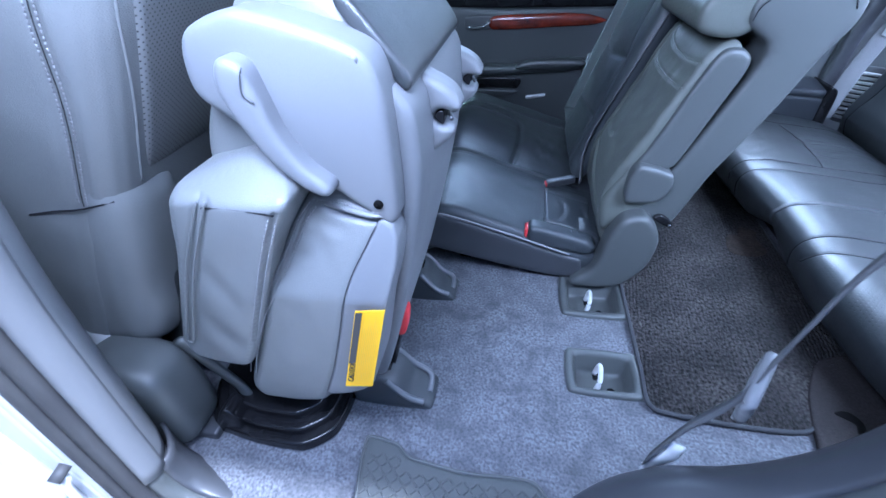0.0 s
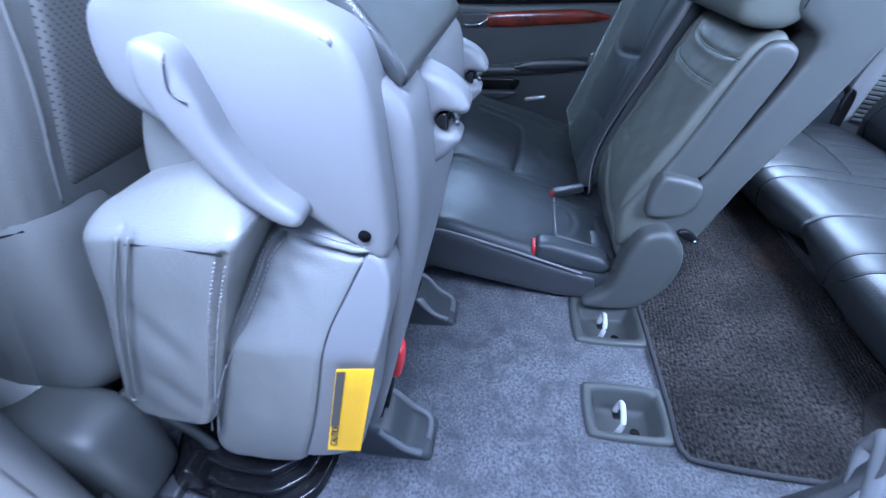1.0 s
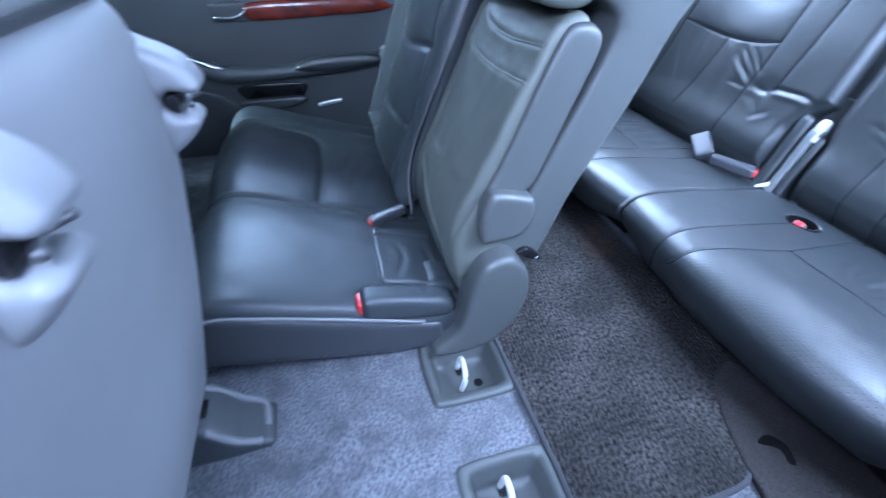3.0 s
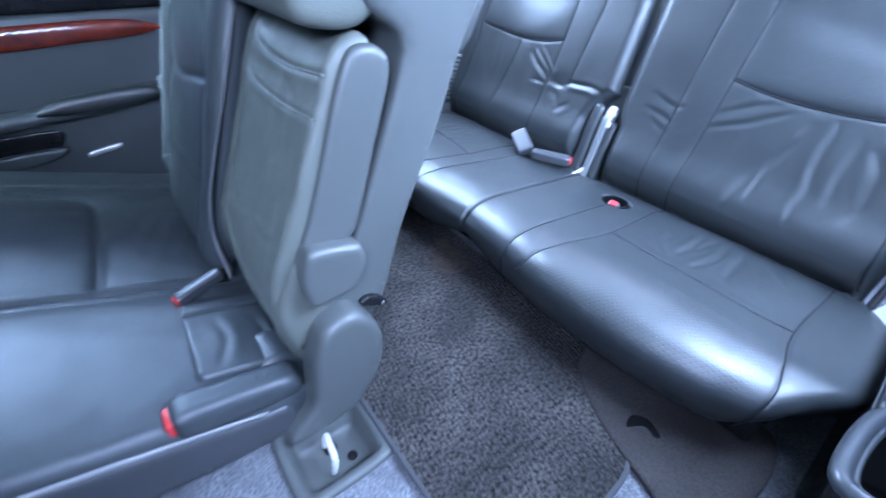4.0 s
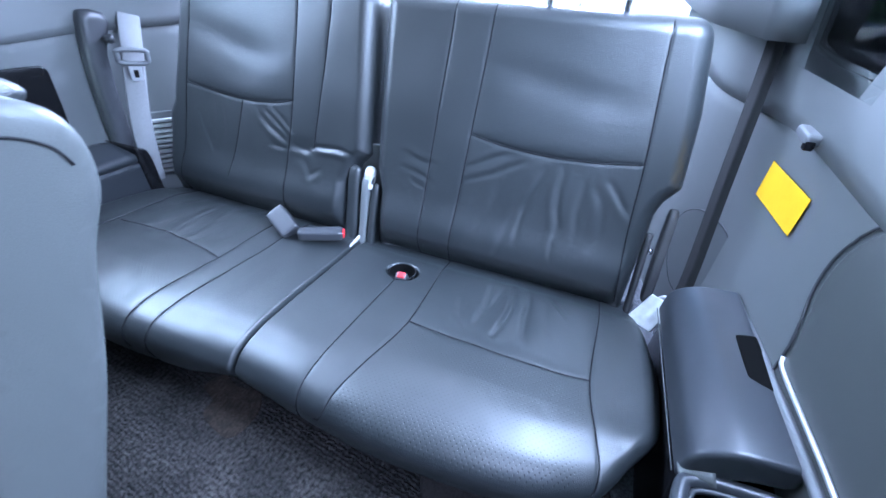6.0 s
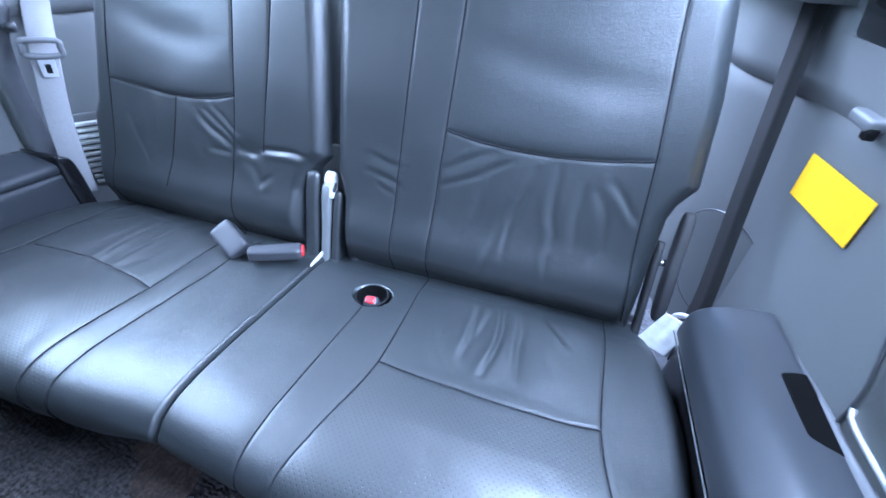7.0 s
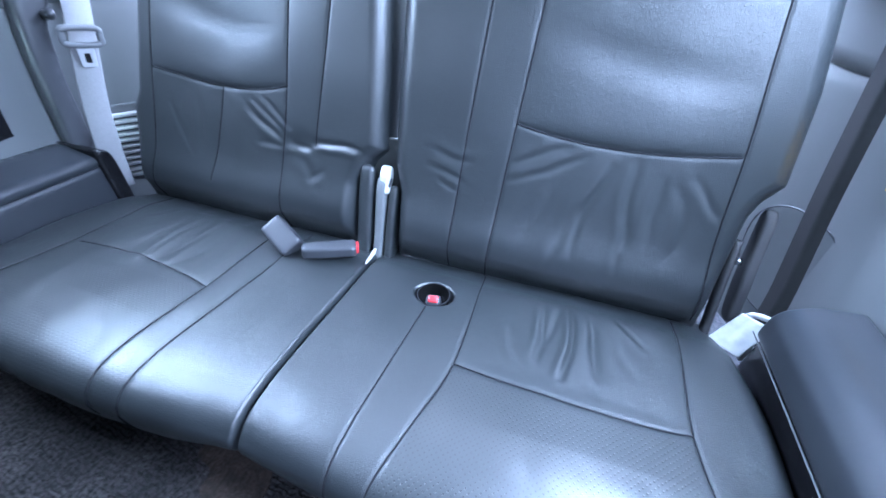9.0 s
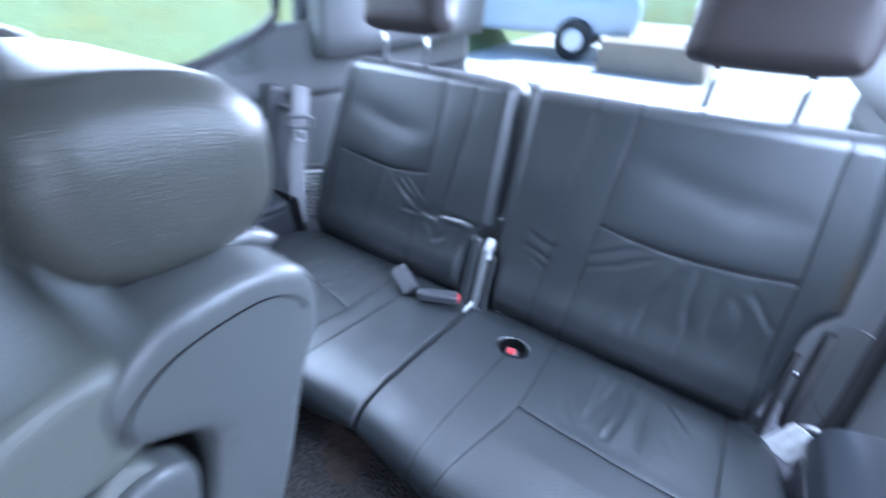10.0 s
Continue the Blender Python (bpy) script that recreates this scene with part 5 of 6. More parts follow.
part("shoulder_roll", puff([(0.165, 0.548), (0.225, 0.540), (0.262, 0.572), (0.268, 0.606), (0.235, 0.622), (0.185, 0.612), (0.158, 0.585)], -0.132, 0.135, 0.014, 80, 5), LEATHER_BACK, bench, "rounded leather top of the backrest")
# stowed armrest
arm_side = [(0.118, 0.306), (0.136, 0.348), (0.155, 0.395), (0.183, 0.470), (0.202, 0.512), (0.216, 0.525), (0.238, 0.525), (0.254, 0.511), (0.253, 0.485), (0.232, 0.424), (0.206, 0.348), (0.188, 0.308), (0.15, 0.300)]
arm = part("armrest", puff(arm_side, -0.1385, -0.105, 0.009, 110, 5, smooth=0.4), PLASTIC_MID, bench, "grey side of the stowed armrest")
asurf, alen, _ = bent_surf([(0.130, 0.085), (0.104, 0.130), (0.093, 0.180), (0.094, 0.235), (0.106, 0.275), (0.126, 0.318), (0.161, 0.395), (0.191, 0.463), (0.212, 0.506), (0.240, 0.518)], 1.0)


WELTS = [[(0.096, alen - 0.012), (0.082, alen - 0.038), (0.048, alen - 0.053), (-0.03, alen - 0.057), (-0.122, alen - 0.049)],
         [(0.108, alen - 0.058), (0.096, alen - 0.082), (0.060, alen - 0.097), (-0.02, alen - 0.101), (-0.122, alen - 0.095)]]


def arm_extra(u, v, P):
    h = sum(groove(P, smooth_poly(w, 30, False), 0.0022, 0.0032, -0.0016, 0.010) for w in WELTS)
    h += groove(P, [(0.100, 0.10), (0.107, alen * 0.55), (0.108, alen)], 0.004, 0.004, 0.002, 0.02)
    h += ruck(P, [(0.13, 0.205), (0.06, 0.175), (-0.02, 0.130), (-0.13, 0.105)], 0.0040, 0.006)
    h += ruck(P, [(0.09, 0.235), (0.04, 0.228), (0.0, 0.232)], 0.0016, 0.006) + ruck(P, [(-0.12, 0.235), (-0.07, 0.215), (-0.03, 0.218)], 0.0014, 0.007)
    h += 0.004 * value_noise(u * 13, v * 12, 31) + 0.0022 * value_noise(u * 40, v * 30, 32)
    return h


part("armrest_face", pad(lambda v: -0.130, lambda v: 0.132, 0.0, alen, asurf, 0.022, 0.014, 110, 130, arm_extra, 0.05), LEATHER_BACK, bench, "creased leather armrest face")
for w in WELTS:
    p = smooth_poly(w, 40, False)
    part("welt", tube(asurf(p[:, 0], p[:, 1], 0.0218 + arm_extra(p[:, 0], p[:, 1], p)), 0.0017, 8), LEATHER_BACK, bench, "sewn welt across the armrest")
fsurf, flen, _ = bent_surf([(0.050, 0.13), (0.082, 0.22), (0.132, 0.37), (0.188, 0.53), (0.214, 0.60)], 1.0)


def far_extra(u, v, P):
    h = groove(P, [(0.22, 0.0), (0.21, flen * 0.5), (0.24, flen)], 0.006, 0.006, 0.005, 0.03)
    h += groove(P, [(0.58, 0.0), (0.59, flen * 0.5), (0.55, flen)], 0.006, 0.006, 0.005, 0.03)
    h += groove(P, [(0.21, flen * 0.62), (0.35, flen * 0.57), (0.45, flen * 0.57), (0.59, flen * 0.62)], 0.006, 0.006, 0.004, 0.03)
    h += groove(P, [(0.21, flen * 0.30), (0.40, flen * 0.27), (0.59, flen * 0.30)], 0.005, 0.006)
    h += 0.004 * value_noise(u * 11, v * 11, 41)
    k = np.clip((u - 0.42) / 0.25, 0, 1)
    h -= 0.062 * k * k * (3 - 2 * k)
    return h


part("backrest", pad(lambda v: 0.14, lambda v: 0.695, 0.0, flen, fsurf, 0.03, 0.03, 130, 110, far_extra, 0.03), LEATHER_BENCH_SHADE, bench, "leather outer backrest")
# hinge covers at the near end
part("hinge_cover", puff([(0.030, 0.012), (0.075, 0.065), (0.092, 0.15), (0.112, 0.198), (0.150, 0.212), (0.180, 0.190), (0.196, 0.145), (0.188, 0.085), (0.160, 0.038), (0.12, 0.010)], -0.178, -0.118, 0.013, 110, 5), PLASTIC_MID, bench, "rounded grey hinge cover")
part("recliner_knob", puff([(0.112, 0.235), (0.106, 0.280), (0.124, 0.318), (0.184, 0.304), (0.192, 0.272), (0.170, 0.238)], -0.160, -0.11, 0.010, 70, 5, smooth=0.35), PLASTIC_MID, bench, "grey recliner cover block")
part("hinge_bracket", puff([(0.18, 0.192), (0.215, 0.172), (0.221, 0.178), (0.208, 0.194), (0.19, 0.202)], -0.148, -0.13, 0.004, 40, 3), BLACK, bench, "black hinge bracket")
part("bracket_bolt", tube([(0.214, -0.150, 0.179), (0.214, -0.146, 0.179)], 0.003, 10), CHROME, bench)
part("lower_cover", puff([(0.080, 0.150), (0.11, 0.165), (0.15, 0.205), (0.192, 0.215), (0.186, 0.236), (0.14, 0.262), (0.118, 0.300), (0.092, 0.270), (0.070, 0.215)], -0.139, -0.09, 0.014, 70, 5), LEATHER_BACK, bench)
# headrests
for y0, y1 in ((-0.115, 0.135), (0.28, 0.54)):
    part("headrest", puff([(0.250, 0.655), (0.285, 0.634), (0.350, 0.630), (0.390, 0.650), (0.404, 0.695), (0.398, 0.730), (0.365, 0.755), (0.295, 0.764), (0.256, 0.750), (0.240, 0.70)], y0 + 0.01, y1, 0.034, 110, 8, crown=0.004), LEATHER_HEAD, bench, "dark olive padded leather headrest")
    part("headrest_collar", puff([(0.262, 0.606), (0.275, 0.632), (0.33, 0.640), (0.375, 0.630), (0.385, 0.606)], y0 + 0.03, y1 - 0.03, 0.008, 60, 4), LEATHER_DARK_SHADED, bench, "dark band below the headrest")
    for f in (0.3, 0.7):
        y = y0 + (y1 - y0) * f
        part("headrest_post", tube([(0.29, y, 0.60), (0.30, y, 0.66)], 0.006, 8), CHROME, bench)
# belts and buckles of the bench
seat_belt("seat_belt", "pale grey seat belt lying over the bench backrest", [(0.225, 0.150, 0.66), (0.190, 0.146, 0.55), (0.138, 0.142, 0.425), (0.098, 0.138, 0.335), (0.070, 0.134, 0.265), (0.058, 0.130, 0.20), (0.060, 0.115, 0.13)], (0.35, 1, -0.1), WEB_LIGHT, w=0.036)
seat_belt("seat_belt", "grey seat belt hanging beside the far door pillar", [(0.30, 0.76, 1.0), (0.20, 0.755, 0.45), (0.14, 0.745, 0.27), (0.085, 0.72, 0.10)], (1, 0, -0.2), WEB, ((0.138, 0.735, 0.285), 0, 10, 0))
sleeve = puff([(-0.078, 0.108), (-0.080, 0.140), (-0.066, 0.150), (-0.02, 0.141), (0.03, 0.128), (0.066, 0.116), (0.078, 0.096), (0.06, 0.080), (0.0, 0.088), (-0.05, 0.098)], -0.150, -0.102, 0.014, 80, 5)
sl = part("buckle_sleeve", sleeve, LEATHER_BENCH_SHADE, bench, "leather sleeve round a belt buckle")
part("release_button", rbox(-0.0875, -0.076, -0.142, -0.110, 0.113, 0.140, 0.004), RED, sl, "red release button")
for k in range(4):
    part("sleeve_fold", tube([(0.030 + 0.012 * k, -0.1485, 0.100), (0.024 + 0.014 * k, -0.140, 0.122 - 0.004 * k), (0.020 + 0.015 * k, -0.122, 0.130 - 0.005 * k)], 0.0035, 6, n=10), LEATHER_BENCH_SHADE, sl)
flap = thing("centre_belt_flap", "grey leather flap with a red-buttoned buckle on the bench", "belt buckle", at=(0.02, 0.05, 0.11))
lsurf = plane_surf((0.018, 0.0, 0.104), (0.04, 0.999, 0.0), (0.95, -0.04, -0.27), (0.27, 0, 0.96))


def flap_extra(u, v, P):
    h = 0.005 * value_noise(u * 18, v * 20, 51) + groove(P, [(0.052, -0.07), (0.060, 0.07)], 0.003, 0.004)
    return h + ruck(P, [(-0.08, 0.03), (-0.03, 0.045), (0.02, 0.04)], 0.002, 0.006) + ruck(P, [(-0.07, -0.03), (-0.02, -0.01), (0.03, -0.02)], 0.0012, 0.007)


part("flap", pad(rounded(lambda v: -0.088, 0.016, -0.062, 0.064, 1), rounded(lambda v: 0.090, 0.016, -0.062, 0.064, -1), -0.062, 0.064, lsurf, 0.013, 0.009, 80, 60, flap_extra, 0.012), LEATHER_BENCH_SHADE, flap)
part("flap_fold", puff([(0.02, 0.075), (0.085, 0.062), (0.095, 0.09), (0.06, 0.11), (0.025, 0.10)], -0.095, -0.02, 0.014, 50, 5), LEATHER_BENCH_SHADE, flap)
buckle(flap, (0.004, 0.108, 0.134), 196, 6, "belt_buckle", 0.85)

# ---- folded second row seat ----
fold = thing("folded_seat", "grey leather second-row seat folded and tumbled forward", "car seat", at=(-0.33, -0.40, 0.0))
part("backrest_top", puff([(-0.345, 0.53), (-0.35, 0.60), (-0.385, 0.622), (-0.422, 0.585), (-0.452, 0.52), (-0.452, 0.45), (-0.40, 0.48)], -0.580, -0.17, 0.02, 90, 5), LEATHER, fold, "leather where the backrest folds under the shield")
under = [(-0.255, 0.578), (-0.236, 0.574), (-0.224, 0.550), (-0.221, 0.49), (-0.230, 0.42), (-0.256, 0.30), (-0.287, 0.18), (-0.312, 0.10), (-0.335, 0.105), (-0.305, 0.20), (-0.272, 0.33), (-0.255, 0.46)]
part("underside", puff(under, -0.548, -0.19, 0.012, 130, 6, smooth=0.42), PLASTIC, fold, "pale plastic underside of the seat")
shield = [(-0.4138, 0.6203), (-0.4006, 0.6448), (-0.3547, 0.6591), (-0.2986, 0.6468), (-0.2476, 0.6254), (-0.2343, 0.5826), (-0.2323, 0.5163), (-0.2343, 0.4694), (-0.2486, 0.4612), (-0.3037, 0.503), (-0.3649, 0.552), (-0.4108, 0.5877)]
sh = part("side_shield", puff(shield, -0.604, -0.53, 0.008, 140, 5, smooth=0.4, crown=0.002), PLASTIC, fold, "pale grey plastic recliner shield")
part("plug_hole", tube([(-0.252, -0.6072, 0.486), (-0.252, -0.598, 0.486)], 0.0050, 16), RECESS_SHADE, sh, "dark disc painting the shade in a plug hole")
part("screw_cap", tube([(-0.255, -0.6045, 0.622), (-0.255, -0.598, 0.622)], 0.0042, 12), PLASTIC, sh)
lev = smooth_poly([(-0.3644, 0.6265), (-0.3449, 0.6226), (-0.3362, 0.5935), (-0.3294, 0.5644), (-0.312, 0.5333), (-0.2906, 0.5139), (-0.2945, 0.5033), (-0.3139, 0.5091), (-0.3411, 0.5353), (-0.3605, 0.5692), (-0.3721, 0.6032)], 100)
part("recline_lever", puff(lev, -0.628, -0.598, 0.007, 100, 5, flat=True, crown=0.001), PLASTIC, fold, "curved grey recline lever")
part("lever_seam", tube([(-0.3405, -0.6275, 0.6215), (-0.3445, -0.6292, 0.612), (-0.3465, -0.6292, 0.600), (-0.3385, -0.6285, 0.5935)], 0.0007, 5, n=16), PLASTIC_DARK, fold)
part("top_cover", puff([(-0.40, 0.60), (-0.39, 0.655), (-0.345, 0.682), (-0.298, 0.672), (-0.268, 0.645), (-0.262, 0.60), (-0.30, 0.55)], -0.555, -0.18, 0.022, 110, 6), LEATHER, fold, "pleated leather over the folded hinge")
part("hinge_flap", puff([(-0.288, 0.664), (-0.245, 0.612), (-0.228, 0.584), (-0.236, 0.574), (-0.262, 0.605), (-0.296, 0.650)], -0.530, -0.20, 0.006, 80, 4), LEATHER_DARK_SHADED, fold, "dark leather flap over the hinge")
for k in range(5):
    part("pleat", tube([(-0.38 + 0.012 * k, -0.50 + 0.05 * k, 0.665), (-0.33, -0.49 + 0.05 * k, 0.689), (-0.27, -0.485 + 0.05 * k, 0.679)], 0.004, 6, n=12), LEATHER, fold)
for y0, dz in ((-0.468, 0.030), (-0.212, 0.0)):
    at = lambda pts: [(-0.222 + (x + 0.222) * 0.92, 0.491 + (z - 0.491) * 0.82 + dz) for x, z in pts]
    h_ = part("latch_hook", puff(at([(-0.250, 0.552), (-0.217, 0.547), (-0.194, 0.530), (-0.184, 0.510), (-0.190, 0.501), (-0.212, 0.504), (-0.221, 0.493), (-0.213, 0.481), (-0.199, 0.480), (-0.193, 0.470), (-0.204, 0.454), (-0.226, 0.436), (-0.250, 0.430)]), y0, y0 + 0.045, 0.010, 140, 6, smooth=0.42), PLASTIC, fold, "pale plastic latch hook")
    part("latch_mouth", puff(at([(-0.207, 0.500), (-0.214, 0.501), (-0.220, 0.493), (-0.213, 0.484), (-0.207, 0.483)]), y0 + 0.005, y0 + 0.040, 0.002, 40, 3), BLACK, h_, "dark latch mouth")
    part("latch_claw", tube([(-0.199, y0 + 0.010, 0.489 + dz), (-0.204, y0 + 0.026, 0.491 + dz), (-0.199, y0 + 0.042, 0.489 + dz)], 0.0028, 8, n=10), PLASTIC_DARK, h_, "dark steel latch claw")
# warning sticker
sticker = thing("caution_label", "yellow caution label stuck to the folded seat", "sticker", at=(-0.3, -0.642, 0.26))
A, B, C, D = (Vector(p) for p in ((-0.321, -0.6490, 0.225), (-0.2823, -0.6490, 0.2332), (-0.2464, -0.6490, 0.3798), (-0.2814, -0.6490, 0.3733)))
part("label_sheet", polyplate([A, B, C, D], 0.0014, (0, -1, 0)), YELLOW, sticker, smooth=False)
q = lambda s, t: A + (B - A) * s + (D - A) * t + (A - B + C - D) * (s * t)
part("header_bar", polyplate([q(0.03, 0.36) + Vector((0, -0.002, 0)), q(0.26, 0.36) + Vector((0, -0.002, 0)), q(0.26, 0.99) + Vector((0, -0.002, 0)), q(0.03, 0.99) + Vector((0, -0.002, 0))], 0.0006, (0, -1, 0)), INK, sticker, "black header bar", False)
tc = bpy.data.curves.new("caution", "FONT")
tc.body, tc.size, tc.extrude = "CAUTION", 0.0105, 0.0003
tob = bpy.data.objects.new("caution", tc)
scene.collection.objects.link(tob)
bpy.context.view_layer.update()
tme = bpy.data.meshes.new_from_object(tob.evaluated_get(bpy.context.evaluated_depsgraph_get()))
bpy.data.objects.remove(tob)
up = (D - A).normalized()
side_v = Vector((-up.z, 0, up.x))
p0 = q(0.27, 0.07) + Vector((0, -0.0022, 0))
tm = Matrix(((up.x, side_v.x, 0, p0.x), (0, 0, -1, p0.y), (up.z, side_v.z, 0, p0.z), (0, 0, 0, 1)))
tme.transform(tm)
part("caution_word", tme, INK, sticker, smooth=False)
for k in range(9):
    t0 = 0.05 + 0.02 * (k % 2)
    part("text_line", polyplate([q(0.34 + 0.066 * k, t0) + Vector((0, -0.0016, 0)), q(0.345 + 0.066 * k + 0.008, t0) + Vector((0, -0.0016, 0)), q(0.345 + 0.066 * k + 0.008, 0.93 - 0.07 * (k % 3)) + Vector((0, -0.0016, 0)), q(0.34 + 0.066 * k, 0.93 - 0.07 * (k % 3)) + Vector((0, -0.0016, 0))], 0.0003, (0, -1, 0)), mat("faint_print", (0.62, 0.42, 0.01), 0.5) if k == 0 else bpy.data.materials["faint_print"], sticker, smooth=False)
# the tumbled seat stands back from the doorway
SET_BACK = Matrix.Translation((-0.133, -0.899, 0.695)) @ Matrix.Scale(1.085, 4) @ Matrix.Translation((0.133, 0.899, -0.695))
FIXED = ("underside", "latch_hook", "hinge_flap")
for top in (fold, sticker):
    for ob in top.children_recursive:
        if ob.type == "MESH" and not ob.name.startswith(FIXED) and not (ob.parent and ob.parent.name.startswith("latch_hook")):
            ob.data.transform(SET_BACK)


def stitch_rows(owner, line, off, normal, step=0.0052, length=0.0034, radius=0.0008, n=200):
    """Two rows of stitches beside a seam."""
    p = smooth_poly(line, 60, False)
    t = np.gradient(p, axis=0)
    t /= np.linalg.norm(t, axis=1)[:, None]
    side = np.cross(t, np.array(normal, float))
    side /= np.linalg.norm(side, axis=1)[:, None]
    for k in (-1, 1):
        part("stitching", dashes(p + side * off * k, step, length, radius, n), THREAD, owner, "pale double stitching")


# seat cushion standing on edge: leather side that leans back at its top, moulded panel beside it, sewn top fold
def lean(z):
    k = max(0.0, z - 0.345)
    return 0.45 * (k * k / 0.03 if k < 0.015 else k - 0.0075)


def leaning(bm, edge_y=-0.50):
    for v in bm.verts:
        if v.co.y < edge_y:
            v.co.y += lean(v.co.z)
    return bm


on_side = lambda line, y: [(x, y + lean(z), z) for x, z in line]
SEAM = [(-0.264, 0.446), (-0.269, 0.440), (-0.285, 0.410), (-0.301, 0.380), (-0.311, 0.350), (-0.327, 0.295), (-0.352, 0.215), (-0.378, 0.146)]
cush = [(-0.300, 0.500), (-0.317, 0.490), (-0.339, 0.475), (-0.359, 0.461), (-0.380, 0.436), (-0.401, 0.390), (-0.439, 0.304), (-0.492, 0.188), (-0.513, 0.132), (-0.497, 0.103), (-0.45, 0.100), (-0.392, 0.112)] + [(x + 0.011, z) for x, z in SEAM[::-1]] + [(-0.252, 0.458), (-0.262, 0.478), (-0.28, 0.496)]
STITCH = [(-0.343, 0.460), (-0.357, 0.443), (-0.367, 0.422), (-0.387, 0.384), (-0.430, 0.312), (-0.462, 0.248), (-0.488, 0.18)]
GROOVE = [(-0.331, 0.455), (-0.304, 0.449), (-0.278, 0.4445), (-0.262, 0.444)]
FOLD = [(-0.343, 0.466), (-0.313, 0.4645), (-0.287, 0.459), (-0.262, 0.455)]
cush_bm = rumple(puff(cush, -0.620, -0.17, 0.018, 190, 7, crown=0.002, smooth=0.4), -0.604,
                 [((-0.350, 0.452), (-0.325, 0.38), 0.0012, 0.008), ((-0.340, 0.440), (-0.305, 0.432), 0.0012, 0.006), ((-0.372, 0.400), (-0.352, 0.405), 0.0012, 0.005), ((-0.362, 0.424), (-0.342, 0.426), 0.0012, 0.005),
                  ((-0.320, 0.40), (-0.335, 0.30), 0.0015, 0.016), ((-0.38, 0.35), (-0.42, 0.24), 0.0014, 0.020)],
                 0.0018, 3, 5, [STITCH, FOLD])
for v in cush_bm.verts:
    if v.co.y < -0.58:
        d = float(seg_dist(np.array([(v.co.x, v.co.z)]), GROOVE)[0])
        up = v.co.z - float(np.interp(v.co.x, [p[0] for p in GROOVE], [p[1] for p in GROOVE]))
        along = min(1.0, max(0.0, (v.co.x + 0.345) / 0.03))
        v.co.y += along * (0.009 * math.exp(-(d / 0.0035) ** 2) - (0.007 * math.exp(-((up - 0.008) / 0.007) ** 2) if up > -0.004 else 0))
part("cushion", leaning(cush_bm), LEATHER, fold, "grey leather seat cushion standing on edge")
side_poly = SEAM + [(-0.345, 0.150), (-0.313, 0.168), (-0.296, 0.190), (-0.283, 0.240), (-0.269, 0.310), (-0.254, 0.362), (-0.245, 0.398), (-0.244, 0.424), (-0.249, 0.440), (-0.260, 0.448)]
part("side_panel", leaning(rumple(puff(side_poly, -0.6215, -0.50, 0.0045, 150, 4, smooth=0.3), -0.609, [((-0.262, 0.40), (-0.30, 0.28), 0.0010, 0.014)], 0.0010, 9, 3)), PLASTIC, fold, "moulded grey plastic side of the seat")
part("welt", tube(on_side(SEAM[1:], -0.6212), 0.0008, 6, n=50), PLASTIC_DARK, fold, "dark sewn seam")
stitch_rows(fold, on_side(STITCH, -0.6240), 0.0042, (0, 1, 0))
part("stitching", dashes(on_side(FOLD, -0.626), 0.0048, 0.0032, 0.0006, 120), THREAD, fold, "pale stitching along the fold")
# backrest bolster folded against the cushion, with a slanting upper face
hang = [(-0.342, 0.492), (-0.381, 0.524), (-0.430, 0.514), (-0.470, 0.502), (-0.488, 0.462), (-0.506, 0.412), (-0.553, 0.302), (-0.574, 0.250), (-0.566, 0.214), (-0.525, 0.203), (-0.482, 0.206), (-0.444, 0.274), (-0.378, 0.425)]
hang_bm = rumple(puff(hang, -0.633, -0.16, 0.012, 170, 6, crown=0.002, smooth=0.3), -0.620,
                 [((-0.470, 0.40), (-0.45, 0.33), 0.002, 0.012), ((-0.505, 0.31), (-0.475, 0.24), 0.002, 0.014), ((-0.40, 0.45), (-0.45, 0.36), 0.0014, 0.014)],
                 0.0022, 7, 4, [[(-0.356, 0.480), (-0.383, 0.422), (-0.420, 0.338), (-0.450, 0.268)], [(-0.428, 0.490), (-0.452, 0.448), (-0.482, 0.395), (-0.520, 0.315), (-0.546, 0.258)], [(-0.438, 0.494), (-0.464, 0.448), (-0.494, 0.395), (-0.532, 0.315), (-0.558, 0.258)]])
for v in hang_bm.verts:
    rise = v.co.z - (0.490 - 0.02 * (v.co.x + 0.35))
    if rise > -0.008 and v.co.y < -0.56:
        soft = max(0.0, rise) if rise > 0.008 else (rise + 0.008) ** 2 / 0.032
        v.co.y = min(v.co.y + 1.7 * soft + 0.004 * noise.noise((v.co.x * 30, v.co.z * 30, 2)) * min(1, soft * 100), -0.555)
part("backrest", hang_bm, LEATHER, fold, "grey leather backrest folded against the cushion")
part("piping", tube([(-0.436, -0.6325, 0.484), (-0.412, -0.6335, 0.4855), (-0.382, -0.6335, 0.484), (-0.356, -0.6325, 0.480)], 0.0013, 6, n=24), DARK_THREAD, fold, "dark sewn seam")
for dx in (0.0, 0.010):
    part("piping", tube([(-0.438 + dx, -0.6335, 0.492), (-0.464 + dx, -0.635, 0.448), (-0.494 + dx, -0.635, 0.395), (-0.532 + dx, -0.635, 0.315), (-0.558 + dx, -0.634, 0.258)], 0.0014, 8, n=40), LEATHER, fold, "raised leather piping")
part("piping_end", tube([(-0.558, -0.634, 0.258), (-0.557, -0.6345, 0.252), (-0.550, -0.6345, 0.252), (-0.548, -0.634, 0.258)], 0.0013, 6, n=10), LEATHER, fold)
stitch_rows(fold, [(-0.358, -0.6355, 0.474), (-0.384, -0.637, 0.420), (-0.420, -0.637, 0.338), (-0.449, -0.636, 0.270)], 0.0042, (0, 1, 0))
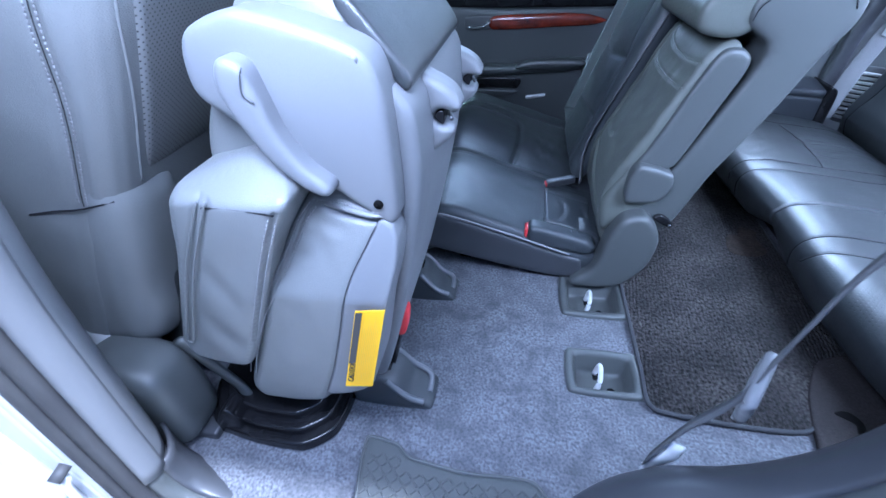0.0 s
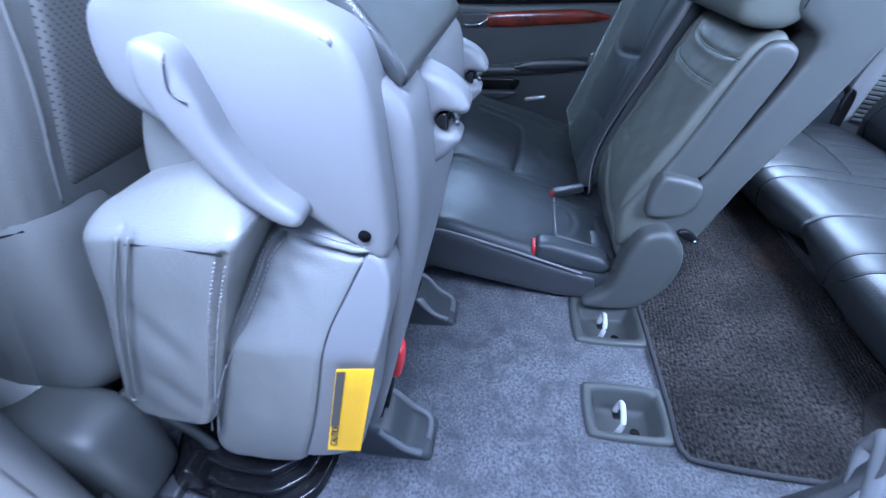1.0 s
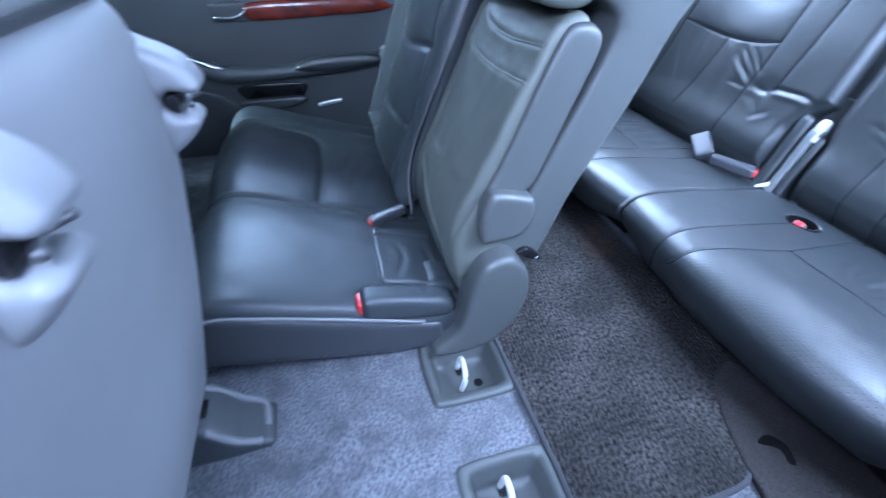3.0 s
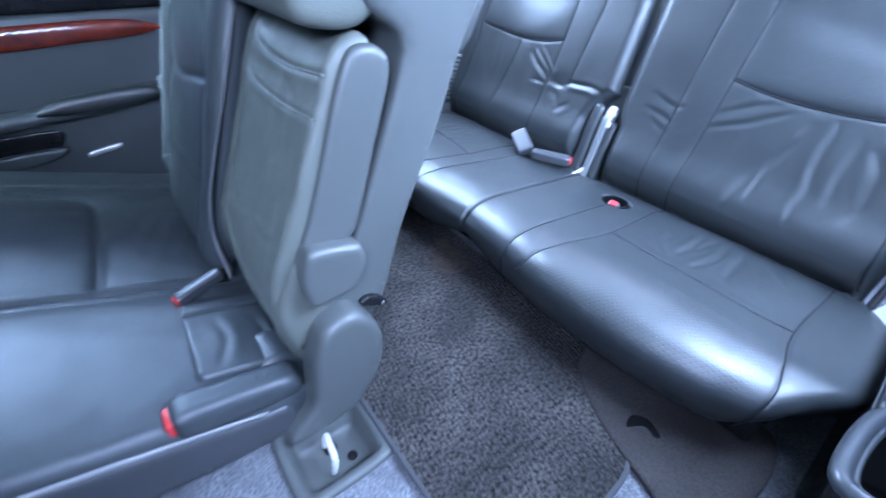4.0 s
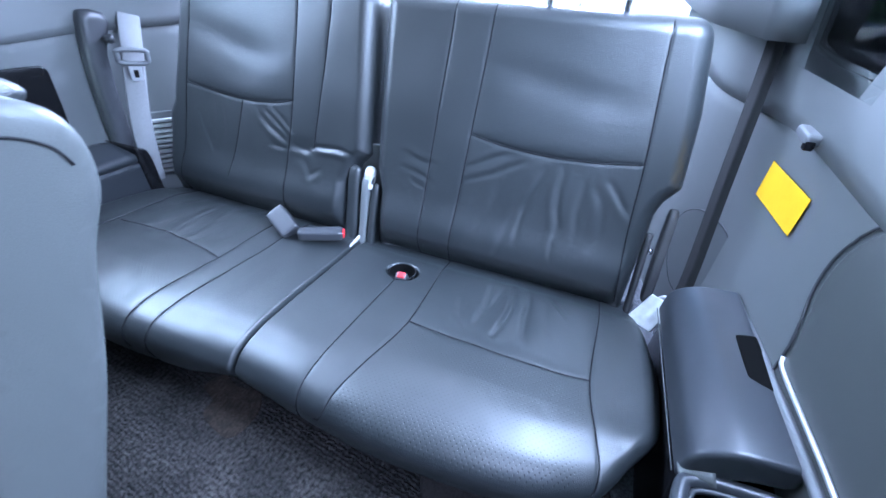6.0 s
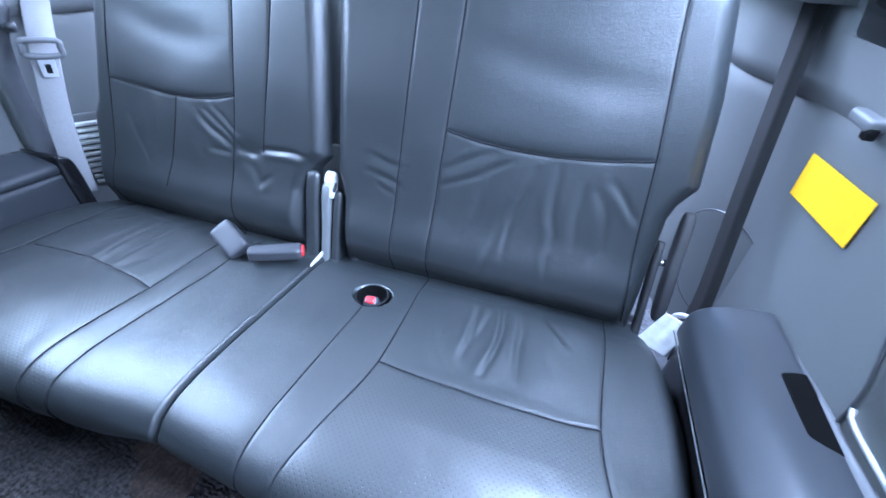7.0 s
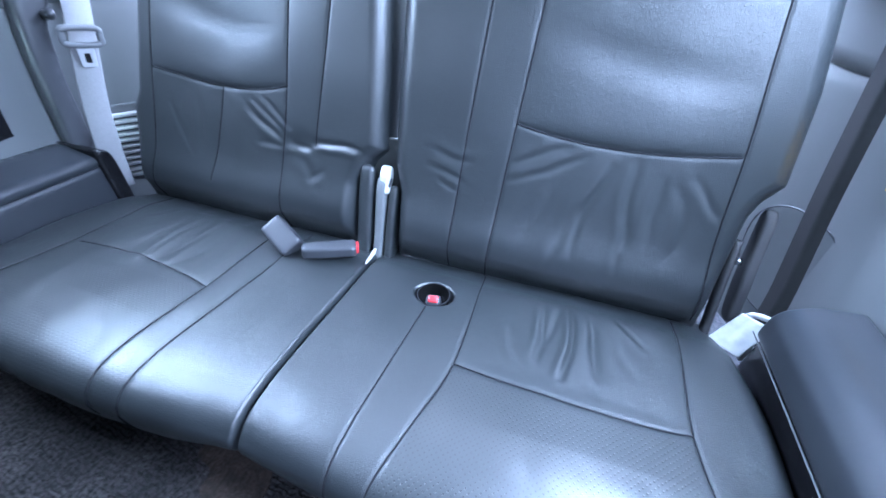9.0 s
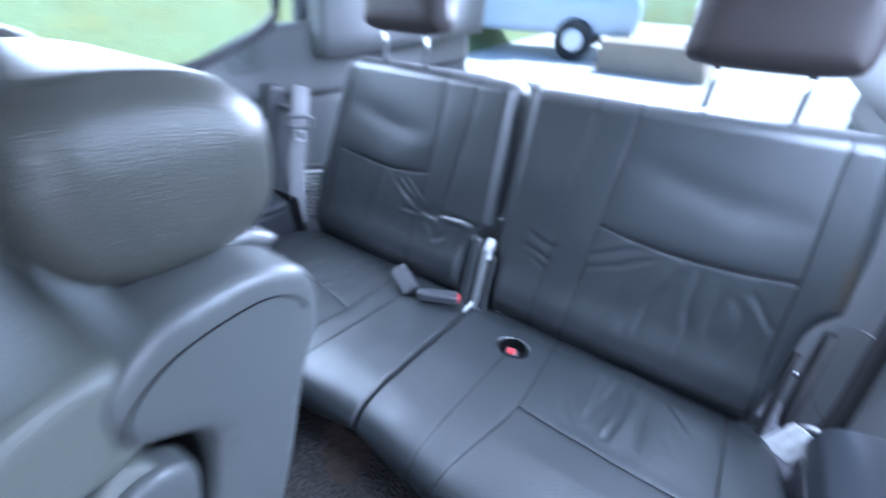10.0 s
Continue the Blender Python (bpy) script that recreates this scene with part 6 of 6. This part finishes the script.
# red buckle behind the cushion
rb = thing("belt_buckle", "black buckle with a red top behind the folded seat", "belt buckle", at=(-0.27, -0.5, 0.2))
part("strap", ribbon([(-0.332, -0.495, 0.01), (-0.312, -0.492, 0.09), (-0.296, -0.488, 0.172)], 0.026, 0.014, (0, 1, 0), 12), BLACK, rb)
part("red_top", puff([(-0.312, 0.160), (-0.284, 0.156), (-0.274, 0.205), (-0.280, 0.217), (-0.296, 0.220), (-0.303, 0.209)], -0.502, -0.474, 0.006, 40, 4), RED, rb, "red plastic buckle top")

# floor brackets of the folded seat
for y0 in (-0.545, -0.262):
    br = thing("seat_bracket", "grey plastic covered floor bracket of the folded seat", "seat bracket", "floor brackets", at=(-0.30, y0 + 0.04, 0.0))
    part("cover", puff([(-0.375, 0.0), (-0.248, 0.0), (-0.243, 0.018), (-0.275, 0.032), (-0.305, 0.075), (-0.345, 0.085), (-0.378, 0.06)], y0, y0 + 0.075, 0.010, 90, 4), DOOR_GREY, br)
    part("rib", tube([(-0.315, y0 + 0.004, 0.075), (-0.282, y0 + 0.002, 0.038), (-0.252, y0 + 0.004, 0.022)], 0.006, 8, n=16), PLASTIC, br)
    part("rib", tube([(-0.345, y0 + 0.072, 0.086), (-0.312, y0 + 0.072, 0.077), (-0.282, y0 + 0.073, 0.040), (-0.250, y0 + 0.066, 0.022), (-0.246, y0 + 0.03, 0.018)], 0.006, 8, n=20), PLASTIC, br)
    part("slot", rbox(-0.338, -0.312, y0 + 0.022, y0 + 0.052, 0.070, 0.084, 0.003), BLACK, br, "black slot in the bracket")
    part("arm", tube([(-0.335, y0 + 0.04, 0.06), (-0.33, y0 + 0.04, 0.12), (-0.32, y0 + 0.04, 0.16)], 0.014, 8, n=10, flat=0.5), BLACK, br)

# black duct under the folded seat
duct = thing("floor_duct", "glossy black plastic duct cover under the folded seat", "duct cover", at=(-0.53, -0.56, 0.0))
DUCT = np.array([(-0.66, -0.50), (-0.655, -0.56), (-0.615, -0.632), (-0.53, -0.650), (-0.44, -0.650), (-0.395, -0.615), (-0.385, -0.55), (-0.40, -0.38), (-0.65, -0.38)])
for name_, shrink, z0, z1 in (("cover", 1.0, 0.0, 0.024), ("step", 0.90, 0.022, 0.042), ("step", 0.78, 0.040, 0.060)):
    ring_ = DUCT * shrink + np.array([-0.52, -0.50]) * (1 - shrink)
    part(name_, puff(ring_.tolist(), z0, z1, 0.005, 110, 5, axis="z", smooth=0.3), BLACK, duct)

# ---- front seat ----
front = thing("front_seat", "grey leather front seat with perforated centre and stitched bolster", "car seat", at=(-0.72, -0.35, 0.0))
side_prof = [(-0.36, 0.96), (-0.43, 0.80), (-0.485, 0.66), (-0.545, 0.53), (-0.60, 0.42), (-0.66, 0.30), (-0.73, 0.17), (-0.85, 0.10), (-0.93, 0.17), (-0.86, 0.35), (-0.76, 0.54), (-0.68, 0.72), (-0.60, 0.92), (-0.48, 1.0)]
part("backrest", rumple(puff(side_prof, -0.615, -0.10, 0.055, 150, 8, smooth=0.42), -0.570, [], 0.002, 11, 3, [[(-0.500, 0.75), (-0.533, 0.66), (-0.553, 0.590), (-0.573, 0.543), (-0.605, 0.479), (-0.614, 0.460)]]), LEATHER, front)
part("centre_panel", puff([(-0.355, 0.96), (-0.425, 0.80), (-0.48, 0.66), (-0.54, 0.53), (-0.575, 0.475), (-0.60, 0.48), (-0.57, 0.55), (-0.51, 0.68), (-0.46, 0.80), (-0.40, 0.96)], -0.555, -0.15, 0.012, 120, 4), PERF_BACK, front, "perforated leather rear panel")
part("lower_bolster", puff([(-0.64, 0.57), (-0.590, 0.505), (-0.578, 0.455), (-0.595, 0.39), (-0.625, 0.30), (-0.646, 0.22), (-0.672, 0.18), (-0.74, 0.165), (-0.83, 0.20), (-0.86, 0.34), (-0.80, 0.54)], -0.610, -0.48, 0.05, 120, 7), LEATHER, front, "leather lower bolster")
part("lower_back", puff([(-0.585, 0.50), (-0.605, 0.40), (-0.635, 0.25), (-0.66, 0.10), (-0.80, 0.10), (-0.78, 0.45)], -0.56, -0.12, 0.015, 80, 5, smooth=0.2), LEATHER_DARK_SHADED, front, "dark lower back of the seat")
part("piping", tube([(-0.592, -0.594, 0.458), (-0.620, -0.6125, 0.457), (-0.656, -0.6160, 0.454), (-0.70, -0.6165, 0.446)], 0.0011, 8, n=30), DARK_THREAD, front, "dark seam across the bolster")
part("piping", tube([(-0.425, -0.572, 0.79), (-0.468, -0.572, 0.70), (-0.491, -0.571, 0.650), (-0.513, -0.566, 0.598), (-0.533, -0.563, 0.555), (-0.550, -0.563, 0.520), (-0.575, -0.560, 0.470)], 0.0017, 8, n=50), LEATHER, front, "leather piping beside the centre panel")
FRONT_SEAM = [(-0.512, -0.6105, 0.72), (-0.535, -0.6135, 0.655), (-0.553, -0.6145, 0.590), (-0.573, -0.6145, 0.543), (-0.605, -0.6145, 0.479), (-0.613, -0.6135, 0.462)]
stitch_rows(front, FRONT_SEAM, 0.0050, (0, 1, 0), 0.0050, 0.0034, 0.0008, 300)
part("seam", tube(FRONT_SEAM, 0.0006, 6, n=40), DARK_THREAD, front, "dark sewn seam")
part("base_cover", puff([(-0.74, 0.207), (-0.660, 0.204), (-0.622, 0.180), (-0.611, 0.11), (-0.622, 0.03), (-0.68, 0.006), (-0.82, 0.006), (-0.84, 0.15)], -0.685, -0.59, 0.026, 100, 6, smooth=0.4), PLASTIC_MID, front, "grey plastic seat base cover")
part("lever_bar", tube([(-0.625, -0.600, 0.205), (-0.600, -0.596, 0.150), (-0.572, -0.590, 0.085), (-0.560, -0.592, 0.050)], 0.012, 10, n=18, flat=0.55), PLASTIC_MID, front, "grey bar beside the seat base")
part("bracket", puff([(-0.605, 0.0), (-0.560, 0.0), (-0.556, 0.050), (-0.575, 0.075), (-0.600, 0.04)], -0.640, -0.600, 0.006, 50, 4), BLACK, front, "black seat rail end")
part("rail", rbox(-1.1, -0.60, -0.655, -0.62, 0.0, 0.02, 0.005), PLASTIC_DARK, front, "dark seat rail")
part("cushion", puff([(-1.25, 0.12), (-0.78, 0.10), (-0.76, 0.22), (-1.2, 0.28), (-1.28, 0.22)], -0.64, -0.10, 0.04, 90, 6), LEATHER, front)
fs2 = copy_thing(front, Matrix.Translation((-0.72, 0.45, 0.0)))
tagged(fs2, "grey leather front passenger seat across the cabin")

# ---- floor mat, latch trays, step pad and small things ----
mat_o = thing("floor_mat", "dark ribbed carpet mat with a bound edge before the third row", "floor mat", at=(0.35, 0.05, 0.0))
outline = smooth_poly([(0.158, -0.488), (0.40, -0.492), (0.56, -0.30), (0.56, 0.0), (0.56, 0.60), (0.20, 0.62), (0.155, 0.55), (0.150, 0.0), (0.150, -0.40)], 160, True, 0.22)
part("carpet", puff(outline, 0.004, 0.013, 0.005, 160, 3, axis="z", flat=True), MATPILE, mat_o)
part("binding", tube([(x, y, 0.010) for x, y in outline], 0.0045, 8, True), MATEDGE, mat_o, "dark stitched binding")
flap3 = thing("carpet_flap", "brown-grey carpet flap with a cut hole before the third row", "carpet", at=(0.5, -0.42, 0.0))
part("flap", puff([(0.44, -0.40), (0.50, -0.33), (0.60, -0.34), (0.62, -0.60), (0.40, -0.60), (0.405, -0.50)], 0.004, 0.018, 0.005, 80, 3, axis="z"), FELT, flap3)
part("cut_hole", puff([(0.452, -0.455), (0.475, -0.450), (0.488, -0.47), (0.478, -0.495), (0.470, -0.490), (0.474, -0.472)], 0.0165, 0.0195, 0.001, 50, 2, axis="z"), RECESS_SHADE, flap3, "black plate painting the shade in a crescent hole")
worn = thing("worn_patch", "pale worn patch at the far end of the mat", "carpet", at=(0.49, 0.05, 0.012))
part("patch", puff([(0.44, 0.0), (0.49, -0.015), (0.53, 0.01), (0.525, 0.06), (0.535, 0.10), (0.50, 0.115), (0.485, 0.08), (0.455, 0.07)], 0.010, 0.0150, 0.002, 50, 2, axis="z"), WORN, worn)

for x0, x1, y0, y1 in WELLS:
    tray = thing("latch_tray", "grey plastic floor tray with a white seat latch bar", "latch tray", "latch trays", at=((x0 + x1) / 2, (y0 + y1) / 2, 0.0))
    cx, cy, hx, hy = (x0 + x1) / 2, (y0 + y1) / 2, (x1 - x0) / 2, (y1 - y0) / 2
    ring = smooth_poly([(-hx, -hy), (hx, -hy), (hx, hy), (-hx, hy)], 64, True, 0.16)
    vv, ff = [], []
    levels = [(1.06, 1.06, 0.0), (1.05, 1.05, 0.006), (0.98, 0.98, 0.009), (0.86, 0.84, 0.008), (0.78, 0.74, -0.002), (0.70, 0.64, -0.034), (0.62, 0.54, -0.040), (0.30, 0.26, -0.041), (0.01, 0.01, -0.041)]
    for sx, sy, dz in levels:
        vv += [(cx + x * sx, cy + y * sy, dz) for x, y in ring]
    for k in range(len(levels) - 1):
        for i in range(64):
            ff.append((k * 64 + i, k * 64 + (i + 1) % 64, (k + 1) * 64 + (i + 1) % 64, (k + 1) * 64 + i))
    part("tray", mesh_of(vv, ff), PLASTIC_MID, tray)
    part("latch_bar", tube([(cx - 0.012, cy - 0.020, -0.036), (cx - 0.006, cy - 0.018, -0.004), (cx - 0.002, cy + 0.020, -0.002), (cx - 0.006, cy + 0.026, -0.036)], 0.005, 8, n=24), WHITEMETAL, tray, "white latch bar")
    part("drain_hole", moved(puff([(0.008 * math.cos(a), 0.008 * math.sin(a)) for a in np.linspace(0, 2 * math.pi, 13)[:-1]], 0, 0.002, 0.0005, 24, 2, axis="z"), pose(cx + 0.022, cy - 0.012, -0.040)), BLACK, tray)
    part("bar_slot", rbox(cx - 0.010, cx + 0.008, cy + 0.012, cy + 0.030, -0.041, -0.0385, 0.003), BLACK, tray)

pad_o = thing("step_mat", "grey rubber step mat with a raised chevron tread", "rubber mat", at=(-0.19, -0.69, 0.0))
mout = smooth_poly([(-0.335, -0.615), (-0.28, -0.62), (-0.255, -0.638), (-0.16, -0.648), (-0.05, -0.648), (-0.02, -0.74), (-0.30, -0.745), (-0.325, -0.70)], 120, True, 0.3)
part("sheet", puff(mout, 0.004, 0.012, 0.003, 120, 3, axis="z", flat=True), PLASTIC_MID, pad_o)
part("rim", tube([(x, y, 0.012) for x, y in mout], 0.003, 6, True), PLASTIC_MID, pad_o)
tread = bmesh.new()
for i in range(25):
    for j in range(9):
        x, y = -0.318 + 0.0115 * i, -0.735 + 0.0115 * j
        if y > -0.632 - (0.028 if x > -0.27 else 0):
            continue
        b2 = moved(rbox(-0.0055, 0.0055, -0.0016, 0.0016, 0, 0.0030, 0.0007, 1), pose(x, y, 0.012, 0, 0, 45 if (i + j) % 2 else -45))
        me = bpy.data.meshes.new("tread")
        b2.to_mesh(me)
        b2.free()
        tread.from_mesh(me)
        bpy.data.meshes.remove(me)
part("tread", tread, PLASTIC_MID, pad_o, "raised tread ribs")

seat_belt("seat_belt", "grey seat belt slanting past the doorway with its tongue hanging", [(0.30, -0.70, 0.95), (0.195, -0.672, 0.62), (0.153, -0.662, 0.500), (0.142, -0.660, 0.430), (0.134, -0.660, 0.368), (0.124, -0.660, 0.303), (0.096, -0.660, 0.246), (0.07, -0.664, 0.17)], (0.6, 0.75, -0.15), WEB_GREY, ((0.134, -0.659, 0.322), 0, -12, 56), size=1.05, w=0.030)
tag = thing("belt_anchor", "crumpled white belt anchor tag at the doorway", "belt anchor", at=(0.08, -0.66, 0.1))
part("anchor", tube([(0.094, -0.666, 0.216), (0.086, -0.672, 0.196), (0.076, -0.668, 0.165), (0.073, -0.676, 0.120), (0.068, -0.676, 0.05)], 0.0105, 8, n=22, flat=0.35, up=(0, 1, 0)), WHITEMETAL, tag)
chk = thing("door_check", "steel door check arm on the white pillar", "door check", at=(-0.62, -0.81, 0.16))
part("arm", tube([(-0.612, -0.812, 0.215), (-0.624, -0.815, 0.18), (-0.632, -0.82, 0.06)], 0.009, 8, n=12, flat=0.5, up=(0, 1, 0)), STEEL, chk)
part("pin", tube([(-0.610, -0.822, 0.222), (-0.610, -0.803, 0.226)], 0.007, 10), RUBBER, chk)
plug = thing("body_plug", "black rubber plug in the white pillar", "rubber plug", at=(-0.705, -0.82, 0.25))
part("plug", moved(puff([(0.022 * math.cos(a), 0.014 * math.sin(a)) for a in np.linspace(0, 2 * math.pi, 13)[:-1]], -0.004, 0.004, 0.003, 30, 3), pose(-0.705, -0.822, 0.252)), RUBBER, plug)

# ---- things in the yard ----
CARPAINT = mat("blue_grey_paint", (0.50, 0.56, 0.62), 0.25, metal=0.0, coat=0.8, stain=0.1)
PLANK = mat("weathered_timber", (0.36, 0.30, 0.24), 0.85, grain=0.3, grain_scale=30, bump=0.5, bump_scale=60, stain=0.3)
SIGN = mat("orange_panel", (0.75, 0.28, 0.04), 0.6, stain=0.15, stain_scale=2)


def parked_truck(x, y, rz):
    t = thing("parked_truck", "silver-blue pickup truck parked in the yard", "pickup truck", at=(x, y, -0.66))
    m = pose(x, y, -0.66, 0, 0, rz)
    prof = [(-2.5, 0.45), (2.4, 0.45), (2.5, 0.75), (2.3, 1.02), (1.2, 1.12), (0.6, 1.72), (-0.6, 1.76), (-0.85, 1.12), (-2.5, 1.10)]
    part("body", moved(puff(prof, -0.9, 0.9, 0.12, 120, 5, smooth=0.12), m), CARPAINT, t)
    for yy in (-0.905, 0.895):
        part("side_window", moved(puff([(-0.6, 1.18), (0.85, 1.18), (0.45, 1.62), (-0.5, 1.64)], yy - 0.01, yy + 0.01, 0.006, 60, 3, smooth=0.15), m), BLACK, t)
        for xx in (-1.5, 1.55):
            w = part("wheel", moved(puff([(0.36 * math.cos(a), 0.36 + 0.36 * math.sin(a)) for a in np.linspace(0, 2 * math.pi, 25)[:-1]], yy - 0.11, yy + 0.11, 0.05, 60, 4), m @ Matrix.Translation((xx, 0, 0))), RUBBER, t)
            part("rim", moved(puff([(0.2 * math.cos(a), 0.36 + 0.2 * math.sin(a)) for a in np.linspace(0, 2 * math.pi, 25)[:-1]], yy - 0.13, yy + 0.13, 0.03, 40, 3), m @ Matrix.Translation((xx, 0, 0))), STEEL, w)
    part("rear_window", moved(puff([(-0.7, 1.2), (0.7, 1.2), (0.62, 1.62), (-0.62, 1.62)], -0.80, -0.76, 0.01, 50, 3, smooth=0.12, axis="x"), m), BLACK, t)


parked_truck(9.5, 4.3, 100)
stack = thing("plank_stack", "stack of weathered planks lying on the yard", "planks", at=(8.6, 1.0, -0.66))
for k in range(8):
    part("plank", rbox(8.1, 9.0, 0.2 + 0.02 * k, 1.9 + 0.03 * (k % 3), -0.655 + 0.06 * k, -0.60 + 0.06 * k, 0.006, 1), PLANK, stack, smooth=False)
wall_o = thing("site_board", "orange painted board standing at the edge of the yard", "board", at=(15, -9.0, -0.66))
part("board", rbox(14.9, 15.0, -13.0, -7.0, -0.3, 1.6, 0.02), SIGN, wall_o, smooth=False)
for yy in (-12.5, -10, -7.5):
    part("post", rbox(15.0, 15.1, yy, yy + 0.1, -0.68, 1.7, 0.01), PLANK, wall_o, smooth=False)
